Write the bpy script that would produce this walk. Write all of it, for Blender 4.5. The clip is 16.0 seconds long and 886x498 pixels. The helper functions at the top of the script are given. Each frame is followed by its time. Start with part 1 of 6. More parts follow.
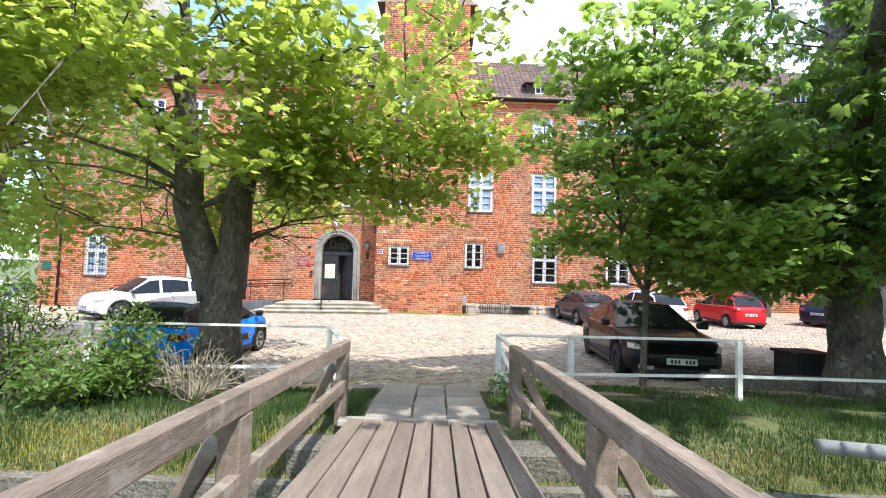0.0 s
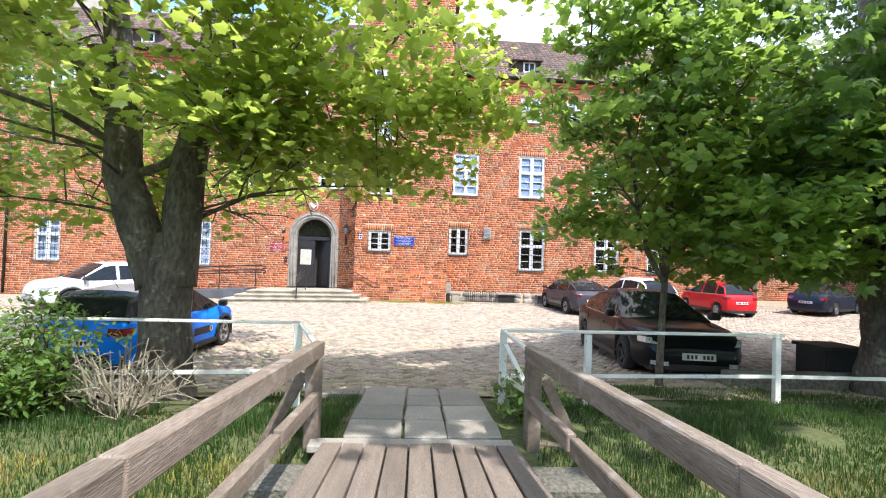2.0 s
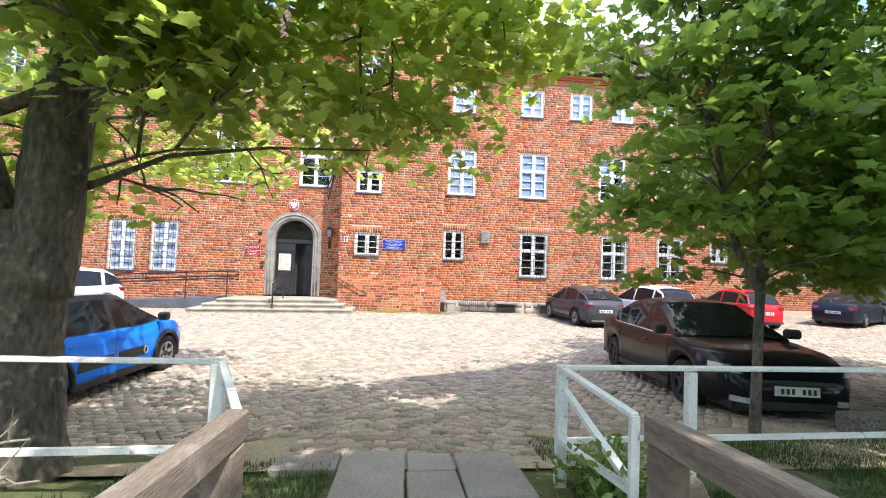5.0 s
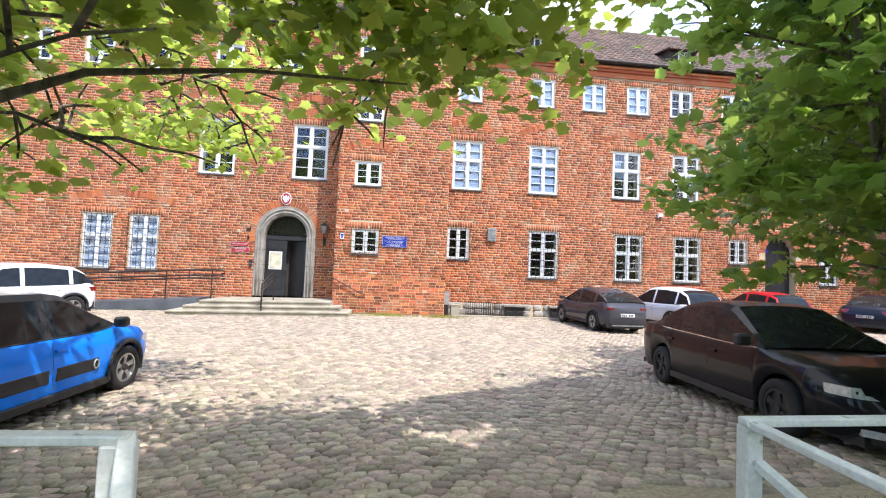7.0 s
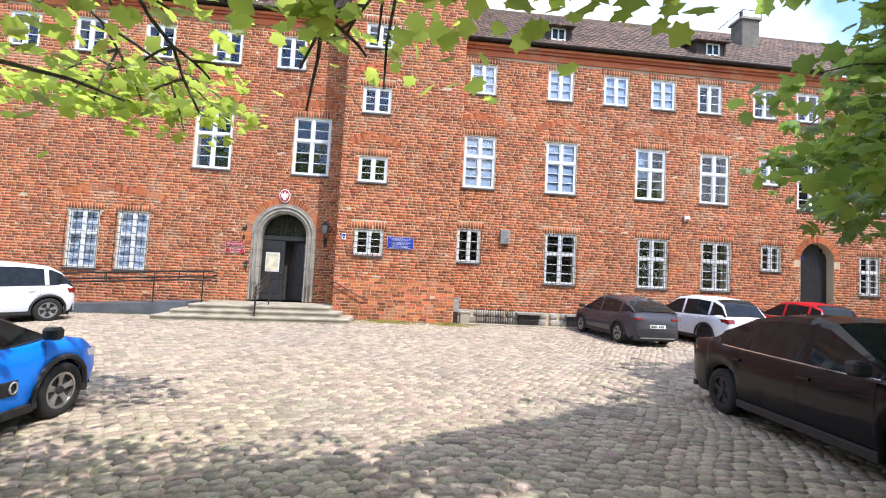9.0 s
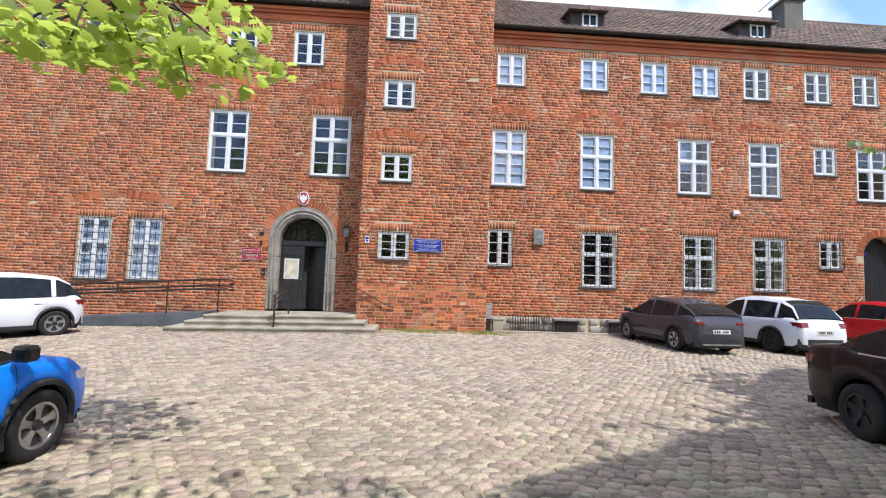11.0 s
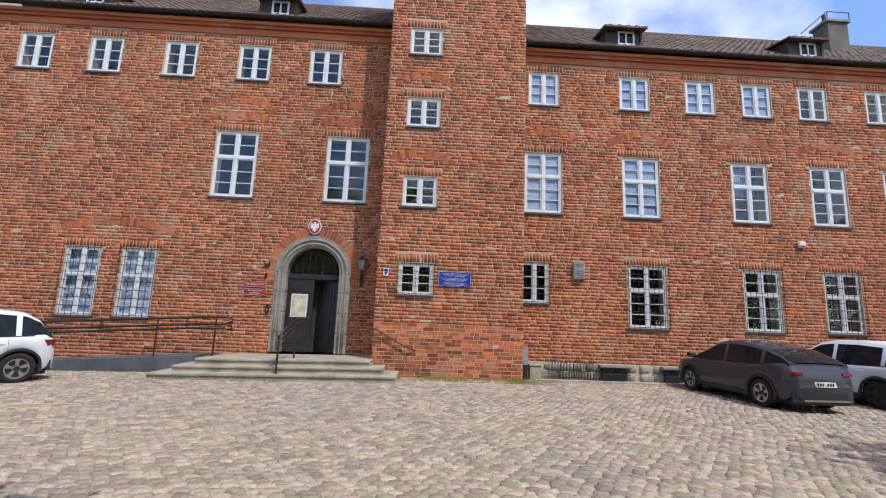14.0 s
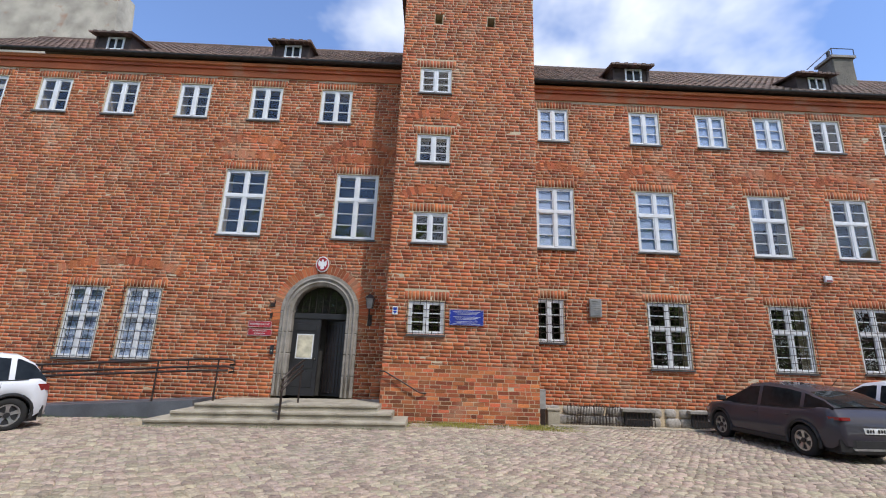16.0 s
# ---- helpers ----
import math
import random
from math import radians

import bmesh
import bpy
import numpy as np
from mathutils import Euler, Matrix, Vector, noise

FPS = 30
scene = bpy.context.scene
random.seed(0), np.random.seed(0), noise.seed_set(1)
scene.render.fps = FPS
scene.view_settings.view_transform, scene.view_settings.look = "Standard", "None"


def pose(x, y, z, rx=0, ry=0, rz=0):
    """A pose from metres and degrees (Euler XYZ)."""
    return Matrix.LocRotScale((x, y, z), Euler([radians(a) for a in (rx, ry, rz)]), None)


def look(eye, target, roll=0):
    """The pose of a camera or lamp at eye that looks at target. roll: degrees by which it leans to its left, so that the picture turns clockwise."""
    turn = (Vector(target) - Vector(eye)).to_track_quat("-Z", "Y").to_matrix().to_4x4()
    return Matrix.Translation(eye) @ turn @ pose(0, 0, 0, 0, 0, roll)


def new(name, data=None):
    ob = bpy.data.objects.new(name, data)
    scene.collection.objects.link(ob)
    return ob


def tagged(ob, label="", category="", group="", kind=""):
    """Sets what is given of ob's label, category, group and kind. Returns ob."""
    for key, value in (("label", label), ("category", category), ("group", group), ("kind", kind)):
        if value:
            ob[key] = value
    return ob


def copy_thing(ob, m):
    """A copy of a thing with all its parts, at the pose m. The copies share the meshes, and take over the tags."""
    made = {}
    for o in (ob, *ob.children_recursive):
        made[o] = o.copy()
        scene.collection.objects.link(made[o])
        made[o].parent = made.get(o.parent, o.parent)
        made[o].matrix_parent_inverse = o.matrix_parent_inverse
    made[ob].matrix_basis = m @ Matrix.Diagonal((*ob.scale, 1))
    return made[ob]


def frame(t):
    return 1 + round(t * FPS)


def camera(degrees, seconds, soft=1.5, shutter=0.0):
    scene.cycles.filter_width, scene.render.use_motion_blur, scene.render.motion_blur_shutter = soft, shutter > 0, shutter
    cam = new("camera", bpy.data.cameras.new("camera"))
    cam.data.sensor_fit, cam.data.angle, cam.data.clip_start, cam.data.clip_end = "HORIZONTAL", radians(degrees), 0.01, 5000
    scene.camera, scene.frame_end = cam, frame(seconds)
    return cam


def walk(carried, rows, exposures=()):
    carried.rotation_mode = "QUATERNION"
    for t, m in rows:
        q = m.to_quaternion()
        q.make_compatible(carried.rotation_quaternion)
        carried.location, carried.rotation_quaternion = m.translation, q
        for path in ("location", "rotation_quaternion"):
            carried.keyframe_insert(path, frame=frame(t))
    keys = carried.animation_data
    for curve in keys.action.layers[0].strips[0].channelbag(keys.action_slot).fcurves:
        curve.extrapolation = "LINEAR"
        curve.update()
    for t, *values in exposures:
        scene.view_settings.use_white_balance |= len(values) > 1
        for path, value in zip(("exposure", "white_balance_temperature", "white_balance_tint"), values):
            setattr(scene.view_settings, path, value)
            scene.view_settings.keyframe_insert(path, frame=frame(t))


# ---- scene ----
SCALE = 1.14                           # the plan below is drawn this much too small
cam = camera(90.0, 16.0, 1.1)
PATH = [
    (0, (2.317, -20.307, 1.97), (2.331, -18.31, 2.068), 1.8),
    (0.5, (2.176, -20.069, 1.951), (2.217, -18.07, 2.02), 1.9),
    (1, (2.118, -19.836, 1.93), (2.184, -17.837, 1.97), 1.8),
    (1.5, (2.169, -19.571, 1.938), (2.26, -17.573, 1.974), 1.7),
    (2, (2.156, -19.312, 1.918), (2.265, -17.316, 1.962), 2.0),
    (2.5, (2.128, -19.047, 1.919), (2.251, -17.052, 1.989), 2.4),
    (3, (2.173, -18.718, 1.905), (2.306, -16.724, 1.995), 2.3),
    (3.5, (2.121, -18.389, 1.873), (2.256, -16.395, 1.953), 2.2),
    (4, (2.061, -18.097, 1.863), (2.202, -16.103, 1.943), 2.2),
    (4.2, (2.086, -17.98, 1.856), (2.224, -15.986, 1.932), 2.1),
    (6.3, (1.794, -16.579, 1.719), (2.0, -14.592, 1.811), 2.3),
    (6.5, (1.761, -16.439, 1.708), (1.964, -14.451, 1.799), 2.3),
    (7, (1.701, -16.144, 1.711), (1.895, -14.156, 1.802), 2.4),
    (7.5, (1.769, -15.786, 1.688), (1.957, -13.797, 1.776), 2.1),
    (8, (1.789, -15.519, 1.697), (1.959, -13.529, 1.79), 1.6),
    (8.5, (1.748, -15.194, 1.673), (1.921, -13.204, 1.777), 2.7),
    (8.7, (1.741, -15.084, 1.686), (1.909, -13.094, 1.794), 3.0),
    (10.8, (1.265, -13.913, 1.553), (1.395, -11.921, 1.688), 2.2),
    (11, (1.259, -13.802, 1.553), (1.365, -11.81, 1.696), 2.0),
    (11.5, (1.148, -13.497, 1.571), (1.229, -11.506, 1.733), 1.9),
    (12, (1.108, -13.207, 1.554), (1.181, -11.217, 1.744), 2.0),
    (12.5, (1.002, -12.874, 1.504), (1.086, -10.886, 1.709), 3.8),
    (13, (0.888, -12.573, 1.487), (0.975, -10.588, 1.716), 4.5),
    (13.5, (0.772, -12.301, 1.473), (0.857, -10.322, 1.754), 2.9),
    (14, (0.746, -12.063, 1.476), (0.813, -10.091, 1.799), 2.3),
    (14.5, (0.658, -11.818, 1.464), (0.71, -9.85, 1.818), 2.6),
    (15, (0.599, -11.709, 1.457), (0.648, -9.742, 1.814), 2.5),
    (15.5, (0.602, -11.682, 1.471), (0.643, -9.717, 1.842), 2.1),
    (16, (0.655, -11.691, 1.477), (0.683, -9.754, 1.972), 2.1),
]
walk(cam, [(t, look(Vector(eye) * SCALE, Vector(target) * SCALE, roll)) for t, eye, target, roll in PATH], [(0, 0.7), (4, 0.76), (7, 0.52), (8.5, 0.41), (11, -0.02), (12.5, -0.4), (14.5, -0.47), (16, -0.5)])

# ---- world, sun, exposure ----
SUN_AZ, SUN_EL = 38.0, 57.0          # degrees from the facade's normal towards +x, and above the horizon
sun_dir = Vector((math.sin(radians(SUN_AZ)) * math.cos(radians(SUN_EL)), -math.cos(radians(SUN_AZ)) * math.cos(radians(SUN_EL)), math.sin(radians(SUN_EL))))
sun = new("sun", bpy.data.lights.new("sun", "SUN"))
sun.data.energy, sun.data.angle, sun.data.color = 4.8, radians(0.6), (1.0, 0.965, 0.92)
sun.matrix_world = look(sun_dir * 60, (0, 0, 0))

world = bpy.data.worlds.new("sky")
scene.world = world
world.use_nodes = True
wn, wl = world.node_tree.nodes, world.node_tree.links
wn.clear()
w_out, w_bg, w_sky = wn.new("ShaderNodeOutputWorld"), wn.new("ShaderNodeBackground"), wn.new("ShaderNodeTexSky")
w_sky.sky_type, w_sky.sun_disc = "NISHITA", False
w_sky.sun_elevation, w_sky.sun_rotation = radians(SUN_EL), radians(180 - SUN_AZ)
w_sky.air_density, w_sky.dust_density, w_sky.ozone_density = 1.0, 0.6, 1.5
w_co, w_map, w_noise, w_ramp, w_mix = wn.new("ShaderNodeTexCoord"), wn.new("ShaderNodeMapping"), wn.new("ShaderNodeTexNoise"), wn.new("ShaderNodeValToRGB"), wn.new("ShaderNodeMixRGB")
w_map.inputs["Scale"].default_value = (1.0, 1.0, 1.5)
w_map.inputs["Location"].default_value = (2.1, 1.2, 0.6)
w_noise.inputs["Scale"].default_value, w_noise.inputs["Detail"].default_value, w_noise.inputs["Roughness"].default_value = 1.5, 6.0, 0.52
w_ramp.color_ramp.elements[0].position, w_ramp.color_ramp.elements[1].position = 0.44, 0.60
w_ramp.color_ramp.elements[0].color = (0.03, 0.03, 0.03, 1)
w_mix.inputs["Color2"].default_value = (12.3, 12.7, 13.4, 1)
wl.new(w_co.outputs["Generated"], w_map.inputs["Vector"])
wl.new(w_map.outputs["Vector"], w_noise.inputs["Vector"])
wl.new(w_noise.outputs["Fac"], w_ramp.inputs["Fac"])
wl.new(w_ramp.outputs["Color"], w_mix.inputs["Fac"])
w_gain = wn.new("ShaderNodeMixRGB")
w_gain.blend_type = "MULTIPLY"
w_gain.inputs["Fac"].default_value, w_gain.inputs["Color2"].default_value = 1.0, (1.7, 1.98, 2.5, 1)
wl.new(w_sky.outputs["Color"], w_gain.inputs["Color1"])
wl.new(w_gain.outputs["Color"], w_mix.inputs["Color1"])
wl.new(w_mix.outputs["Color"], w_bg.inputs["Color"])
w_bg.inputs["Strength"].default_value = 0.15
wl.new(w_bg.outputs["Background"], w_out.inputs["Surface"])


# ---- materials ----
def mat(name, base, rough=0.7, metal=0.0, vary=0.25, scale=6.0, fine=60.0, bump=0.15, dist=0.01, tint=None, island=0.0, objrand=0.0, coat=0.0, spec=0.5, stretch=(1, 1, 1), patch=None, coords="Object", huev=0.027):
    """A surface with colour variation at two scales, roughness variation and fine relief."""
    m = bpy.data.materials.new(name)
    m.use_nodes = True
    n, l = m.node_tree.nodes, m.node_tree.links
    b = n["Principled BSDF"]
    b.inputs["Roughness"].default_value, b.inputs["Metallic"].default_value = rough, metal
    b.inputs["Coat Weight"].default_value, b.inputs["Specular IOR Level"].default_value = coat, spec
    b.inputs["Coat Roughness"].default_value = 0.04
    co, mp = n.new("ShaderNodeTexCoord"), n.new("ShaderNodeMapping")
    mp.inputs["Scale"].default_value = stretch
    if coords == "World":
        geo0 = n.new("ShaderNodeNewGeometry")
        l.new(geo0.outputs["Position"], mp.inputs["Vector"])
    else:
        l.new(co.outputs[coords], mp.inputs["Vector"])
    big, small = n.new("ShaderNodeTexNoise"), n.new("ShaderNodeTexNoise")
    big.inputs["Scale"].default_value, big.inputs["Detail"].default_value = scale, 5
    small.inputs["Scale"].default_value, small.inputs["Detail"].default_value = fine, 4
    for t in (big, small):
        l.new(mp.outputs["Vector"], t.inputs["Vector"])
    tint = tint or tuple(c * 0.55 for c in base)
    ramp = n.new("ShaderNodeValToRGB")
    ramp.color_ramp.elements[0].position, ramp.color_ramp.elements[1].position = 0.5 - 0.22, 0.5 + 0.22
    ramp.color_ramp.elements[0].color, ramp.color_ramp.elements[1].color = (*tint, 1), (*base, 1)
    l.new(big.outputs["Fac"], ramp.inputs["Fac"])
    hue = n.new("ShaderNodeHueSaturation")
    l.new(ramp.outputs["Color"], hue.inputs["Color"])
    mr = n.new("ShaderNodeMapRange")
    mr.inputs["From Min"].default_value, mr.inputs["From Max"].default_value = 0.3, 0.7
    mr.inputs["To Min"].default_value, mr.inputs["To Max"].default_value = 1 - vary, 1 + vary
    l.new(small.outputs["Fac"], mr.inputs["Value"])
    value = mr.outputs["Result"]
    if island or objrand:
        if island:
            src = n.new("ShaderNodeNewGeometry").outputs["Random Per Island"]
            k = island
        else:
            src = n.new("ShaderNodeObjectInfo").outputs["Random"]
            k = objrand
        m2 = n.new("ShaderNodeMapRange")
        m2.inputs["To Min"].default_value, m2.inputs["To Max"].default_value = 1 - k, 1 + k
        l.new(src, m2.inputs["Value"])
        mul = n.new("ShaderNodeMath")
        mul.operation = "MULTIPLY"
        l.new(value, mul.inputs[0])
        l.new(m2.outputs["Result"], mul.inputs[1])
        value = mul.outputs["Value"]
        h2, hm = n.new("ShaderNodeMath"), n.new("ShaderNodeMapRange")
        h2.operation = "MULTIPLY"
        h2.inputs[1].default_value = 7.31
        fr = n.new("ShaderNodeMath")
        fr.operation = "FRACT"
        l.new(src, h2.inputs[0])
        l.new(h2.outputs["Value"], fr.inputs[0])
        hm.inputs["To Min"].default_value, hm.inputs["To Max"].default_value = 0.5 - huev * k, 0.5 + huev * k
        l.new(fr.outputs["Value"], hm.inputs["Value"])
        l.new(hm.outputs["Result"], hue.inputs["Hue"])
    l.new(value, hue.inputs["Value"])
    colour = hue.outputs["Color"]
    if patch:
        pn, pr, pm = n.new("ShaderNodeTexNoise"), n.new("ShaderNodeValToRGB"), n.new("ShaderNodeMixRGB")
        pn.inputs["Scale"].default_value, pn.inputs["Detail"].default_value = patch[1], 6
        pr.color_ramp.elements[0].position, pr.color_ramp.elements[1].position = patch[2], patch[2] + 0.09
        pr.color_ramp.elements[1].color = (patch[3],) * 3 + (1,)
        gp = n.new("ShaderNodeNewGeometry")
        l.new(gp.outputs["Position"], pn.inputs["Vector"])
        l.new(pn.outputs["Fac"], pr.inputs["Fac"])
        l.new(pr.outputs["Color"], pm.inputs["Fac"])
        l.new(colour, pm.inputs["Color1"])
        pm.inputs["Color2"].default_value = (*patch[0], 1)
        colour = pm.outputs["Color"]
    l.new(colour, b.inputs["Base Color"])
    if bump:
        bp = n.new("ShaderNodeBump")
        bp.inputs["Strength"].default_value, bp.inputs["Distance"].default_value = bump, dist
        l.new(small.outputs["Fac"], bp.inputs["Height"])
        l.new(bp.outputs["Normal"], b.inputs["Normal"])
    return m


def leaf_mat(name, base, tint, through_col, k=0.35, mixf=0.45):
    """Foliage: a glossy upper side and light that shines through."""
    m = mat(name, base, rough=0.45, vary=0.15, scale=0.9, fine=30, bump=0.1, tint=tint, island=k, coords="World")
    n, l = m.node_tree.nodes, m.node_tree.links
    b, out = n["Principled BSDF"], n["Material Output"]
    tr, mx = n.new("ShaderNodeBsdfTranslucent"), n.new("ShaderNodeMixShader")
    tr.inputs["Color"].default_value = (*through_col, 1)
    mx.inputs["Fac"].default_value = mixf
    l.new(b.outputs["BSDF"], mx.inputs[1])
    l.new(tr.outputs["BSDF"], mx.inputs[2])
    l.new(mx.outputs["Shader"], out.inputs["Surface"])
    return m


def glass_mat(name, tint=(0.9, 0.95, 0.97), gloss=0.05):
    """Window glass: clear, with a mirror-like share."""
    m = bpy.data.materials.new(name)
    m.use_nodes = True
    n, l = m.node_tree.nodes, m.node_tree.links
    n.remove(n["Principled BSDF"])
    t, g, x = n.new("ShaderNodeBsdfTransparent"), n.new("ShaderNodeBsdfGlossy"), n.new("ShaderNodeMixShader")
    t.inputs["Color"].default_value = (*tint, 1)
    g.inputs["Roughness"].default_value = 0.02
    lw, mr = n.new("ShaderNodeLayerWeight"), n.new("ShaderNodeMapRange")
    lw.inputs["Blend"].default_value = 0.35
    mr.inputs["To Min"].default_value, mr.inputs["To Max"].default_value = gloss, 0.9
    l.new(lw.outputs["Fresnel"], mr.inputs["Value"])
    nz, bp = n.new("ShaderNodeTexNoise"), n.new("ShaderNodeBump")
    nz.inputs["Scale"].default_value = 2.5
    bp.inputs["Strength"].default_value, bp.inputs["Distance"].default_value = 0.06, 0.02
    l.new(nz.outputs["Fac"], bp.inputs["Height"])
    l.new(bp.outputs["Normal"], g.inputs["Normal"])
    l.new(mr.outputs["Result"], x.inputs["Fac"])
    l.new(t.outputs["BSDF"], x.inputs[1])
    l.new(g.outputs["BSDF"], x.inputs[2])
    l.new(x.outputs["Shader"], n["Material Output"].inputs["Surface"])
    return m


BRICK = mat("red brick", (0.43, 0.118, 0.042), 0.9, vary=0.2, scale=0.55, fine=48, bump=0.4, dist=0.008, tint=(0.29, 0.085, 0.036), island=0.42, coords="World", patch=((0.36, 0.235, 0.15), 1.1, 0.56, 0.42), huev=0.016)
BRICK_ONE = mat("red brick single", (0.43, 0.118, 0.042), 0.9, vary=0.2, scale=0.55, fine=48, bump=0.4, dist=0.008, tint=(0.29, 0.085, 0.036), objrand=0.62, coords="World", patch=((0.36, 0.235, 0.15), 1.1, 0.56, 0.42), huev=0.016)
MORTAR = mat("sandy mortar", (0.55, 0.44, 0.305), 0.95, vary=0.2, scale=0.7, fine=40, bump=0.4, tint=(0.45, 0.35, 0.235), coords="World")
STONE = mat("fieldstone", (0.30, 0.27, 0.24), 0.9, vary=0.25, scale=2, fine=18, bump=0.5, island=0.35, coords="World")
SANDSTONE = mat("grey sandstone", (0.34, 0.31, 0.27), 0.85, vary=0.15, scale=3, fine=50, bump=0.3, coords="World")
STEPSTONE = mat("worn concrete steps", (0.43, 0.385, 0.30), 0.9, vary=0.18, scale=2.2, fine=45, bump=0.35, tint=(0.24, 0.21, 0.16), coords="World")
COBBLE = mat("cobblestone", (0.375, 0.297, 0.222), 0.85, vary=0.25, scale=0.45, fine=30, bump=0.5, dist=0.012, tint=(0.32, 0.268, 0.212), island=0.30, coords="World", huev=0.10)
COBBLE_ONE = mat("cobblestone single", (0.375, 0.297, 0.222), 0.85, vary=0.25, scale=0.45, fine=30, bump=0.5, dist=0.012, tint=(0.32, 0.268, 0.212), objrand=0.30, coords="World", huev=0.10)
SAND = mat("sandy joint soil", (0.40, 0.325, 0.225), 0.95, vary=0.3, scale=0.6, fine=25, bump=0.6, tint=(0.27, 0.225, 0.14), coords="World", patch=((0.15, 0.16, 0.06), 0.5, 0.60, 0.6))
SLAB = mat("grey paving slab", (0.33, 0.30, 0.262), 0.88, vary=0.2, scale=1.6, fine=50, bump=0.35, tint=(0.235, 0.212, 0.185), objrand=0.2, coords="World")
SOIL = mat("grassy soil", (0.10, 0.105, 0.042), 0.95, vary=0.3, scale=0.9, fine=20, bump=0.7, dist=0.03, tint=(0.07, 0.09, 0.025), coords="World", patch=((0.22, 0.18, 0.085), 0.9, 0.60, 0.6))
MOATWALL = mat("old pebbled concrete", (0.20, 0.18, 0.15), 0.95, vary=0.45, scale=1.5, fine=30, bump=0.8, dist=0.03, tint=(0.10, 0.095, 0.08), coords="World")
WATER = mat("moat bed", (0.05, 0.055, 0.035), 0.4, vary=0.2, scale=0.5, fine=6, bump=0.1)
DECK = mat("weathered deck board", (0.225, 0.18, 0.148), 0.85, vary=0.3, scale=2.0, fine=30, bump=0.5, dist=0.006, tint=(0.15, 0.118, 0.096), objrand=0.14, stretch=(9, 0.7, 6))
WOOD = mat("weathered brown timber", (0.25, 0.195, 0.155), 0.85, vary=0.35, scale=2.2, fine=28, bump=0.6, dist=0.008, tint=(0.14, 0.105, 0.08), objrand=0.12, stretch=(8, 0.6, 8), patch=((0.34, 0.30, 0.26), 5, 0.57, 0.6))
WHITESTEEL = mat("chipped white painted steel", (0.80, 0.80, 0.77), 0.45, vary=0.1, scale=5, fine=60, bump=0.15, tint=(0.66, 0.66, 0.63), patch=((0.20, 0.13, 0.09), 14, 0.64, 0.85))
IRON = mat("dark brown iron", (0.055, 0.038, 0.032), 0.5, 0.4, vary=0.2, bump=0.2)
WHITEPAINT = mat("white window paint", (0.74, 0.75, 0.76), 0.4, vary=0.05, scale=3, fine=40, bump=0.08, tint=(0.62, 0.63, 0.65))
SILLMAT = mat("grey slate sill", (0.13, 0.125, 0.125), 0.7, vary=0.15, bump=0.2)
PANE = glass_mat("window glass")
# Pale blue paints the sky's reflection in tall panes, and colours blinds and curtains.
SKY_BLIND = mat("pale window blind and sky reflection", (0.37, 0.46, 0.68), 0.8, vary=0.05, scale=1.2, fine=14, bump=0.05, tint=(0.36, 0.43, 0.60), stretch=(1, 1, 6))
# Near-black colour stands for the lack of light indoors.
UNLIT_ROOM = mat("near-black unlit room", (0.06, 0.055, 0.05), 0.95, vary=0.2, bump=0)
TILE = mat("brown roof tile", (0.18, 0.105, 0.078), 0.75, vary=0.25, scale=0.6, fine=18, bump=0.3, tint=(0.085, 0.06, 0.05), island=0.35, coords="World")
TILE_ONE = mat("brown roof tile single", (0.18, 0.105, 0.078), 0.75, vary=0.25, scale=0.6, fine=18, bump=0.3, tint=(0.085, 0.06, 0.05), objrand=0.35, coords="World")
ROOFBASE = mat("dark roof underlay", (0.05, 0.035, 0.03), 0.9, bump=0.1)
ZINC = mat("dark zinc gutter", (0.06, 0.055, 0.055), 0.45, 0.6, vary=0.15, bump=0.1)
DORMERWOOD = mat("dark brown dormer wood", (0.055, 0.032, 0.025), 0.7, vary=0.2, bump=0.3)
PLASTER = mat("patchy old plaster", (0.50, 0.45, 0.37), 0.9, vary=0.15, scale=1.2, fine=20, bump=0.3, coords="World", patch=((0.33, 0.16, 0.09), 1.1, 0.6, 0.8))
DOORMAT = mat("black painted door", (0.028, 0.028, 0.032), 0.4, vary=0.15, scale=3, fine=30, bump=0.12)
PAPER = mat("cream notice paper", (0.68, 0.63, 0.47), 0.8, vary=0.05, bump=0.03)
REDSIGN = mat("red enamel sign", (0.42, 0.03, 0.045), 0.35, vary=0.06, bump=0.03)
BLUESIGN = mat("blue enamel sign", (0.02, 0.045, 0.36), 0.35, vary=0.08, bump=0.03)
WHITEINK = mat("white lettering", (0.78, 0.78, 0.76), 0.5, vary=0.03, bump=0)
GREENSIGN = mat("dark green sign", (0.02, 0.13, 0.08), 0.45, vary=0.08, bump=0.03)
GREYBOX = mat("grey plastic box", (0.36, 0.36, 0.35), 0.6, vary=0.08, bump=0.08)
RAMPMAT = mat("grey blue ramp panel", (0.12, 0.13, 0.15), 0.6, vary=0.15, scale=2, bump=0.2)
BARK = mat("grey brown bark", (0.17, 0.145, 0.115), 0.95, vary=0.5, scale=3.2, fine=22, bump=0.9, dist=0.03, tint=(0.05, 0.042, 0.034), stretch=(1.0, 1.0, 0.45), coords="World", patch=((0.30, 0.29, 0.24), 7.0, 0.60, 0.65))
TWIG = mat("pale dry twig", (0.33, 0.285, 0.215), 0.9, vary=0.2, bump=0.3)
LEAF_MAPLE = leaf_mat("maple leaf", (0.115, 0.17, 0.04), (0.08, 0.125, 0.03), (0.62, 0.74, 0.135), 0.36, 0.57)
LEAF_YOUNG = leaf_mat("young maple leaf", (0.125, 0.22, 0.052), (0.09, 0.165, 0.04), (0.48, 0.66, 0.13), 0.34, 0.48)
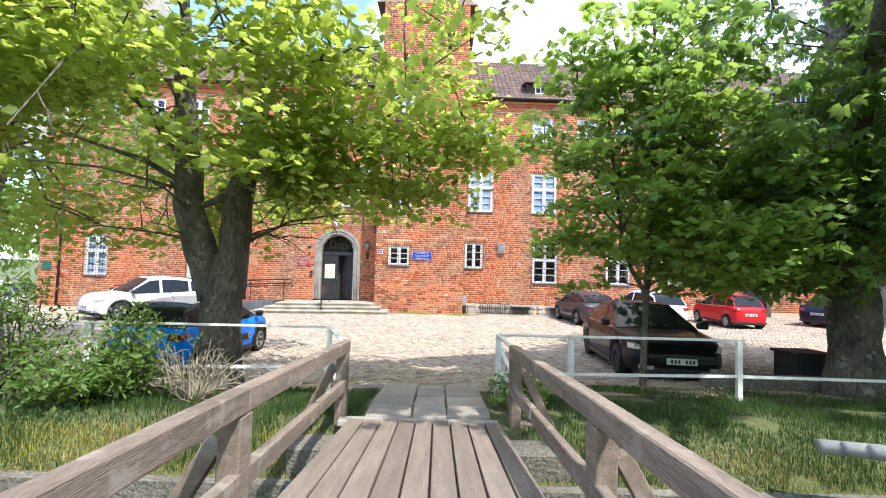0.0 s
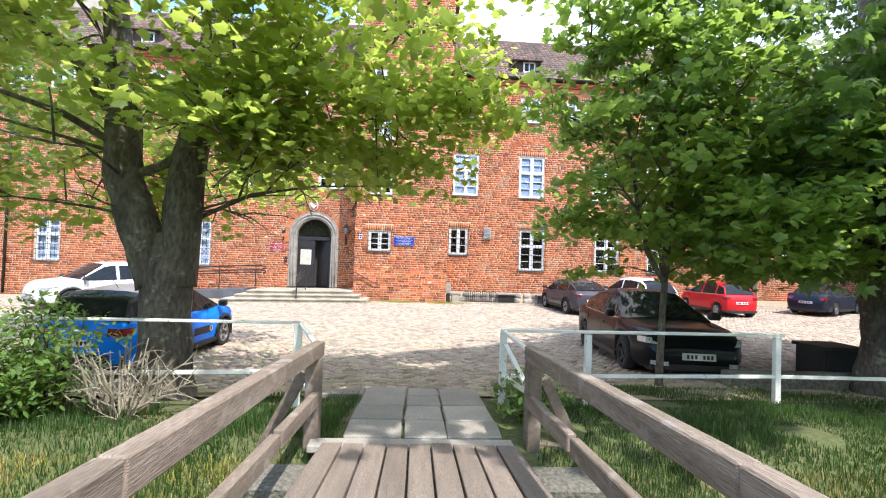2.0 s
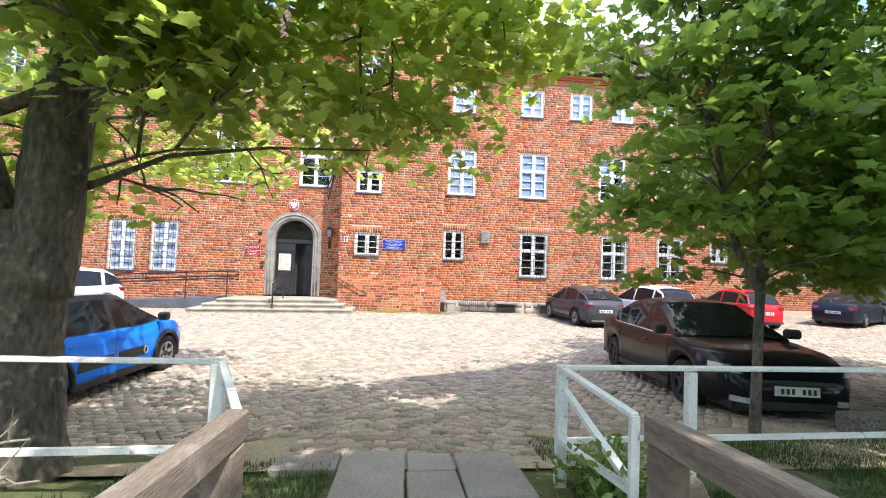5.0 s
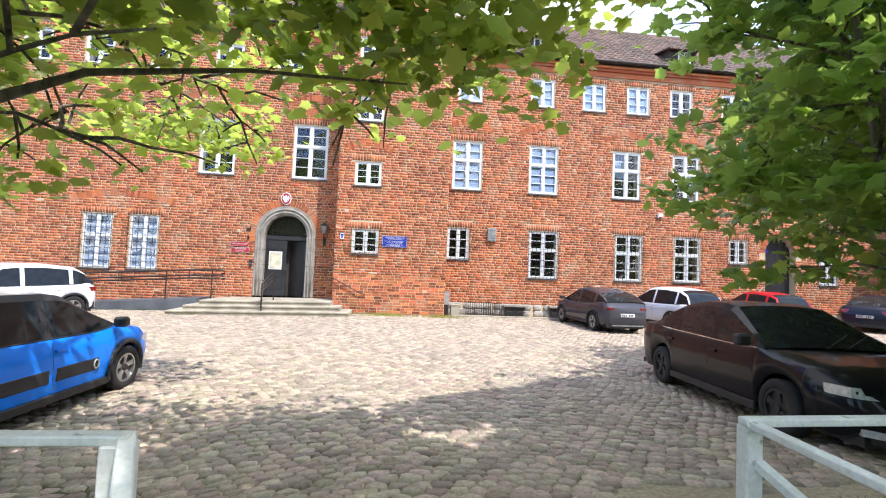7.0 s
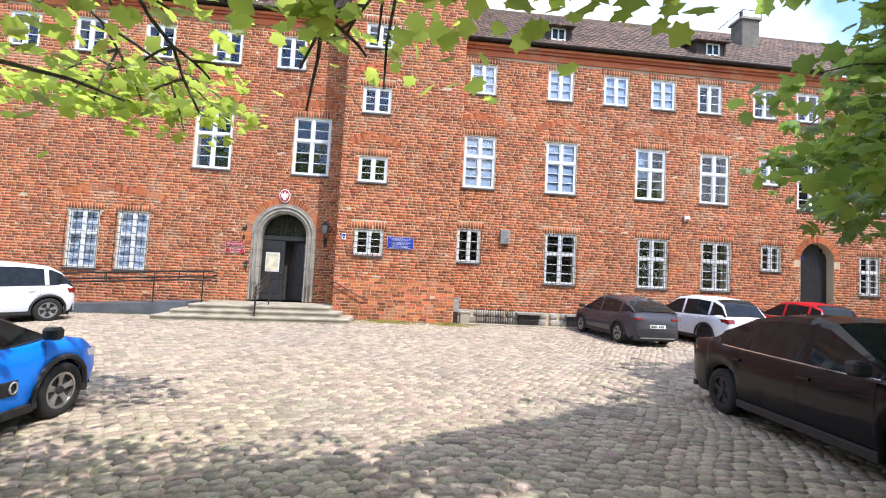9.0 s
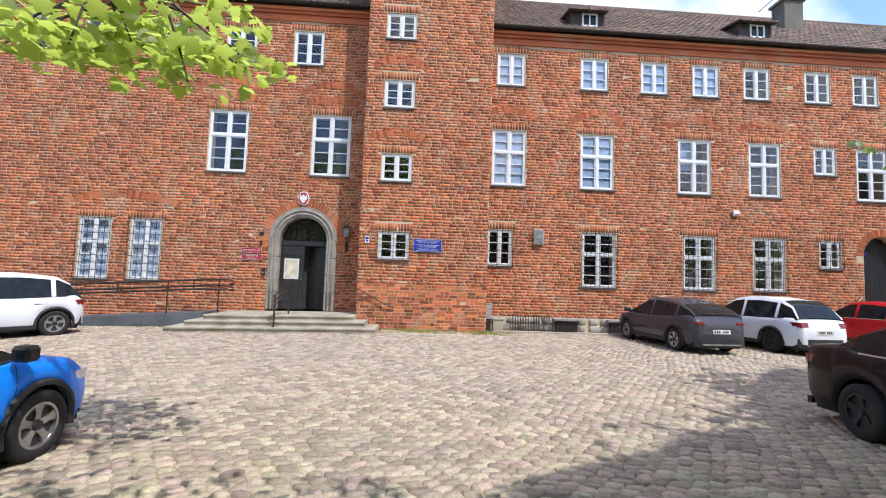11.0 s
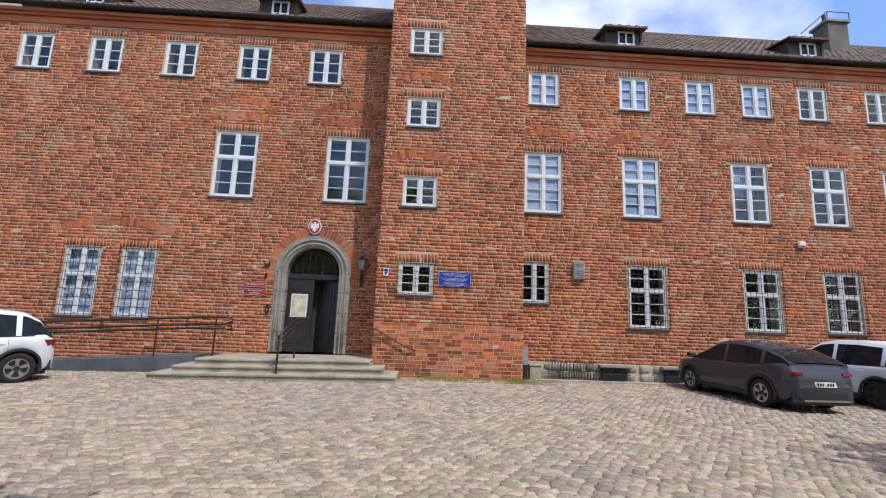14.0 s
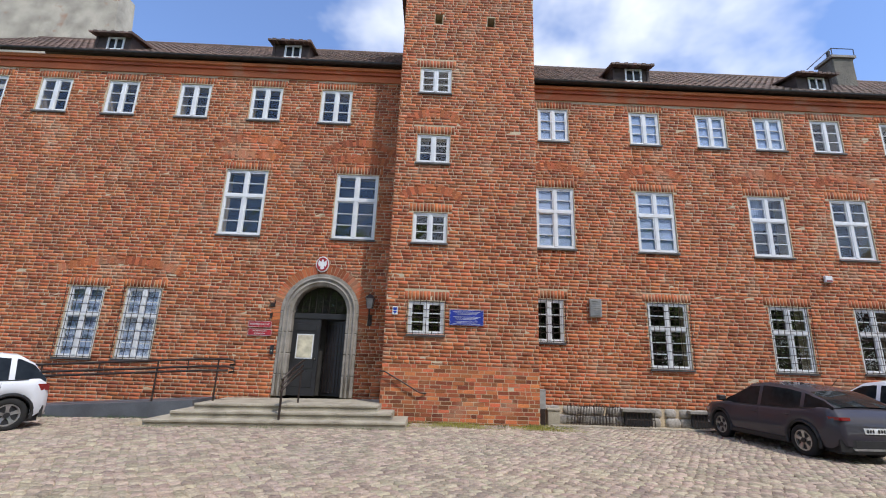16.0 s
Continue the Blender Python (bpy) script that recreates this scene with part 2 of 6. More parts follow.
LEAF_DARK = leaf_mat("chestnut leaf", (0.092, 0.165, 0.055), (0.068, 0.125, 0.042), (0.34, 0.52, 0.11), 0.34, 0.44)
BLOSSOM = mat("chestnut blossom", (0.62, 0.52, 0.47), 0.8, vary=0.15, bump=0.1, island=0.15)
LEAF_BUSH = leaf_mat("shrub leaf", (0.12, 0.20, 0.052), (0.085, 0.145, 0.038), (0.36, 0.52, 0.10), 0.35, 0.36)
GRASS = leaf_mat("grass blade", (0.042, 0.088, 0.020), (0.03, 0.064, 0.015), (0.13, 0.25, 0.03), 0.4, 0.3)
WEED = leaf_mat("yellow green weed", (0.34, 0.33, 0.07), (0.24, 0.24, 0.05), (0.45, 0.46, 0.10), 0.35, 0.35)
DRYGRASS = leaf_mat("dry grass blade", (0.42, 0.35, 0.13), (0.30, 0.25, 0.09), (0.5, 0.42, 0.16), 0.3, 0.3)
RUBBER = mat("tyre rubber", (0.018, 0.018, 0.018), 0.85, vary=0.2, bump=0.2)
ALLOY = mat("silver alloy wheel", (0.55, 0.55, 0.56), 0.3, 0.85, vary=0.06, bump=0.03)
BLACKPLASTIC = mat("black plastic trim", (0.022, 0.022, 0.024), 0.6, vary=0.12, bump=0.12)
CARGLASS = mat("dark tinted car glass", (0.022, 0.026, 0.028), 0.03, vary=0.02, bump=0, spec=0.2)
CHROME = mat("chrome", (0.75, 0.75, 0.76), 0.12, 1.0, vary=0.03, bump=0)
REDLENS = mat("red lamp lens", (0.26, 0.010, 0.013), 0.15, vary=0.05, bump=0, coat=0.5)
CLEARLENS = mat("clear lamp lens", (0.60, 0.62, 0.64), 0.1, 0.3, vary=0.08, scale=20, bump=0, coat=0.6)
PLATEWHITE = mat("white number plate", (0.72, 0.72, 0.70), 0.4, vary=0.03, bump=0)


def paint(name, base, coat=0.42):
    return mat(name, base, 0.55, 0.0, vary=0.04, scale=1.5, fine=200, bump=0.0, spec=0.10, tint=tuple(c * 0.85 for c in base), coat=coat)


P_BLUE, P_BLACK, P_GREY = paint("bright blue car paint", (0.002, 0.21, 0.86)), paint("black car paint", (0.004, 0.004, 0.007), 0.36), paint("dark brown grey car paint", (0.050, 0.045, 0.056), 0.7)
P_WHITE, P_RED, P_NAVY = paint("white car paint", (0.74, 0.76, 0.80)), paint("red car paint", (0.52, 0.012, 0.02)), paint("dark navy car paint", (0.012, 0.015, 0.028))


# ---- builders ----
def part(name, bm, material, parent=None, label="", smooth=False, bevel=0.0):
    """Links a bmesh as one mesh object under a thing or a part."""
    if bevel:
        bmesh.ops.bevel(bm, geom=bm.edges[:], offset=bevel, segments=1, affect="EDGES", clamp_overlap=True)
    bm.normal_update()
    me = bpy.data.meshes.new(name)
    bm.to_mesh(me)
    bm.free()
    me.materials.append(material)
    if smooth:
        me.shade_smooth()
    ob = new(name, me)
    if parent is not None:
        ob.parent = parent
    if label:
        tagged(ob, label)
    return ob


def arrays(name, verts, faces, material, parent=None, label="", kind="", smooth=False):
    """One mesh from numpy arrays: verts (n, 3) and faces (m, 3 or 4)."""
    verts, faces = np.asarray(verts, np.float32), np.asarray(faces, np.int32)
    me = bpy.data.meshes.new(name)
    k = faces.shape[1]
    me.vertices.add(len(verts))
    me.vertices.foreach_set("co", verts.ravel())
    me.loops.add(faces.size)
    me.loops.foreach_set("vertex_index", faces.ravel())
    me.polygons.add(len(faces))
    me.polygons.foreach_set("loop_start", np.arange(0, faces.size, k, dtype=np.int32))
    me.update(calc_edges=True)
    me.validate()
    me.materials.append(material)
    if smooth:
        me.shade_smooth()
    ob = new(name, me)
    if parent is not None:
        ob.parent = parent
    return tagged(ob, label, kind=kind)


def empty(name, m=None):
    ob = new(name)
    if m is not None:
        ob.matrix_basis = m
    return ob


def add_box(bm, lo, hi):
    vs = [bm.verts.new((x, y, z)) for x in (lo[0], hi[0]) for y in (lo[1], hi[1]) for z in (lo[2], hi[2])]
    for f in ((0, 1, 3, 2), (4, 6, 7, 5), (0, 4, 5, 1), (2, 3, 7, 6), (0, 2, 6, 4), (1, 5, 7, 3)):
        bm.faces.new([vs[i] for i in f])
    return vs


def box(lo, hi):
    bm = bmesh.new()
    add_box(bm, lo, hi)
    return bm


def add_tube(bm, pts, radii, n=8, cap=True):
    """A round tube through points with a radius at each."""
    pts = [Vector(p) for p in pts]
    rings = []
    up = Vector((0.13, 0.31, 0.94)).normalized()
    for i, p in enumerate(pts):
        d = (pts[min(i + 1, len(pts) - 1)] - pts[max(i - 1, 0)]).normalized()
        u = d.cross(up)
        u = u.normalized() if u.length > 1e-3 else d.cross(Vector((1, 0, 0))).normalized()
        v = d.cross(u)
        r = radii[i] if hasattr(radii, "__len__") else radii
        rings.append([bm.verts.new(p + r * (math.cos(a) * u + math.sin(a) * v)) for a in (2 * math.pi * k / n for k in range(n))])
    for a, b in zip(rings, rings[1:]):
        for k in range(n):
            bm.faces.new((a[k], a[(k + 1) % n], b[(k + 1) % n], b[k]))
    if cap:
        bm.faces.new(rings[0][::-1])
        bm.faces.new(rings[-1])


def tube(pts, radii, n=8):
    bm = bmesh.new()
    add_tube(bm, pts, radii, n)
    return bm


def beam(a, b, w, h):
    """A square timber or bar from a to b, w across and h high."""
    a, b = Vector(a), Vector(b)
    d = (b - a).normalized()
    side = d.cross(Vector((0, 0, 1)))
    side = side.normalized() if side.length > 1e-3 else Vector((1, 0, 0))
    up = side.cross(d)
    bm = bmesh.new()
    vs = [bm.verts.new(p + side * sx * w / 2 + up * sz * h / 2) for p in (a, b) for sx in (-1, 1) for sz in (-1, 1)]
    for f in ((0, 1, 3, 2), (4, 6, 7, 5), (0, 4, 5, 1), (2, 3, 7, 6), (0, 2, 6, 4), (1, 5, 7, 3)):
        bm.faces.new([vs[i] for i in f])
    bmesh.ops.recalc_face_normals(bm, faces=bm.faces[:])
    return bm


def lathe_disc(bm, c, r0, r1, y0, y1, n=28):
    """A ring about an axis along y."""
    loops = []
    for r, y in ((r0, y0), (r1, y0), (r1, y1), (r0, y1)):
        loops.append([bm.verts.new((c[0] + r * math.cos(2 * math.pi * k / n), c[1] + y, c[2] + r * math.sin(2 * math.pi * k / n))) for k in range(n)])
    for i in range(4):
        a, b = loops[i], loops[(i + 1) % 4]
        for k in range(n):
            bm.faces.new((a[k], a[(k + 1) % n], b[(k + 1) % n], b[k]))


def words(text, size, m, material, parent, align="CENTER"):
    cu = bpy.data.curves.new("lettering", "FONT")
    cu.body, cu.size, cu.align_x, cu.align_y, cu.extrude = text, size, align, "CENTER", 0.002
    tmp = bpy.data.objects.new("lettering", cu)
    me = bpy.data.meshes.new_from_object(tmp)
    me.materials.append(material)
    ob = new("lettering", me)
    ob.parent, ob.matrix_basis = parent, m
    bpy.data.objects.remove(tmp)
    return ob


def ground_z(x, y):
    """Height of the yard: level by the facade, rising to the bridge and the east corner, falling a little to the west."""
    x, y = np.asarray(x, float), np.asarray(y, float)
    k = np.clip((x + 0.2) / 1.8, 0, 1)
    z = k * np.interp(-y, [-5, 9.8, 12.3, 13.9, 15.2, 16.0, 30], [0, 0, 0.16, 0.33, 0.45, 0.47, 0.47])
    z = z + (1 - k) * np.interp(-y, [-5, 12.6, 13.6, 14.4, 15.2, 16.0, 30], [0, 0, 0.12, 0.36, 0.45, 0.47, 0.47])
    return z - 0.018 * np.clip(-1 - x, 0, 14) + 0.022 * np.clip(x - 12, 0, 9)


def gz(x, y):
    return float(ground_z(x, y))


# ---- the building ----
YL, YR, YT = 1.16, 1.0, 0.0            # front planes of the west wing, the east wing and the tower
XT0, XT1 = -0.62, 3.40                 # the tower's sides
XW, XE = -16.95, 24.0                  # ends of the wings
EAVE_L, EAVE_R, TOP_T = 10.75, 10.30, 14.6
COURSE = 0.097
DOOR_X, DOOR_Z, SPRING = -2.62, 0.42, 2.74

# openings: x0, x1, z0, z1, kind
L_OPEN = [(x, x + 0.99, 8.78, 9.97, "top") for x in (-16.2, -14.4, -12.33, -10.18, -7.86, -5.55, -3.29)]
L_OPEN += [(-5.93, -4.66, 4.95, 7.04, "tall"), (-2.52, -1.24, 4.95, 7.03, "tall"), (-9.82, -8.82, 1.25, 3.24, "curtain_bars"), (-8.2, -7.2, 1.26, 3.25, "curtain_bars"), (-14.75, -13.70, 1.25, 3.18, "curtain_bars")]
T_OPEN = [(-0.02, 0.91, 2.16, 3.03, "small_bars"), (-0.03, 0.91, 4.63, 5.50, "small"), (-0.03, 0.91, 7.00, 7.89, "small"), (-0.04, 0.89, 9.27, 10.12, "small")]
R_OPEN = [(x, x + 0.96, 8.40, 9.54, "top_blind" if x < 12 else "top") for x in (3.74, 6.69, 8.86, 10.74, 12.63, 14.92, 16.75, 18.9, 20.9)]
# In the first three tall windows a pale sheet stands for reflected sky.
R_OPEN += [(3.63, 4.79, 4.88, 6.81, "tall_blind"), (6.71, 7.88, 4.88, 6.80, "tall_blind"), (10.2, 11.37, 4.88, 6.80, "tall_half"), (12.78, 13.94, 4.89, 6.80, "tall"), (15.2, 16.02, 5.78, 6.77, "small"), (16.8, 17.95, 4.91, 6.77, "tall"), (19.6, 20.75, 4.91, 6.77, "tall")]
R_OPEN += [(3.53, 4.37, 2.13, 3.35, "mid_bars"), (6.80, 7.97, 1.51, 3.37, "tall_bars"), (10.36, 11.51, 1.54, 3.39, "tall_bars"), (12.89, 14.05, 1.58, 3.42, "tall_bars"), (15.32, 16.12, 2.44, 3.41, "small_bars"), (19.46, 20.3, 1.70, 3.2, "tall_bars")]
GATE = (16.95, 18.35, 0.0, 2.95)       # with a round head above
ARCH_R = 1.11


def wall_mesh(name, x0, x1, z0, z1, y, thick, openings, label):
    """A wall with thickness and openings that go through it."""
    xs = sorted({x0, x1, *[v for o in openings for v in o[:2]]})
    zs = sorted({z0, z1, *[v for o in openings for v in o[2:4]]})
    bm = bmesh.new()
    for a, b in zip(xs, xs[1:]):
        run = None
        for c, d in zip(zs, zs[1:]):
            hole = any(o[0] < (a + b) / 2 < o[1] and o[2] < (c + d) / 2 < o[3] for o in openings)
            if hole:
                if run:
                    add_box(bm, (a, y, run[0]), (b, y + thick, run[1]))
                run = None
            else:
                run = (run[0], d) if run else (c, d)
        if run:
            add_box(bm, (a, y, run[0]), (b, y + thick, run[1]))
    return tagged(part(name, bm, MORTAR), label, "wall", kind="structure")


rng = np.random.default_rng(7)


def lay_bricks(x0, x1, z0, z1, openings, arches, corner=False):
    """Rows (x0, x1, z0, z1) of a rough stretcher and header bond round openings, with upright bricks over them."""
    out = []
    blocks = [(o[0] - 0.02, o[1] + 0.02, o[2] - 0.02, o[3] + 0.02) for o in openings]
    for o in openings:
        if len(o) > 4 and o[4] != "hole":
            a, b, zt = o[0] - 0.13, o[1] + 0.13, o[3]
            blocks.append((a, b, zt, zt + 0.27))
            n = max(3, round((b - a) / 0.098))
            w = (b - a) / n
            for k in range(n):
                h = 0.255 + rng.normal(0, 0.006)
                out.append((a + k * w + 0.007, a + (k + 1) * w - 0.007, zt + 0.022, zt + h))
    n = int((z1 - z0) / COURSE)
    for j in range(n):
        c0, c1 = z0 + j * COURSE, z0 + (j + 1) * COURSE
        mid = (c0 + c1) / 2
        cuts = [(b[0], b[1]) for b in blocks if b[2] < mid < b[3]]
        for cx, cz, r, lo in arches:
            if lo < mid <= cz:
                cuts.append((cx - r, cx + r))
            elif cz < mid < cz + r:
                h = math.sqrt(r * r - (mid - cz) ** 2)
                cuts.append((cx - h, cx + h))
        x = x0 - rng.random() * 0.25
        while x < x1:
            w = (0.283 if rng.random() < 0.62 else 0.142) + rng.normal(0, 0.008)
            a, b = max(x + 0.0065, x0), min(x + w - 0.0065, x1)
            segs = [(a, b)]
            for u, v in cuts:
                segs = [s for p, q in segs for s in ((p, min(q, u)), (max(p, v), q)) if s[1] - s[0] > 0.03]
            for p, q in segs:
                if q - p > 0.03:
                    out.append((p, q, c0 + 0.0065 + rng.normal(0, 0.002), c1 - 0.0065 + rng.normal(0, 0.002)))
            x += w
    return np.array(out)


def brick_mesh(rows, place, proud, parent, name="bricks"):
    """All bricks of a wall as one mesh: place maps (x, z, depth) into the world."""
    n = len(rows)
    d = proud * 0.4 + rng.normal(0, 0.002, n).clip(-0.0035, 0.006)
    tilt = rng.normal(0, 0.0012, (n, 4))
    x0, x1, z0, z1 = rows.T
    ins = 0.002
    back = np.stack([np.stack([x, z, np.full(n, -0.01)], 1) for x, z in ((x0, z0), (x1, z0), (x1, z1), (x0, z1))], 1)
    front = np.stack([np.stack([x, z, d + tilt[:, i]], 1) for i, (x, z) in enumerate(((x0 + ins, z0 + ins), (x1 - ins, z0 + ins), (x1 - ins, z1 - ins), (x0 + ins, z1 - ins)))], 1)
    v = place(np.concatenate([back, front], 1).reshape(-1, 3))
    base = np.arange(n)[:, None, None] * 8
    quads = np.array([(4, 5, 6, 7), (0, 1, 5, 4), (1, 2, 6, 5), (2, 3, 7, 6), (3, 0, 4, 7)])[None]
    return arrays(name, v, (base + quads).reshape(-1, 4), BRICK, parent, "weathered red bricks in pale mortar", "stuff")


def front(y):
    return lambda v: np.stack([v[:, 0], y - v[:, 2], v[:, 1]], 1)


def ring_bricks(cx, cz, r0, r1, y, a0, a1, parent, proud=0.012):
    """Upright bricks set round an arch."""
    n = round((a1 - a0) * (r0 + r1) / 2 / 0.105)
    bm = bmesh.new()
    for k in range(n):
        s, e = a0 + (a1 - a0) * (k + 0.06) / n, a0 + (a1 - a0) * (k + 0.94) / n
        vs = [bm.verts.new((cx + r * math.cos(a), yy, cz + r * math.sin(a))) for yy in (y - proud - rng.normal(0, 0.002), y + 0.02) for r, a in ((r0 + 0.01, s), (r1, s), (r1, e), (r0 + 0.01, e))]
        for f in ((0, 1, 2, 3), (0, 4, 5, 1), (1, 5, 6, 2), (2, 6, 7, 3), (3, 7, 4, 0)):
            bm.faces.new([vs[i] for i in f])
    bmesh.ops.recalc_face_normals(bm, faces=bm.faces[:])
    return tagged(part("arch_bricks", bm, BRICK, parent), "upright red bricks round the arch", kind="stuff")


def spandrel(cx, cz, r, y, thick, parent):
    """The wall between a round head and its square opening."""
    for s in (-1, 1):
        bm = bmesh.new()
        pts = [(cx + s * r, cz)] + [(cx + s * r * math.cos(a), cz + r * math.sin(a)) for a in np.linspace(0, math.pi / 2, 10)[1:]] + [(cx + s * r, cz + r)]
        f = bm.faces.new([bm.verts.new((x, y, z)) for x, z in pts])
        g = bmesh.ops.extrude_face_region(bm, geom=[f])
        bmesh.ops.translate(bm, verts=[v for v in g["geom"] if isinstance(v, bmesh.types.BMVert)], vec=(0, thick, 0))
        bmesh.ops.recalc_face_normals(bm, faces=bm.faces[:])
        part("spandrel", bm, MORTAR, parent)


door_hole = (DOOR_X - ARCH_R, DOOR_X + ARCH_R, -0.3, SPRING + ARCH_R, "hole")
gate_cx, gate_r = (GATE[0] + GATE[1]) / 2, (GATE[1] - GATE[0]) / 2
gate_hole = (GATE[0], GATE[1], -0.3, GATE[3] + gate_r, "hole")
slit_holes = [(0.32, 0.55, 11.72, 12.10, "hole"), (1.96, 2.19, 11.66, 12.04, "hole")]
wall_west = wall_mesh("wall_west", XW, XT0, -0.5, EAVE_L, YL, 0.5, L_OPEN + [door_hole], "rough red brick wall of the west wing")
wall_east = wall_mesh("wall_east", XT1, XE, -0.3, EAVE_R, YR, 0.5, R_OPEN + [gate_hole], "rough red brick wall of the east wing")
wall_tower = wall_mesh("wall_tower", XT0, XT1, -0.3, TOP_T, YT, 0.45, T_OPEN + slit_holes, "rough red brick stair tower front")
spandrel(DOOR_X, SPRING, ARCH_R, YL, 0.5, wall_west)
spandrel(gate_cx, GATE[3], gate_r, YR, 0.5, wall_east)
tside = bmesh.new()
add_box(tside, (XT0, 0.45, -0.3), (XT0 + 0.4, 5.2, TOP_T))
add_box(tside, (XT1 - 0.4, 0.45, -0.3), (XT1, 5.2, TOP_T))
add_box(tside, (XT0 + 0.4, 4.8, -0.3), (XT1 - 0.4, 5.2, TOP_T))
tagged(part("wall_tower_side", tside, MORTAR), "brick side walls of the stair tower", "wall", kind="structure")

rows_l = lay_bricks(XW, XT0, -0.3, EAVE_L - 0.45, L_OPEN, [(DOOR_X, SPRING, ARCH_R + 0.27, SPRING - 0.35), (DOOR_X, SPRING, ARCH_R + 0.01, -1)])
brick_mesh(rows_l, front(YL), 0.012, wall_west)
rows_r = lay_bricks(XT1, XE, 0.45, EAVE_R - 0.45, R_OPEN, [(gate_cx, GATE[3], gate_r + 0.27, GATE[3] - 0.3), (gate_cx, GATE[3], gate_r + 0.01, -1)])
brick_mesh(rows_r, front(YR), 0.012, wall_east)
rows_t = lay_bricks(XT0, XT1, -0.05, TOP_T, T_OPEN + slit_holes, [])
near = (rows_t[:, 2] < 1.32)
brick_mesh(rows_t[~near], front(YT), 0.012, wall_tower)
for xs_, s_ in ((XT0, -1), (XT1, 1)):
    rows_s = lay_bricks(0.0, 5.2, -0.05, TOP_T, [], [])
    brick_mesh(rows_s, (lambda v, xs_=xs_, s_=s_: np.stack([xs_ + s_ * v[:, 2], v[:, 0], v[:, 1]], 1)), 0.010, wall_tower)
rows_e = lay_bricks(1.2, 9.0, -0.3, EAVE_L, [], [])
brick_mesh(rows_e, (lambda v: np.stack([XW - v[:, 2], v[:, 0], v[:, 1]], 1)), 0.012, wall_west)
ring_bricks(DOOR_X, SPRING, ARCH_R, ARCH_R + 0.27, YL, -0.30, math.pi + 0.30, wall_west)
ring_bricks(gate_cx, GATE[3], gate_r, gate_r + 0.27, YR, 0, math.pi, wall_east)

def relieving_arch(cx, z, half, rise, y, parent, depth=0.25):
    """A flat old arch of upright bricks above a window."""
    r = (half * half + rise * rise) / (2 * rise)
    a = math.asin(half / r)
    ring_bricks(cx, z + rise - r, r, r + depth, y, math.pi / 2 - a, math.pi / 2 + a, parent, 0.007)


for o_ in L_OPEN[7:9]:
    relieving_arch((o_[0] + o_[1]) / 2, o_[3] + 0.30, 0.86, 0.10, YL, wall_west, 0.26)
    relieving_arch((o_[0] + o_[1]) / 2, o_[3] + 0.62, 1.05, 0.34, YL, wall_west)
for o_ in T_OPEN[1:3]:
    relieving_arch((o_[0] + o_[1]) / 2, o_[3] + 0.32, 0.78, 0.26, YT, wall_tower)
for o_ in R_OPEN[9:13]:
    relieving_arch((o_[0] + o_[1]) / 2, o_[3] + 0.32, 0.92, 0.30, YR, wall_east)
relieving_arch(-8.5, 3.62, 1.75, 0.30, YL, wall_west)

# closed shell behind the facades
back = bmesh.new()
add_box(back, (XW, 9.0, -0.3), (XE, 9.4, EAVE_R))
add_box(back, (XW, YL + 0.5, -0.3), (XW + 0.4, 9.0, EAVE_L))
add_box(back, (XE - 0.4, YR + 0.5, -0.3), (XE, 9.0, EAVE_R))
tagged(part("wall_back", back, MORTAR), "plain outer walls that close the building", "wall", kind="structure")
# Near-black sheet: the rooms' darkness is in its colour.
tagged(part("wall_inner", box((XW + 0.4, 2.3, -0.3), (XE - 0.4, 2.45, EAVE_R - 0.05)), UNLIT_ROOM), "near-black inner wall standing for the unlit rooms", "wall", kind="structure")

# cornice, string courses, plinth
for nm, x0, x1, y, z in (("trim_west", XW, XT0, YL, EAVE_L), ("trim_east", XT1, XE, YR, EAVE_R)):
    bm = bmesh.new()
    for k, (d, a, b) in enumerate(((0.05, -0.45, -0.34), (0.03, -0.34, -0.22), (0.09, -0.22, -0.11), (0.15, -0.11, 0.0))):
        add_box(bm, (x0, y - d, z + a), (x1, y + 0.02, z + b - 0.004))
    tagged(part(nm, bm, BRICK), "stepped brick cornice under the eaves", "cornice", kind="structure")
    bm = bmesh.new()
    n = 60
    for s in range(n):
        xa, xb = x0 + (x1 - x0) * s / n, x0 + (x1 - x0) * (s + 1) / n
        pts = [(y - 0.27 + 0.075 * math.cos(t), z + 0.11 + 0.075 * math.sin(t)) for t in np.linspace(math.pi, 2 * math.pi, 7)]
        for (p, q), (r, t) in zip(pts, pts[1:]):
            bm.faces.new([bm.verts.new(c) for c in ((xa, p, q), (xb, p, q), (xb, r, t), (xa, r, t))])
    bmesh.ops.remove_doubles(bm, verts=bm.verts[:], dist=0.001)
    gut = part("gutter", bm, ZINC)
    tagged(gut, "dark half-round metal gutter along the eaves", "gutter", kind="structure")

# fieldstone plinth of the east wing
pl = empty("trim_plinth")
tagged(pl, "rough fieldstone plinth at the foot of the wall", "plinth", kind="structure")
x = XT1 + 0.05
k = 0
while x < XE - 0.3:
    for zz, hh in ((-0.05, 0.28), (0.22, 0.24)):
        w = 0.26 + rng.random() * 0.3
        bm = bmesh.new()
        bmesh.ops.create_icosphere(bm, subdivisions=2, radius=0.5)
        for v in bm.verts:
            p = v.co * 2
            p = Vector([math.copysign(abs(c) ** 0.6, c) for c in p]) * 0.5
            v.co = (x + w / 2 + p.x * w, YR - 0.005 + p.y * 0.16, zz + hh / 2 + p.z * hh * (1 + 0.12 * noise.noise((x, zz, 3))))
        if x < 11 or zz < 0:
            part("stone", bm, STONE, pl, smooth=True)
        else:
            bm.free()
    x += 0.40


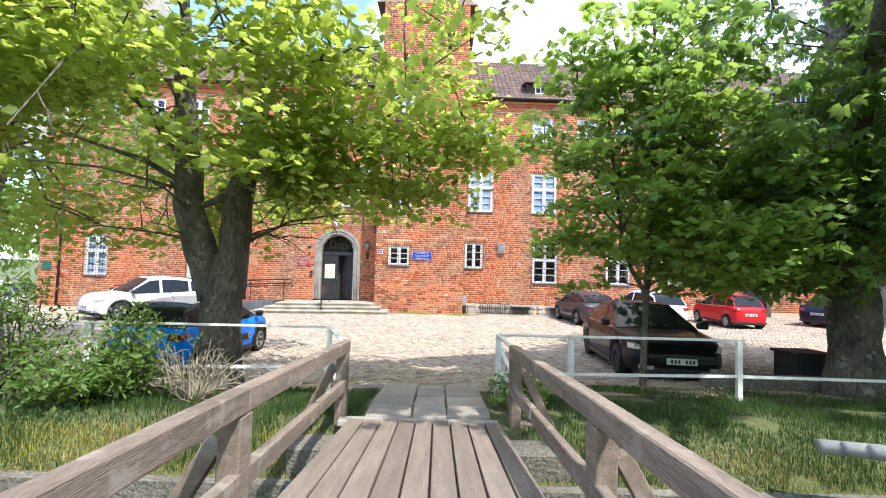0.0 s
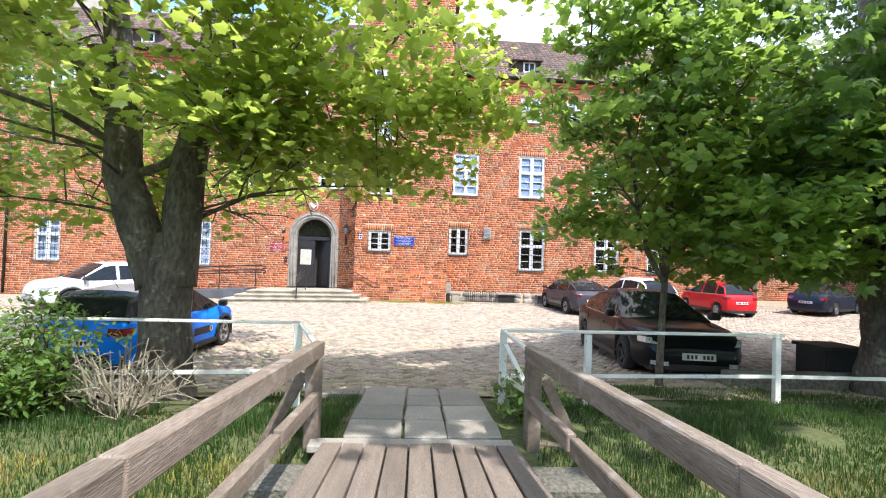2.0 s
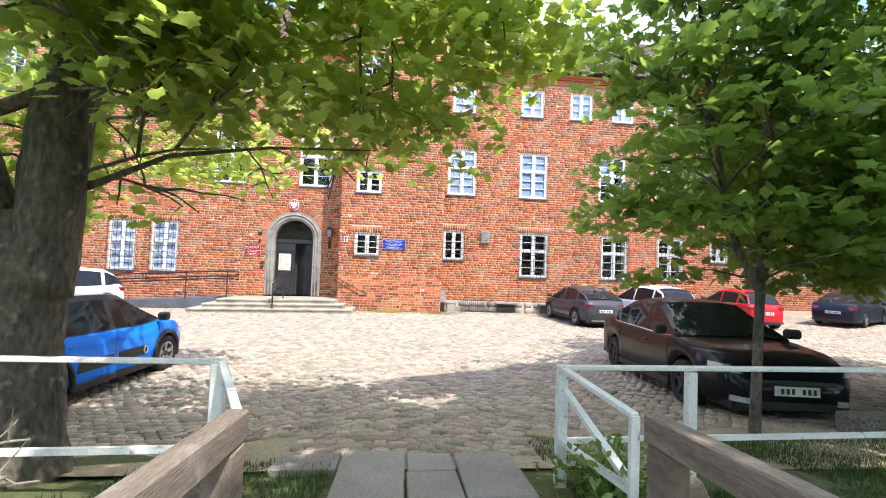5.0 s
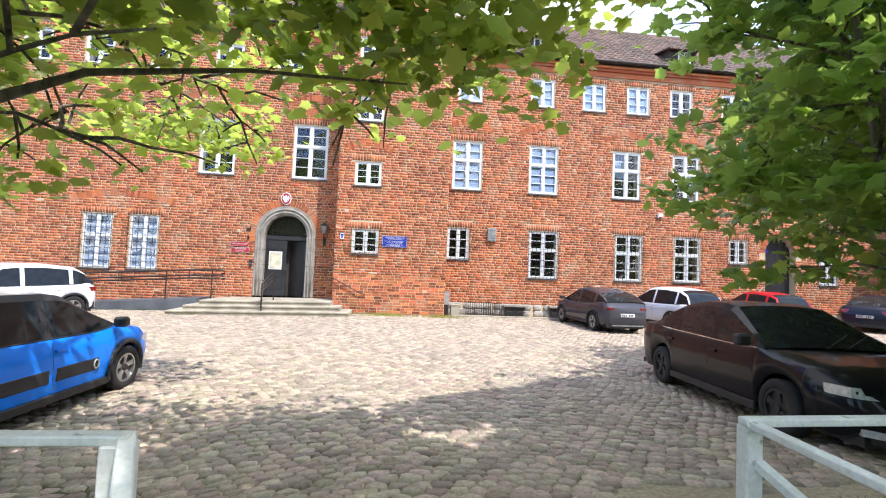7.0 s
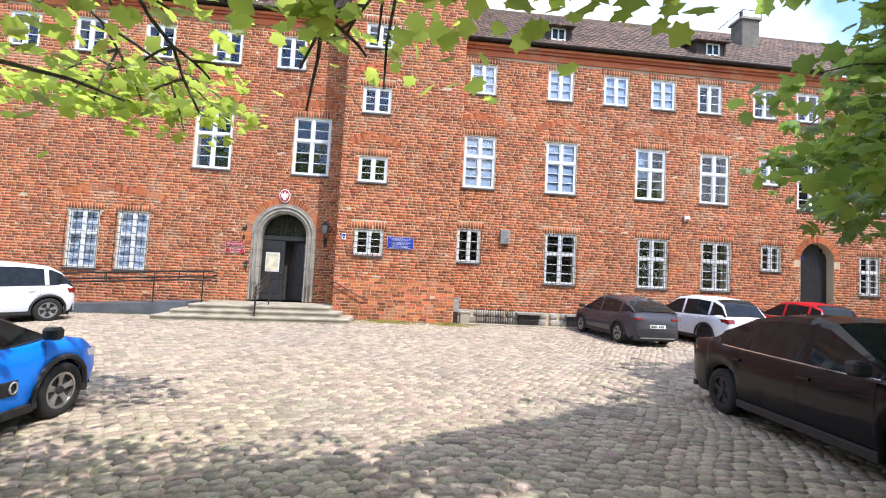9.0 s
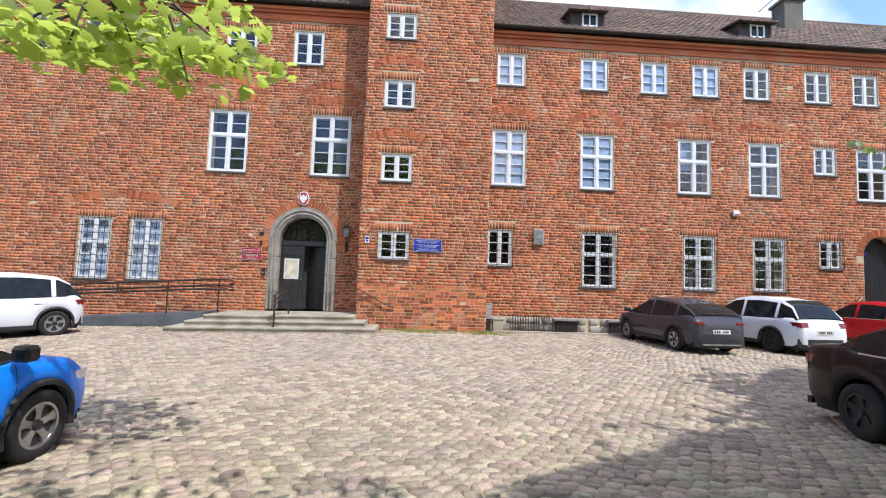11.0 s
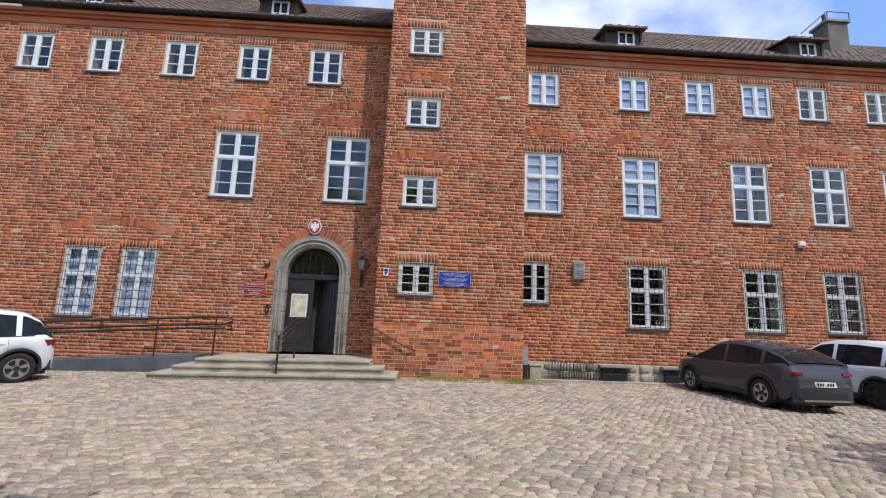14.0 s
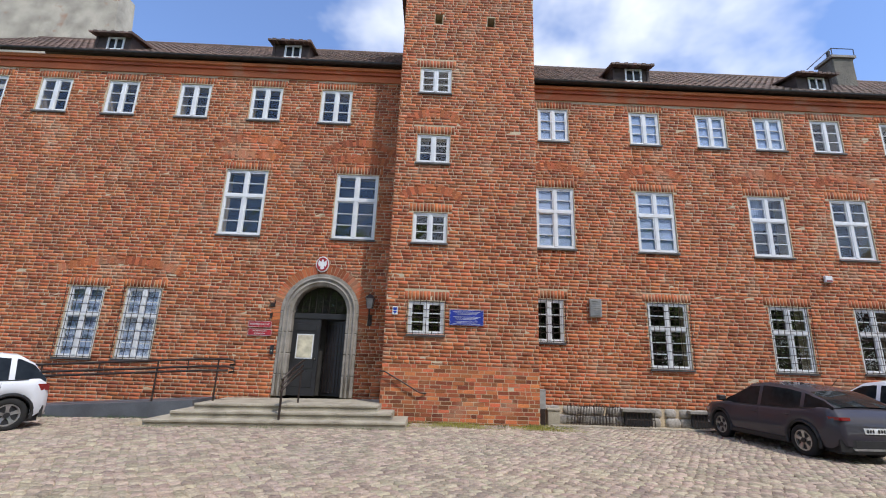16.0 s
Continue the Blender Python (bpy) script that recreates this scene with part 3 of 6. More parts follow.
# ---- windows ----
def window(n, x0, x1, z0, z1, kind, y):
    """A white painted casement window with mullion, glazing bars, panes and a slate sill."""
    w, h = x1 - x0, z1 - z0
    ob = empty("window_%d" % n, pose(x0, y, z0))
    tagged(ob, "white painted casement window with small panes and a slate sill" if "bars" not in kind else "white painted barred casement window with small panes", "window", kind="structure")
    fw, yf = 0.065, 0.035
    bm = bmesh.new()
    for lo, hi in (((0, yf, 0), (fw, yf + 0.09, h)), ((w - fw, yf, 0), (w, yf + 0.09, h)), ((fw, yf, 0), (w - fw, yf + 0.09, fw)), ((fw, yf, h - fw), (w - fw, yf + 0.09, h))):
        add_box(bm, lo, hi)
    part("frame", bm, WHITEPAINT, ob, bevel=0.006)
    mw = 0.10
    part("mullion", box((w / 2 - mw / 2, yf - 0.012, fw), (w / 2 + mw / 2, yf + 0.08, h - fw)), WHITEPAINT, ob, bevel=0.008)
    tall = kind.startswith(("tall", "curtain"))
    zt = h * 0.60 if tall else None
    if tall:
        part("transom", box((fw, yf - 0.016, zt - 0.05), (w - fw, yf + 0.08, zt + 0.05)), WHITEPAINT, ob, bevel=0.008)
    rows = [(fw, zt - 0.05, 3), (zt + 0.05, h - fw, 2)] if tall else [(fw, h - fw, 3 if h > 1.05 or kind.startswith("small") else 3)]
    for a, b in ((fw, w / 2 - mw / 2), (w / 2 + mw / 2, w - fw)):
        for c, d, m in rows:
            s = 0.028
            bm = bmesh.new()
            for lo, hi in (((a, yf + 0.008, c), (a + s, yf + 0.06, d)), ((b - s, yf + 0.008, c), (b, yf + 0.06, d)), ((a + s, yf + 0.008, c), (b - s, yf + 0.06, c + s)), ((a + s, yf + 0.008, d - s), (b - s, yf + 0.06, d))):
                add_box(bm, lo, hi)
            part("sash", bm, WHITEPAINT, ob)
            for k in range(m):
                p, q = c + s + (d - c - 2 * s) * k / m, c + s + (d - c - 2 * s) * (k + 1) / m
                if k:
                    part("glazing_bar", box((a + s, yf + 0.014, p - 0.012), (b - s, yf + 0.05, p + 0.012)), WHITEPAINT, ob)
                bm = bmesh.new()
                r = rng.normal(0, 0.0025, 4)
                bm.faces.new([bm.verts.new(v) for v in ((a + s, yf + 0.034 + r[0], p), (b - s, yf + 0.034 + r[1], p), (b - s, yf + 0.034 + r[2], q), (a + s, yf + 0.034 + r[3], q))])
                pane = part("pane", bm, PANE, ob)
                pane.visible_shadow = False
    bm = bmesh.new()
    add_box(bm, (-0.04, -0.055, -0.06), (w + 0.04, yf + 0.1, -0.002))
    part("sill", bm, SILLMAT, ob, "dark slate sill", bevel=0.008)
    # A pale sheet: reflected sky in the tall windows, blinds and curtains elsewhere.
    if "blind" in kind or "curtain" in kind or "half" in kind:
        bm = bmesh.new()
        lo = h * 0.45 if "half" in kind else 0.03
        hi = h - 0.05
        wide = w / 2 if "half" in kind else w - 0.05
        m = 26
        prev = None
        for k in range(m + 1):
            xx = 0.05 + (wide - 0.06) * k / m
            yy = 0.095 + 0.001 * math.sin(k * 1.9) if "blind" in kind else 0.17 + 0.012 * math.sin(k * 1.9) + 0.006 * math.sin(k * 0.7)
            cur = [bm.verts.new((xx, yy, lo)), bm.verts.new((xx, yy, hi))]
            if prev:
                bm.faces.new((prev[0], cur[0], cur[1], prev[1]))
            prev = cur
        part("curtain", bm, SKY_BLIND, ob, "pale blue sheet behind the glass, drawn blind and painted sky reflection", smooth=True)
    if "bars" in kind:
        g = empty("window_grille", pose(x0, y, z0))
        tagged(g, "dark iron security grille in front of a window", "grille", group="window grilles")
        yb = -0.075
        nx, nz = max(5, round(w / 0.155)), max(4, round(h / 0.24))
        for k in range(nx + 1):
            xx = -0.03 + (w + 0.06) * k / nx
            part("bar", tube([(xx, 0.0, h + 0.05), (xx, yb, h + 0.0), (xx, yb, 0.0), (xx, 0.0, -0.0)] if k in (0, nx) else [(xx, yb, h + 0.02), (xx, yb, 0.0)], 0.0075, 6), IRON, g)
        for k in range(nz + 1):
            zz = 0.03 + (h - 0.06) * k / nz
            part("cross_bar", tube([(-0.07, 0.01, zz), (-0.07, yb - 0.01, zz), (w + 0.07, yb - 0.01, zz), (w + 0.07, 0.01, zz)] if k in (0, nz // 2, nz) else [(-0.03, yb - 0.01, zz), (w + 0.03, yb - 0.01, zz)], 0.0075, 6), IRON, g)
    return ob


count = 0
for lst, y in ((L_OPEN, YL), (T_OPEN, YT), (R_OPEN, YR)):
    for o in lst:
        count += 1
        window(count, *o, y)

# ---- roofs ----
def tiled_roof(name, x0, x1, y, z, rise, run, near_x):
    """A slope of curved clay tiles in overlapping rows, with a ridge."""
    ob = empty(name)
    tagged(ob, "brown curved clay tile roof", "roof", kind="structure")
    ye, ze = y - 0.24, z + 0.10
    L = math.hypot(rise, run)
    sy, sz = run / L, rise / L
    part("underlay", beam(((x0 + x1) / 2, ye, ze - 0.06), ((x0 + x1) / 2, ye + run, ze + rise - 0.06), x1 - x0, 0.05), ROOFBASE, ob)
    part("rear_slope", beam(((x0 + x1) / 2, ye + run, ze + rise - 0.03), ((x0 + x1) / 2, ye + 2 * run, ze - 0.03), x1 - x0, 0.08), TILE, ob)
    tw, th = 0.235, 0.34
    nr, nc = int(L / th), int((x1 - x0) / tw)
    prof = [(0, 0.0), (0.06, 0.032), (0.12, 0.036), (0.175, 0.008), (0.235, 0.002)]
    V, F, singles = [], [], []
    for j in range(nr + 1):
        for i in range(nc):
            xx, s = x0 + i * tw, j * th
            lift = 0.03 + rng.normal(0, 0.004)
            if s + th + 0.04 > L + 0.05:
                continue
            vs = []
            for t, e in ((s, lift), (s + th + 0.04, 0.004)):
                for px, pz in prof:
                    n_off = pz + e
                    vs.append((xx + px, ye + t * sy - n_off * sz, ze + t * sz + n_off * sy))
            for px, pz in prof:
                n_off = pz + lift - 0.02
                vs.append((xx + px, ye + s * sy - n_off * sz, ze + s * sz + n_off * sy))
            fs = [(a, a + 1, a + 6, a + 5) for a in range(4)] + [(a + 10, a + 11, a + 1, a) for a in range(4)]
            if near_x and near_x[0] < xx < near_x[1] and j < 6 and len(singles) < 150:
                singles.append((vs, fs))
            else:
                b = len(V)
                V += vs
                F += [tuple(b + q for q in f) for f in fs]
    arrays("roof_tiles", V, F, TILE, ob, "rows of brown clay roof tiles", "stuff", smooth=False)
    for vs, fs in singles:
        arrays("roof_tile", vs, fs, TILE_ONE, ob)
    part("ridge", tube([(x0, ye + run, ze + rise), (x1, ye + run, ze + rise)], 0.11, 8), TILE, ob)
    return ob


RUN = 4.4
tiled_roof("roof_west", XW - 0.2, XT0, YL, EAVE_L, RUN * 0.86, RUN, (-7.0, -1.0))
tiled_roof("roof_east", XT1, XE + 0.2, YR, EAVE_R, RUN * 0.86, RUN, (3.4, 9.5))
tcap = bmesh.new()
bmesh.ops.create_cone(tcap, cap_ends=True, segments=4, radius1=3.4, radius2=0.05, depth=3.0, matrix=Matrix.Translation(((XT0 + XT1) / 2, 2.5, TOP_T + 1.5)) @ pose(0, 0, 0, 0, 0, 45))
tagged(part("roof_tower", tcap, TILE), "brown tiled cap of the stair tower", "roof", kind="structure")


def dormer(x, y, z, w=1.15):
    """A low dark dormer with a small white window under a tiled lid."""
    ob = empty("dormer", pose(x, y, z))
    tagged(ob, "low dark wooden dormer with a small white window", "dormer", group="roof dormers")
    d, h = 1.0, 0.62
    for s in (-1, 1):
        bm = bmesh.new()
        vs = [bm.verts.new((s * w / 2 + o, yy, zz)) for o in (-0.04, 0.04) for yy, zz in ((0, 0.0), (0, h), (d * 1.25, h + 0.22), (d * 1.25, d))]
        for f in ((0, 1, 2, 3), (7, 6, 5, 4), (0, 4, 5, 1), (1, 5, 6, 2), (2, 6, 7, 3), (3, 7, 4, 0)):
            bm.faces.new([vs[i] for i in f])
        part("cheek", bm, DORMERWOOD, ob)
    part("front_panel", box((-w / 2 + 0.04, 0.02, 0.0), (-0.21, 0.08, h)), DORMERWOOD, ob)
    part("front_panel", box((0.36, 0.02, 0.0), (w / 2 - 0.04, 0.08, h)), DORMERWOOD, ob)
    part("front_panel", box((-0.21, 0.02, 0.0), (0.36, 0.08, 0.12)), DORMERWOOD, ob)
    bm = bmesh.new()
    for lo, hi in (((-0.21, 0, 0.12), (-0.15, 0.07, h)), ((0.30, 0, 0.12), (0.36, 0.07, h)), ((-0.15, 0, 0.12), (0.30, 0.07, 0.18)), ((-0.15, 0, h - 0.06), (0.30, 0.07, h)), ((0.05, 0, 0.18), (0.10, 0.07, h - 0.06))):
        add_box(bm, lo, hi)
    part("window_frame", bm, WHITEPAINT, ob)
    part("pane", box((-0.15, 0.03, 0.18), (0.30, 0.04, h - 0.06)), CARGLASS, ob)
    for k in range(10):
        xa = -w / 2 - 0.16 + (w + 0.32) * k / 10
        lid = box((xa, -0.22, h + 0.0), (xa + (w + 0.32) / 10 - 0.02, d * 1.6, h + 0.06 + 0.025 * (k % 2)))
        for v in lid.verts:
            v.co.z += (v.co.y + 0.22) * 0.22
        part("lid_tile", lid, TILE_ONE, ob)
    return ob


d0 = dormer(7.0, 1.25, 10.75)
copy_thing(d0, pose(13.3, 1.25, 10.75))
copy_thing(d0, pose(20.0, 1.25, 10.75))
copy_thing(d0, pose(-4.6, 1.42, 11.2))
copy_thing(d0, pose(-10.6, 1.42, 11.2))

ch = empty("chimney", pose(16.6, 3.6, 12.6))
tagged(ch, "brick chimney on the roof with a small railing", "chimney")
part("shaft", box((-0.42, -0.35, -1.0), (0.42, 0.35, 1.25)), MOATWALL, ch, bevel=0.02)
part("cap", box((-0.50, -0.42, 1.25), (0.50, 0.42, 1.35)), SANDSTONE, ch)
part("flue", tube([(-0.2, 0, 1.3), (-0.2, 0, 1.8)], 0.07, 10), ZINC, ch)
for a, b in (((-0.45, -0.4, 1.33), (-0.45, -0.4, 1.65)), ((0.45, -0.4, 1.33), (0.45, -0.4, 1.65)), ((-0.45, -0.4, 1.65), (0.45, -0.4, 1.65)), ((-1.6, -0.4, 0.6), (-0.45, -0.4, 1.65))):
    part("rail", tube([a, b], 0.018, 6), ZINC, ch)

# old plastered gable rising behind the west wing
gb = empty("gable_ruin", pose(-18.4, 7.5, 9.0))
tagged(gb, "crumbling plastered brick gable behind the roof", "gable")
bm = bmesh.new()
pts = [(-7, 0), (4.0, 0), (3.6, 5.4), (2.6, 6.6), (2.2, 10.6), (-2.0, 11.4), (-7, 11.4)]
f = bm.faces.new([bm.verts.new((x, 0, z)) for x, z in pts])
g = bmesh.ops.extrude_face_region(bm, geom=[f])
bmesh.ops.translate(bm, verts=[v for v in g["geom"] if isinstance(v, bmesh.types.BMVert)], vec=(0, 1.2, 0))
bmesh.ops.recalc_face_normals(bm, faces=bm.faces[:])
part("gable_wall", bm, PLASTER, gb)
for i in range(4):
    part("pinnacle", box((2.2 + i * 0.5, -0.1, 5.6 - i * 0.15), (2.5 + i * 0.5, 1.3, 6.4 - i * 0.5)), PLASTER, gb, bevel=0.03)

# ---- entrance ----
dr = empty("door_1", pose(DOOR_X, YL, DOOR_Z))
tagged(dr, "black double door under a glazed round fanlight, one leaf ajar", "door", kind="structure")
n_arch = 9
R0, R1 = 0.77, ARCH_R
stones = []
for s in (-1, 1):
    for k in range(4):
        za, zb = (SPRING - DOOR_Z) * k / 4, (SPRING - DOOR_Z) * (k + 1) / 4
        bm = box((min(s * R0, s * R1), -0.045, za + 0.004), (max(s * R0, s * R1), 0.32, zb - 0.004))
        stones.append(part("jamb_stone", bm, SANDSTONE, dr, "grey moulded stone surround", bevel=0.018))
for k in range(n_arch):
    a0, a1 = math.pi * k / n_arch + 0.004, math.pi * (k + 1) / n_arch - 0.004
    bm = bmesh.new()
    sec = np.linspace(a0, a1, 4)
    rings = [[bm.verts.new((r * math.cos(a), yy, SPRING - DOOR_Z + r * math.sin(a))) for r, yy in ((R0, 0.32), (R0, -0.02), (R0 + 0.05, -0.045), (R1, -0.045), (R1, 0.32))] for a in sec]
    for p, q in zip(rings, rings[1:]):
        for i in range(5):
            bm.faces.new((p[i], p[(i + 1) % 5], q[(i + 1) % 5], q[i]))
    bm.faces.new(rings[0][::-1])
    bm.faces.new(rings[-1])
    bmesh.ops.recalc_face_normals(bm, faces=bm.faces[:])
    part("arch_stone", bm, SANDSTONE, dr)
for r_m, w_m in ((R0 + 0.10, 0.032), (R0 + 0.22, 0.038)):
    zs_ = SPRING - DOOR_Z
    part("moulding", tube([(-r_m, -0.045, 0.01), (-r_m, -0.045, zs_ * 0.5)] + [(-r_m * math.cos(a), -0.045, zs_ + r_m * math.sin(a)) for a in np.linspace(0, math.pi, 21)] + [(r_m, -0.045, zs_ * 0.5), (r_m, -0.045, 0.01)], w_m, 8), SANDSTONE, dr, "round stone moulding", smooth=True)
part("transom", box((-R0, 0.16, 2.14), (R0, 0.30, 2.30)), DOORMAT, dr, bevel=0.012)
lf = part("door_leaf", box((-R0, 0.18, 0.01), (0.02, 0.24, 2.14)), DOORMAT, dr, "black panelled door leaf with a notice", bevel=0.01)
part("notice_board", box((-0.62, 0.155, 1.02), (-0.14, 0.178, 1.70)), WHITEPAINT, lf)
part("notice", box((-0.59, 0.148, 1.05), (-0.17, 0.154, 1.67)), PAPER, lf)
for zz in (0.25, 0.75, 1.80):
    part("panel", box((-0.66, 0.165, zz), (-0.10, 0.178, zz + (0.20 if zz > 1 else 0.42))), DOORMAT, lf, bevel=0.006)
part("knob", tube([(-0.04, 0.17, 1.02), (-0.04, 0.10, 1.02)], 0.025, 8), CHROME, lf)
hinge = empty("door_2", pose(DOOR_X + R0, YL + 0.24, DOOR_Z, 0, 0, -26))
tagged(hinge, "black studded door leaf with a square lattice, standing ajar", "door", kind="structure")
lf2 = part("door_leaf", box((-0.74, -0.03, 0.01), (0, 0.03, 2.12)), DOORMAT, hinge, bevel=0.01)
for k in range(7):
    part("lattice_bar", box((-0.69 + k * 0.108, -0.045, 0.10), (-0.678 + k * 0.108, -0.031, 2.05)), IRON, lf2)
for k in range(16):
    part("lattice_bar", box((-0.70, -0.045, 0.10 + k * 0.128), (-0.02, -0.031, 0.112 + k * 0.128)), IRON, lf2)
bm = bmesh.new()
bm.faces.new([bm.verts.new((0.74 * math.cos(a), 0.24, 2.30 + 0.0 + 0.98 * 0.72 * math.sin(a) + 0.02)) for a in np.linspace(0, math.pi, 24)])
fan = part("fanlight", bm, PANE, dr, "dark glazed fanlight")
fan.visible_shadow = False
for k in range(1, 8):
    xx = -R0 + 2 * R0 * k / 8
    part("fan_bar", box((xx - 0.009, 0.21, 2.30), (xx + 0.009, 0.235, 2.30 + math.sqrt(max(R0 * R0 - xx * xx, 0.01)) + 0.02)), IRON, dr)
for k in range(1, 4):
    zz = 2.30 + k * 0.19
    hw = math.sqrt(max(R0 * R0 - (zz - 2.32) ** 2, 0.02))
    part("fan_bar", box((-hw, 0.212, zz - 0.008), (hw, 0.232, zz + 0.008)), IRON, dr)
# Near-black panel gives the hall its darkness by colour.
tagged(part("wall_hall", box((DOOR_X - 1.3, YL + 0.62, DOOR_Z), (DOOR_X + 1.3, YL + 0.7, 3.9)), UNLIT_ROOM), "near-black panel standing for the unlit hall", "wall", kind="structure")

# landing and steps, dipping a little to the west
st = empty("entrance_steps", pose(XT0, 0, 0, 0, -1.1, 0))
tagged(st, "three worn pale stone steps up to the entrance", "steps", kind="structure")
for k, (xa, xb, yf, zt) in enumerate(((-4.25, 0.05, -0.62, 0.43), (-4.60, 0.40, -0.96, 0.29), (-4.98, 0.74, -1.30, 0.145))):
    parts_x = [xa + (xb - xa) * i / 4 for i in range(5)]
    for i in range(4):
        ya = YL - 0.02 if parts_x[i + 1] <= 0.06 else -0.03
        if parts_x[i] > -0.3 and xb > 0.1:
            ya = -0.03
        part("tread", box((parts_x[i] + 0.002, yf, zt - 0.06), (parts_x[i + 1] - 0.002, ya, zt)), STEPSTONE, st, "worn stone tread", bevel=0.012)
        part("riser", box((parts_x[i] + 0.002, yf + 0.03, zt - 0.30), (parts_x[i + 1] - 0.002, ya, zt - 0.064)), STEPSTONE, st)


# ---- ground, moat and yard ----
gx = np.r_[-600, -120, -50, -25, np.arange(-17, 25, 1.0), 30, 60, 150, 600]
gy = [600, 120, 40, 9, 1, -2, -5, -8, -9.8, -11, -12.3, -13.2, -13.9, -14.6, -15.2, -15.65, -16.0, -16.3, -16.34, -20, -26.9, -27.0, -40, -120, -600]
V, F = [], []
for y in gy:
    for x in gx:
        z = gz(x, max(y, -15.6))
        if y < -15.65:
            z = {-16.0: z - 0.14, -16.3: z - 0.32, -16.34: -1.9, -20: -1.95, -26.9: -1.9}.get(y, 0.75)
        V.append((x, y, z - 0.03 + (0.02 * noise.noise((x * 0.7, y * 0.9, 1)) if -16.4 < y < -13 else 0)))
nx = len(gx)
F = [(j * nx + i, (j + 1) * nx + i, (j + 1) * nx + i + 1, j * nx + i + 1) for j in range(len(gy) - 1) for i in range(nx - 1)]
tagged(arrays("ground", V, F, SOIL), "grassy earth round the yard with dry patches", "ground", kind="structure")

mw = box((-60, -16.42, -1.9), (60, -16.28, 0.10))
bmesh.ops.subdivide_edges(mw, edges=mw.edges[:], cuts=1)
tagged(part("moat_wall", mw, MOATWALL), "mossy pebbled concrete wall along the moat", "wall", kind="structure")

V, F = [], []
yx, yy = np.arange(-17, 24.01, 0.5), np.arange(-14.2, 1.3, 0.31)
for y in yy:
    for x in yx:
        V.append((x, y, gz(x, y) - 0.012 + 0.012 * noise.noise((x * 2, y * 2, 0))))
n_ = len(yx)
F = [(j * n_ + i, j * n_ + i + 1, (j + 1) * n_ + i + 1, (j + 1) * n_ + i) for j in range(len(yy) - 1) for i in range(n_ - 1)]
yard = tagged(arrays("pavement_yard", V, F, SAND), "cobbled castle yard with sandy joints", "pavement", kind="structure")

# cobbles: rows of rounded, uneven stones
def in_yard(x, y):
    if y > YT - 0.05 and XT0 - 0.1 < x < XT1 + 0.1:
        return False
    if y > YL - 0.1 or (x > 0 and y > YR - 0.75 and x < 8):
        return False
    if -6.1 < x < 0.15 and y > -1.34:
        return False
    if x < -5 and y > -0.1:
        return False
    edge = -13.86 if 1.15 < x < 3.3 else (-13.1 + 0.35 * noise.noise((x * 0.8, 0, 4)))
    return y > edge


CW, CH = 0.152, 0.112
ncx, ncy = int(38.5 / CW), int(15.1 / CH)
kx, jy = np.meshgrid(np.arange(2 * ncx + 4), np.arange(ncy + 2))
px_ = -16.5 + kx * CW / 2 + rng.normal(0, 0.017, kx.shape)
py_ = -13.95 + jy * CH + np.where((kx + jy) % 2 == 0, 0.014, -0.014) + rng.normal(0, 0.013, kx.shape)
px_, py_ = px_ + 0.06 * np.sin(py_ * 1.3 + px_ * 0.4), py_ + 0.07 * np.sin(px_ * 0.9) + 0.035 * np.sin(px_ * 2.7 + py_)
cells = [(j, 2 * i + j % 2) for j in range(ncy) for i in range(ncx) if in_yard(px_[j, 2 * i + j % 2 + 1], (py_[j, 2 * i + j % 2 + 1] + py_[j + 1, 2 * i + j % 2 + 1]) / 2)]
cj, ck = np.array(cells).T
order = ((0, 0), (0, 1), (0, 2), (1, 2), (1, 1), (1, 0))
corners = np.stack([np.stack([px_[cj + a, ck + b], py_[cj + a, ck + b]], 1) for a, b in order], 1)
n = len(corners)
mid = corners.mean(1, keepdims=True)
cx, cy = mid[:, 0, 0], mid[:, 0, 1]
up = rng.normal(0.006, 0.005, n).clip(-0.004, 0.018)
zb = ground_z(corners[..., 0], corners[..., 1])
shrink = rng.uniform(0.90, 0.97, n)[:, None, None]
low = np.concatenate([mid + (corners - mid) * shrink, (zb - 0.014)[..., None]], 2)
top = mid + (corners - mid) * (shrink - 0.14)
tp = np.concatenate([top, (zb + up[:, None] + 0.004 + rng.normal(0, 0.003, (n, 6)))[..., None]], 2)
allv = np.concatenate([low, tp], 1)
quads = np.array([(i, (i + 1) % 6, 6 + (i + 1) % 6, 6 + i) for i in range(6)] + [(6, 7, 8, 9), (6, 9, 10, 11)])
pick = np.flatnonzero((cx > -0.3) & (cx < 2.6) & (cy > -10.9) & (cy < -7.4))[:290]
rest = np.setdiff1d(np.arange(n), pick)
m_ = len(rest)
arrays("cobbles", allv[rest].reshape(-1, 3), (np.arange(m_)[:, None, None] * 12 + quads[None]).reshape(-1, 4), COBBLE, yard, "rounded brown grey cobblestones", "stuff", smooth=True)

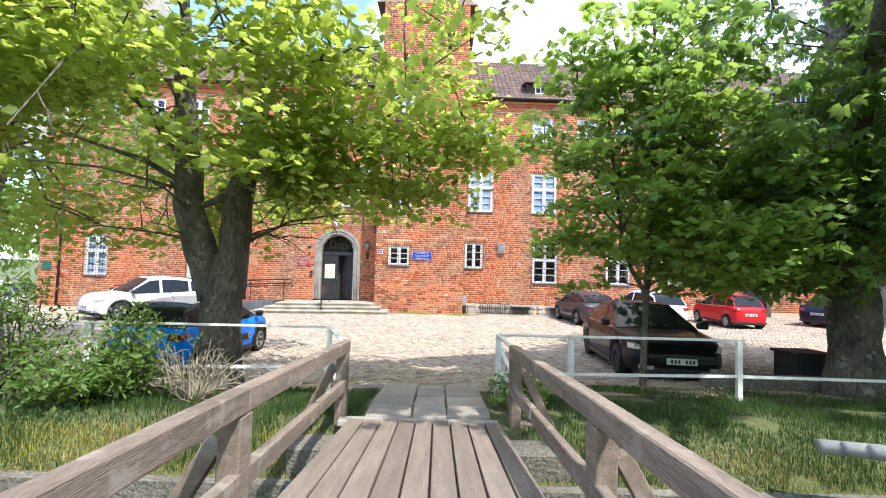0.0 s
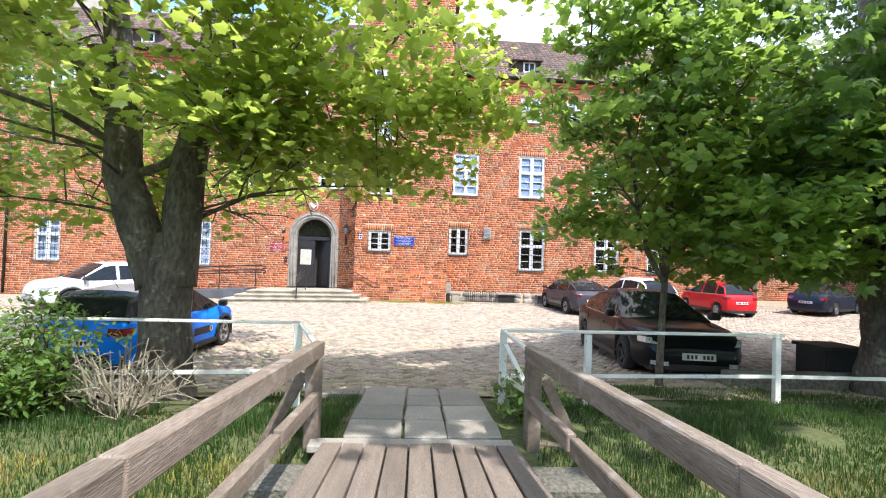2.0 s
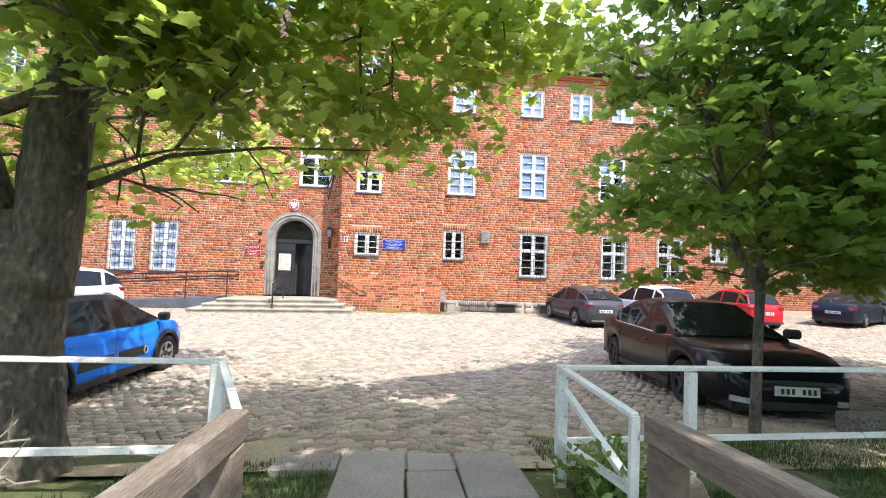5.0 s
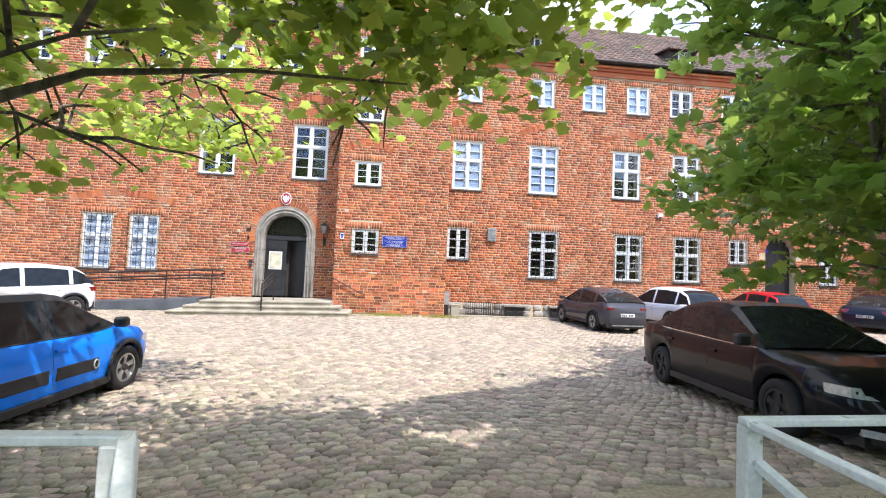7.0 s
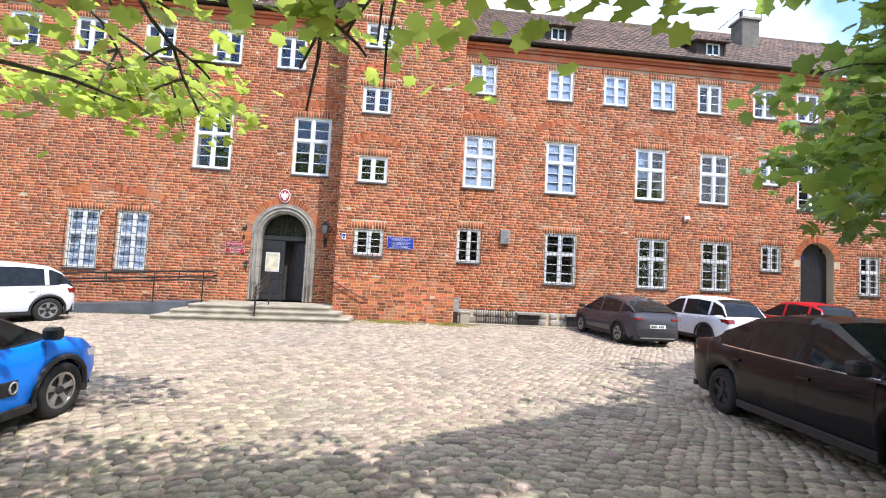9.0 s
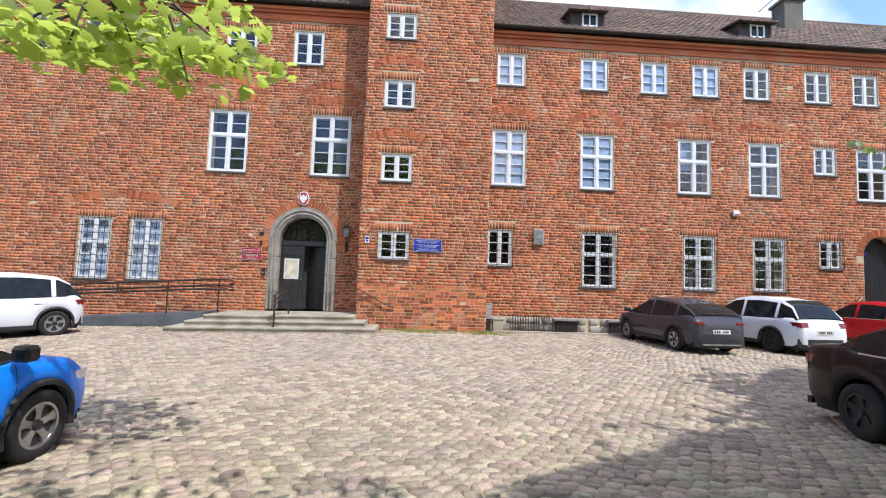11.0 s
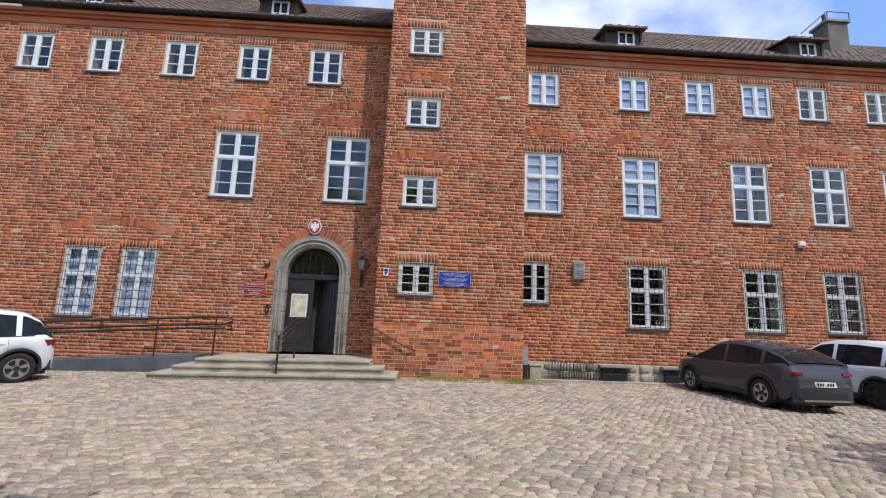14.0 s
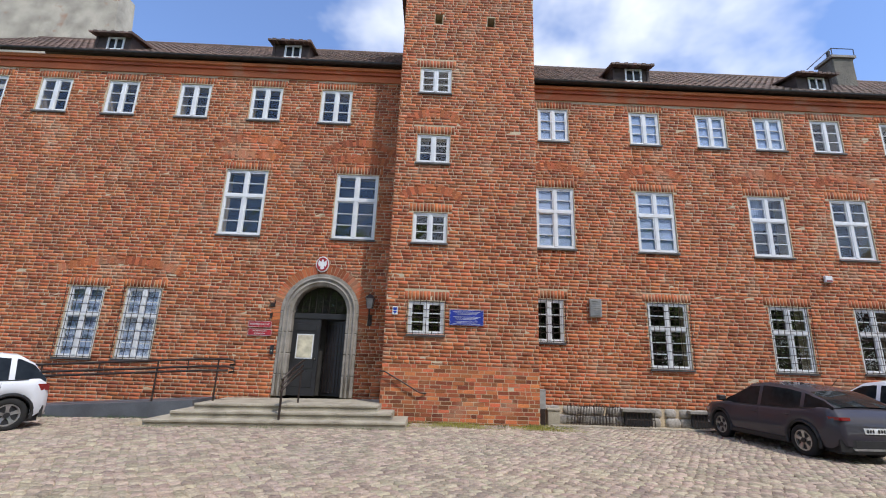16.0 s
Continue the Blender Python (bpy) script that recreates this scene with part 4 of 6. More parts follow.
# paving slabs between bridge and yard
pv = empty("pavement_slabs")
tagged(pv, "worn grey paving slabs leading off the bridge", "pavement", kind="structure")
cols = [(1.60, 2.065, (-13.88, -14.78, -15.30, -15.72)), (2.085, 2.43, (-13.92, -14.30, -14.80, -15.30, -15.72)), (2.45, 2.90, (-13.86, -14.76, -15.32, -15.72)), (1.12, 1.585, (-13.90, -14.28)), (1.36, 2.96, (-15.73, -15.93))]
for a, b, ys in cols:
    for p, q in zip(ys, ys[1:]):
        bm = bmesh.new()
        vs = []
        for dz in (-0.06, 0.0):
            for x, y in ((a, q + 0.012), (b, q + 0.012), (b, p - 0.006), (a, p - 0.006)):
                vs.append(bm.verts.new((x + rng.normal(0, 0.006), y + rng.normal(0, 0.006), gz(x, y) + 0.014 + dz + rng.normal(0, 0.004))))
        for f in ((3, 2, 1, 0), (4, 5, 6, 7), (0, 1, 5, 4), (1, 2, 6, 5), (2, 3, 7, 6), (3, 0, 4, 7)):
            bm.faces.new([vs[i] for i in f])
        part("slab", bm, SLAB, pv, bevel=0.008)

# ---- the bridge ----
def deck_z(y):
    return float(np.interp(-y, [15.9, 17.8, 19.2, 20.6, 22.5, 27.5], [0.495, 0.715, 0.84, 0.90, 0.92, 0.92]))


br = empty("footbridge")
tagged(br, "weathered wooden footbridge with timber railings", "bridge")
ysamp = [-15.88, -16.9, -17.8, -18.5, -19.2, -19.9, -20.6, -22.5, -27.5]
for k in range(9):
    xa = 1.475 + k * 0.1665
    bm = bmesh.new()
    e0 = rng.normal(0, 0.012)
    prev = None
    for i, y in enumerate(ysamp):
        z = deck_z(y) + rng.normal(0, 0.002)
        yy = y + (e0 if i == 0 else 0)
        cur = [bm.verts.new(c) for c in ((xa, yy, z - 0.05), (xa + 0.151, yy, z - 0.05), (xa + 0.151, yy, z), (xa, yy, z))]
        if prev:
            for a in range(4):
                bm.faces.new((prev[a], prev[(a + 1) % 4], cur[(a + 1) % 4], cur[a]))
        else:
            bm.faces.new(cur[::-1])
        prev = cur
    bm.faces.new(prev)
    bmesh.ops.recalc_face_normals(bm, faces=bm.faces[:])
    part("deck_board", bm, DECK, br, bevel=0.004)
for xx, gw in ((1.56, 0.14), (2.1, 0.85), (2.88, 0.14)):
    for a, b in zip(ysamp, ysamp[1:]):
        part("girder", beam((xx, a, deck_z(a) - 0.17), (xx, b, deck_z(b) - 0.17), gw, 0.22), WOOD, br)
for yy in (-16.0, -18.1, -20.3, -22.6, -25):
    part("cross_beam", beam((1.1, yy, deck_z(yy) - 0.34), (3.4, yy, deck_z(yy) - 0.34), 0.16, 0.12), WOOD, br)


def rail_z(y):
    return float(np.interp(-y, [15.60, 18.1, 19.3, 20.6, 27.5], [1.205, 1.365, 1.43, 1.47, 1.50]))


for s, xe in ((-1, 1.37), (1, 3.12)):
    ry = [-15.60, -16.7, -18.1, -19.3, -20.6, -27.5]
    for a, b in zip(ry, ry[1:]):
        part("top_rail", beam((xe, a, rail_z(a) - 0.055), (xe, b + 0.004, rail_z(b) - 0.055), 0.085, 0.12), WOOD, br, "weathered top rail", bevel=0.008)
        part("mid_rail", beam((xe - s * 0.015, a - 0.05, rail_z(a) - 0.43), (xe - s * 0.015, b + 0.004, rail_z(b) - 0.43), 0.06, 0.11), WOOD, br, bevel=0.007)
    for y in (-15.70, -18.12, -20.5, -23.0, -26.0):
        part("post", box((xe - 0.055 + s * 0.012, y - 0.07, deck_z(y) - 0.5), (xe + 0.055 + s * 0.012, y + 0.07, rail_z(y) - 0.118)), WOOD, br, bevel=0.008)
        part("brace", beam((xe + s * 0.10, y, rail_z(y) - 0.25), (xe + s * 0.52, y, deck_z(y) - 0.36), 0.07, 0.09), WOOD, br, bevel=0.006)
part("abutment", box((1.0, -16.28, -0.6), (3.55, -15.93, 0.36)), MOATWALL, br, "pebbled concrete abutment", bevel=0.02)
part("edge_timber", beam((3.10, -15.62, 0.40), (3.55, -15.68, 0.36), 0.14, 0.10), WOOD, br, bevel=0.01)

# ---- white steel railings ----
def railing(name, posts, top, lower, extra, label):
    ob = empty(name)
    tagged(ob, label, "railing", group="yard railings")
    for x, y, z in posts:
        part("post", box((x - 0.035, y - 0.03, gz(x, y) - 0.25), (x + 0.035, y + 0.03, z)), WHITESTEEL, ob, bevel=0.005)
    for pts, w, h in top:
        for a, b in zip(pts, pts[1:]):
            part("top_bar", beam(a, b, w, h), WHITESTEEL, ob, bevel=0.004)
    for pts in lower:
        for a, b in zip(pts, pts[1:]):
            part("lower_bar", beam(a, b, 0.03, 0.035), WHITESTEEL, ob)
    for a, b in extra:
        part("strut", beam(a, b, 0.045, 0.03), WHITESTEEL, ob)
    return ob


railing("steel_railing", [(3.12, -14.48, 1.14), (4.09, -14.42, 1.13), (6.37, -14.34, 1.14), (8.6, -14.36, 1.15)],
        [([(3.09, -14.48, 1.155), (6.44, -14.34, 1.16)], 0.055, 0.03), ([(3.12, -14.46, 1.15), (3.20, -15.30, 1.10)], 0.05, 0.03)],
        [[(3.12, -14.48, 0.66), (6.37, -14.34, 0.68), (8.6, -14.36, 0.68)]],
        [((3.20, -15.30, 1.10), (3.20, -15.30, 0.42)), ((3.13, -14.52, 0.66), (3.2, -15.28, 0.72)), ((3.14, -14.5, 1.0), (3.2, -15.28, 0.75))],
        "white painted steel railing on square posts, chipped")
railing("steel_railing", [(1.02, -14.93, 1.24), (-1.9, -14.86, 1.2), (-4.6, -14.8, 1.18), (-7.4, -14.75, 1.15)],
        [([(1.05, -14.93, 1.25), (-1.9, -14.86, 1.215), (-4.6, -14.8, 1.19), (-7.4, -14.75, 1.16)], 0.05, 0.025), ([(1.03, -14.92, 1.25), (1.30, -15.42, 1.14)], 0.04, 0.025)],
        [[(0.98, -14.93, 0.78), (-1.9, -14.86, 0.68), (-4.6, -14.8, 0.66), (-7.4, -14.75, 0.64)]],
        [((1.30, -15.42, 1.14), (1.30, -15.42, 0.40)), ((1.05, -14.95, 0.80), (1.30, -15.41, 0.62))],
        "white painted steel railing beside the tree, peeling")

# low kerb wall and dark planter box by the chestnut
kb = box((6.55, -13.32, 0.02), (10.5, -13.12, 0.47))
bmesh.ops.bevel(kb, geom=kb.edges[:], offset=0.02, segments=1, affect="EDGES")
tagged(part("kerb", kb, MOATWALL), "low dark concrete kerb wall behind the grass", "kerb", kind="structure")
bx = empty("planter_box", pose(8.45, -12.85, gz(8.45, -12.85)))
tagged(bx, "dark wooden box beside the chestnut trunk", "box")
for lo, hi in (((-0.3, -0.25, 0), (-0.25, 0.25, 0.55)), ((0.25, -0.25, 0), (0.3, 0.25, 0.55)), ((-0.25, -0.25, 0), (0.25, -0.2, 0.55)), ((-0.25, 0.2, 0), (0.25, 0.25, 0.55))):
    part("side_panel", box(lo, hi), BLACKPLASTIC, bx, bevel=0.01)
part("lid", box((-0.34, -0.29, 0.55), (0.34, 0.29, 0.60)), BLACKPLASTIC, bx, bevel=0.01)
pb = empty("pipe_barrier", pose(5.5, -16.6, 0.62))
tagged(pb, "grey blue steel pipes beside the moat edge", "pipe")
for k in range(3):
    part("pipe", tube([(0.0 + k * 0.12, -0.1 * k, 0.02 * k), (3.5, -0.55 - 0.12 * k, -0.05)], 0.06, 10), GREYBOX, pb, smooth=True)
part("bracket", box((0.7, -0.30, -0.85), (0.78, -0.2, 0.0)), ZINC, pb)
part("bracket", box((2.7, -0.62, -0.85), (2.78, -0.5, -0.03)), ZINC, pb)

# ---- things on and by the facade ----
def sign(name, x0, x1, z0, z1, y, material, label, lines, size, ink=WHITEINK, border=True):
    ob = empty(name, pose((x0 + x1) / 2, y, (z0 + z1) / 2))
    tagged(ob, label, "sign")
    w, h = x1 - x0, z1 - z0
    part("plate", box((-w / 2, -0.03, -h / 2), (w / 2, -0.018, h / 2)), material, ob, bevel=0.004)
    if border:
        b = 0.007
        for lo, hi in (((-w / 2 + b, -0.033, h / 2 - 2 * b), (w / 2 - b, -0.0305, h / 2 - b)), ((-w / 2 + b, -0.033, -h / 2 + b), (w / 2 - b, -0.0305, -h / 2 + 2 * b)), ((-w / 2 + b, -0.033, -h / 2 + 2 * b), (-w / 2 + 2 * b, -0.0305, h / 2 - 2 * b)), ((w / 2 - 2 * b, -0.033, -h / 2 + 2 * b), (w / 2 - b, -0.0305, h / 2 - 2 * b))):
            part("rim", box(lo, hi), ink, ob)
    for i, t in enumerate(lines):
        zz = (len(lines) - 1) * size * 0.55 - i * size * 1.1
        words(t, size * 0.8, pose(0, -0.033, zz, 90, 0, 0), ink, ob)
    return ob


sign("wall_sign", -4.60, -3.94, 2.25, 2.43, YL - 0.012, REDSIGN, "red enamel court sign with white lettering", ["SĄD REJONOWY"], 0.092)
sign("wall_sign", -4.58, -3.91, 2.02, 2.21, YL - 0.012, REDSIGN, "red enamel prosecutor sign with white lettering", ["PROKURATURA", "REJONOWA"], 0.07)
info = sign("wall_sign", 1.06, 1.95, 2.42, 2.83, YT - 0.012, BLUESIGN, "blue enamel information board with white lines of text", [], 0.05)
for blk, zz in ((3, 0.15), (3, 0.02), (4, -0.10)):
    for k in range(blk):
        w = 0.36 - 0.05 * ((k * 7 + blk) % 3)
        part("text_line", box((-w, -0.033, zz - k * 0.032 - 0.004), (w, -0.0305, zz - k * 0.032 + 0.004)), WHITEINK, info)
pl_ = sign("monument_plate", -0.44, -0.30, 2.64, 2.85, YT - 0.012, WHITEPAINT, "small white and blue shield plate", [], 0.05, border=False)
part("blue_field", box((-0.05, -0.034, 0.01), (0.05, -0.031, 0.085)), BLUESIGN, pl_)
bm = bmesh.new()
bm.faces.new([bm.verts.new(p) for p in ((-0.05, -0.034, -0.02), (0, -0.034, -0.09), (0.05, -0.034, -0.02), (0, -0.034, 0.0))])
part("blue_field", bm, BLUESIGN, pl_)
sign("wall_sign", -16.75, -16.30, 1.42, 1.84, YL - 0.012, GREENSIGN, "dark green plate near the corner of the wing", [], 0.05, border=False)

em = empty("wall_emblem", pose(-2.68, YL - 0.012, 4.14))
tagged(em, "oval red and white state emblem over the arch", "emblem")
for r, yy, m in ((1.0, -0.02, WHITEPAINT), (0.86, -0.035, REDSIGN)):
    bm = bmesh.new()
    bmesh.ops.create_cone(bm, cap_ends=True, segments=32, radius1=0.19 * r, radius2=0.19 * r, depth=0.03, matrix=Matrix.Translation((0, yy, 0)) @ pose(0, 0, 0, 90, 0, 0))
    for v in bm.verts:
        v.co.z *= 1.25
    part("oval", bm, m, em)
bm = bmesh.new()
pts = [(0, 0.15), (0.03, 0.12), (0.03, 0.06), (0.11, 0.12), (0.13, 0.0), (0.09, -0.08), (0.05, -0.05), (0.06, -0.13), (0, -0.16), (-0.06, -0.13), (-0.05, -0.05), (-0.09, -0.08), (-0.13, 0.0), (-0.11, 0.12), (-0.03, 0.06), (-0.03, 0.12)]
bm.faces.new([bm.verts.new((x, -0.054, z)) for x, z in pts])
part("emblem_shape", bm, WHITEPAINT, em)

ln = empty("wall_lantern", pose(-1.18, YL - 0.012, 3.02))
tagged(ln, "dark iron wall lantern with frosted glass", "lantern")
part("bracket", tube([(0, 0.0, -0.45), (0, -0.12, -0.42), (0.0, -0.2, -0.28), (0, -0.2, -0.15)], 0.018, 8), IRON, ln)
part("wall_plate", box((-0.06, -0.02, -0.62), (0.06, 0.0, -0.3)), IRON, ln)
bm = bmesh.new()
bmesh.ops.create_cone(bm, cap_ends=True, segments=4, radius1=0.10, radius2=0.16, depth=0.28, matrix=Matrix.Translation((0, -0.2, 0.0)) @ pose(0, 0, 0, 0, 0, 45))
part("glass", bm, GREYBOX, ln, "dim frosted lantern glass")
bm = bmesh.new()
bmesh.ops.create_cone(bm, cap_ends=True, segments=4, radius1=0.20, radius2=0.05, depth=0.12, matrix=Matrix.Translation((0, -0.2, 0.2)) @ pose(0, 0, 0, 0, 0, 45))
part("cap", bm, IRON, ln)
for sx in (-1, 1):
    for sy in (-1, 1):
        part("corner_bar", tube([(sx * 0.07, -0.2 + sy * 0.07, -0.14), (sx * 0.113, -0.2 + sy * 0.113, 0.14)], 0.008, 5), IRON, ln)

vb = empty("vent_box", pose(5.27, YR - 0.012, 3.14))
tagged(vb, "grey louvred vent box on the wall", "vent")
part("body", box((-0.17, -0.10, -0.26), (0.17, 0.0, 0.26)), GREYBOX, vb, bevel=0.012)
for k in range(7):
    part("slat", box((-0.13, -0.115, -0.21 + k * 0.065), (0.13, -0.101, -0.175 + k * 0.065)), GREYBOX, vb)
al = empty("alarm_siren", pose(12.24, YR - 0.012, 4.25))
tagged(al, "small white alarm siren box on the wall", "siren")
part("body", box((-0.11, -0.09, -0.1), (0.11, 0, 0.1)), WHITEPAINT, al, bevel=0.015)
part("lamp", box((-0.08, -0.10, -0.08), (0.08, -0.085, -0.03)), REDLENS, al)
cb = empty("cable_box", pose(3.52, 0.35, 0))
tagged(cb, "slim grey cable cabinet on a dark foot by the tower corner", "cabinet")
part("foot", box((-0.085, -0.07, -0.05), (0.085, 0.07, 0.40)), IRON, cb, bevel=0.008)
part("cabinet", box((-0.10, -0.08, 0.40), (0.10, 0.08, 0.86)), GREYBOX, cb, bevel=0.01)
part("lid", box((-0.11, -0.09, 0.86), (0.11, 0.09, 0.885)), GREYBOX, cb)
sb = empty("stone_block", pose(3.86, 0.55, 0))
tagged(sb, "squat pale concrete block by the wall", "block")
part("body", box((-0.16, -0.13, -0.05), (0.16, 0.13, 0.36)), STEPSTONE, sb, bevel=0.015)
part("top", box((-0.18, -0.15, 0.36), (0.18, 0.15, 0.41)), STEPSTONE, sb, bevel=0.01)

# bicycle stands of bent steel
for k, xr in enumerate((4.35, 5.05)):
    bs = empty("bike_rack", pose(xr, 0.68, 0.0, 0, 0, 0))
    tagged(bs, "low rusty wire bicycle rack leaning by the wall", "bike rack", group="bike racks")
    for j in range(8):
        xx = j * 0.085
        part("hoop", tube([(xx, 0.16, 0.02), (xx - 0.02, 0.1, 0.50 + 0.05 * math.sin(j)), (xx + 0.03, -0.1, 0.48), (xx + 0.03, -0.18, 0.02)], 0.009, 5), IRON, bs)
    for yy, zz in ((0.14, 0.05), (-0.16, 0.05), (0.1, 0.47), (-0.08, 0.25)):
        part("long_bar", tube([(-0.04, yy, zz), (0.68, yy, zz)], 0.009, 5), IRON, bs)
# cellar light wells
for xr, w in ((6.25, 0.75), (8.05, 0.7)):
    cw = empty("cellar_grate", pose(xr, YR - 0.28, 0.0))
    tagged(cw, "dark iron cellar window grate at the foot of the wall", "grate", group="cellar grates")
    # Solid black slab stands for the unlit hollow behind the bars.
    part("recess", box((-w / 2, 0.1, 0.02), (w / 2, 0.16, 0.34)), BLACKPLASTIC, cw)
    part("lintel", box((-w / 2 - 0.08, 0.02, 0.36), (w / 2 + 0.08, 0.2, 0.44)), SANDSTONE, cw, bevel=0.01)
    for k in range(9):
        xx = -w / 2 + w * k / 8
        part("bar", tube([(xx, 0.12, 0.40), (xx, -0.02, 0.36), (xx, -0.04, 0.0)], 0.010, 5), IRON, cw)
    part("cross_bar", tube([(-w / 2, -0.03, 0.18), (w / 2, -0.03, 0.18)], 0.010, 5), IRON, cw)
# kerb strip along the east wall
kbm = bmesh.new()
for k in range(9):
    add_box(kbm, (3.75 + k * 0.5, 0.10, -0.05), (4.24 + k * 0.5, 0.34, 0.035 + 0.006 * (k % 3)))
tagged(part("kerb_strip", kbm, STEPSTONE), "row of worn concrete edging stones by the wall", "kerb", kind="structure")

# accessible ramp with handrails along the west wall
rp = empty("access_ramp")
tagged(rp, "long grey access ramp with dark iron handrails", "ramp")
bm = bmesh.new()
vs = [bm.verts.new((x, y, z)) for x, za, zb in ((-5.2, -0.3, 0.36), (-12.6, -0.45, -0.16)) for y in (-0.06, YL - 0.03) for z in (za, zb)]
for f in ((0, 1, 3, 2), (4, 6, 7, 5), (0, 4, 5, 1), (2, 3, 7, 6), (1, 5, 7, 3)):
    bm.faces.new([vs[i] for i in f])
bmesh.ops.recalc_face_normals(bm, faces=bm.faces[:])
part("body", bm, RAMPMAT, rp, "grey blue concrete ramp")
def ramp_z(x):
    return 0.36 + (x + 5.2) * 0.0703


for lev in (0.98, 0.80, 0.70):
    pts = [(x, 0.02, ramp_z(min(x, -4.9)) + lev) for x in (-12.4, -10, -8, -6.3, -5.2, -4.5)]
    pts += [(-4.35, 0.02, pts[-1][2] - 0.03), (-4.33, 0.02, pts[-1][2] - 0.12), (-4.45, 0.02, pts[-1][2] - 0.14)] if lev > 0.72 else []
    part("handrail", tube(pts, 0.03, 8), IRON, rp, smooth=True)
for x in (-11.9, -9.1, -6.25, -4.75):
    part("post", tube([(x, 0.02, ramp_z(min(x, -4.95)) - 0.05), (x, 0.02, ramp_z(min(x, -4.95)) + 0.98)], 0.022, 8), IRON, rp)
for x in (-10.6, -7.7, -5.5):
    part("spacer", tube([(x, 0.02, ramp_z(x) + 0.70), (x, 0.02, ramp_z(x) + 0.98)], 0.015, 6), IRON, rp)

# slanted handrail in the middle of the steps, and the short one on the tower
hr = empty("step_handrail", pose(-2.72, 0, 0))
tagged(hr, "dark iron handrail standing on the entrance steps", "handrail")
part("post", tube([(0, -1.1, 0.05), (0, -1.1, 0.98)], 0.026, 8), IRON, hr)
part("post", tube([(0.12, -0.15, 0.3), (0.12, -0.15, 1.28)], 0.022, 8), IRON, hr)
for dz in (0.0, -0.14, -0.26):
    part("rail", tube([(0.0, -1.18, 0.97 + dz), (0.06, -0.6, 1.22 + dz), (0.13, -0.05, 1.40 + dz)], 0.024, 8), IRON, hr, smooth=True)
hr2 = empty("wall_handrail", pose(XT0, -0.06, 0))
tagged(hr2, "thin iron handrail fixed to the tower wall", "handrail")
part("rail", tube([(-0.05, 0.02, 1.22), (0.1, -0.03, 1.2), (1.0, -0.03, 0.72), (1.15, 0.05, 0.70)], 0.018, 8), IRON, hr2)
part("rail_bracket", tube([(0.2, 0.06, 1.1), (0.2, -0.03, 1.14)], 0.012, 6), IRON, hr2)
# downpipe at the west end, wall hook, bell plate
dp = empty("downpipe", pose(-15.9, YL - 0.09, 0))
tagged(dp, "dark metal rain downpipe", "pipe")
part("pipe", tube([(0, 0, -0.2), (0, 0, 10.6)], 0.055, 10), ZINC, dp, smooth=True)
for zz in (1.5, 4.5, 7.5):
    part("clip", tube([(0, 0, zz), (0, 0, zz + 0.05)], 0.068, 10), ZINC, dp)
hk = empty("wall_hook", pose(-3.98, YL - 0.012, 2.95))
tagged(hk, "small iron flag holder on the wall", "hook")
part("plate", box((-0.07, -0.03, -0.10), (0.07, 0, 0.02)), IRON, hk, bevel=0.006)
part("prong", tube([(-0.07, -0.03, 0.0), (-0.09, -0.10, 0.08)], 0.014, 6), IRON, hk)
part("prong", tube([(0.07, -0.03, 0.0), (0.09, -0.10, 0.08)], 0.014, 6), IRON, hk)
part("lower_hook", box((-0.03, -0.04, -0.42), (0.03, 0, -0.28)), IRON, hk)
bl = empty("intercom", pose(-3.84, YL - 0.03, 1.65))
tagged(bl, "small black intercom beside the door", "intercom")
part("body", box((-0.05, -0.04, -0.13), (0.05, 0.0, 0.13)), BLACKPLASTIC, bl, bevel=0.008)
part("button", box((-0.02, -0.048, -0.05), (0.02, -0.041, -0.01)), ALLOY, bl)

# gateway leaf in the east wing
gt = empty("door_3", pose(gate_cx, YR, 0))
tagged(gt, "dark round-headed wooden gate in the east wing", "door", kind="structure")
for k in range(8):
    xa = -gate_r + 2 * gate_r * k / 8
    xm = xa + gate_r / 8
    zt = GATE[3] + math.sqrt(max(gate_r ** 2 - xm ** 2, 0.01)) - 0.02
    part("board", box((xa + 0.004, 0.30, -0.1), (xa + gate_r / 4 - 0.004, 0.36, zt)), DOORMAT, gt)
part("house_number", box((-0.5, 0.285, 3.0), (-0.3, 0.298, 3.14)), BLUESIGN, gt)
part("gate_rail", beam((-2.2, -0.55, 0.55), (-0.85, -0.06, 1.5), 0.03, 0.03), GREYBOX, gt)

# east end: plastered cross wing with stone stairs in front
ew = bmesh.new()
add_box(ew, (XE - 0.6, -9.0, -0.3), (XE + 6, 0.98, 7.5))
tagged(part("wall_cross_wing", ew, PLASTER), "plastered cross wing at the yard's east end", "wall", kind="structure")
es = empty("side_stairs", pose(21.9, -0.2, 0.15))
tagged(es, "grey stone side stairs at the end of the yard", "stairs", kind="structure")
for k in range(4):
    part("step", box((-1.5 + 0.0, -0.3 + 0.3 * k, -0.1), (1.5, 1.15, 0.17 * (k + 1))), STEPSTONE, es, bevel=0.012)

# single bricks at the tower's foot, single cobbles in the walked stretch
unit = bmesh.new()
add_box(unit, (-0.5, -0.5, -0.5), (0.5, 0.5, 0.5))
bmesh.ops.bevel(unit, geom=unit.edges[:], offset=0.03, segments=1, affect="EDGES")
brick_me = bpy.data.meshes.new("brick")
unit.to_mesh(brick_me)
unit.free()
brick_me.materials.append(BRICK_ONE)
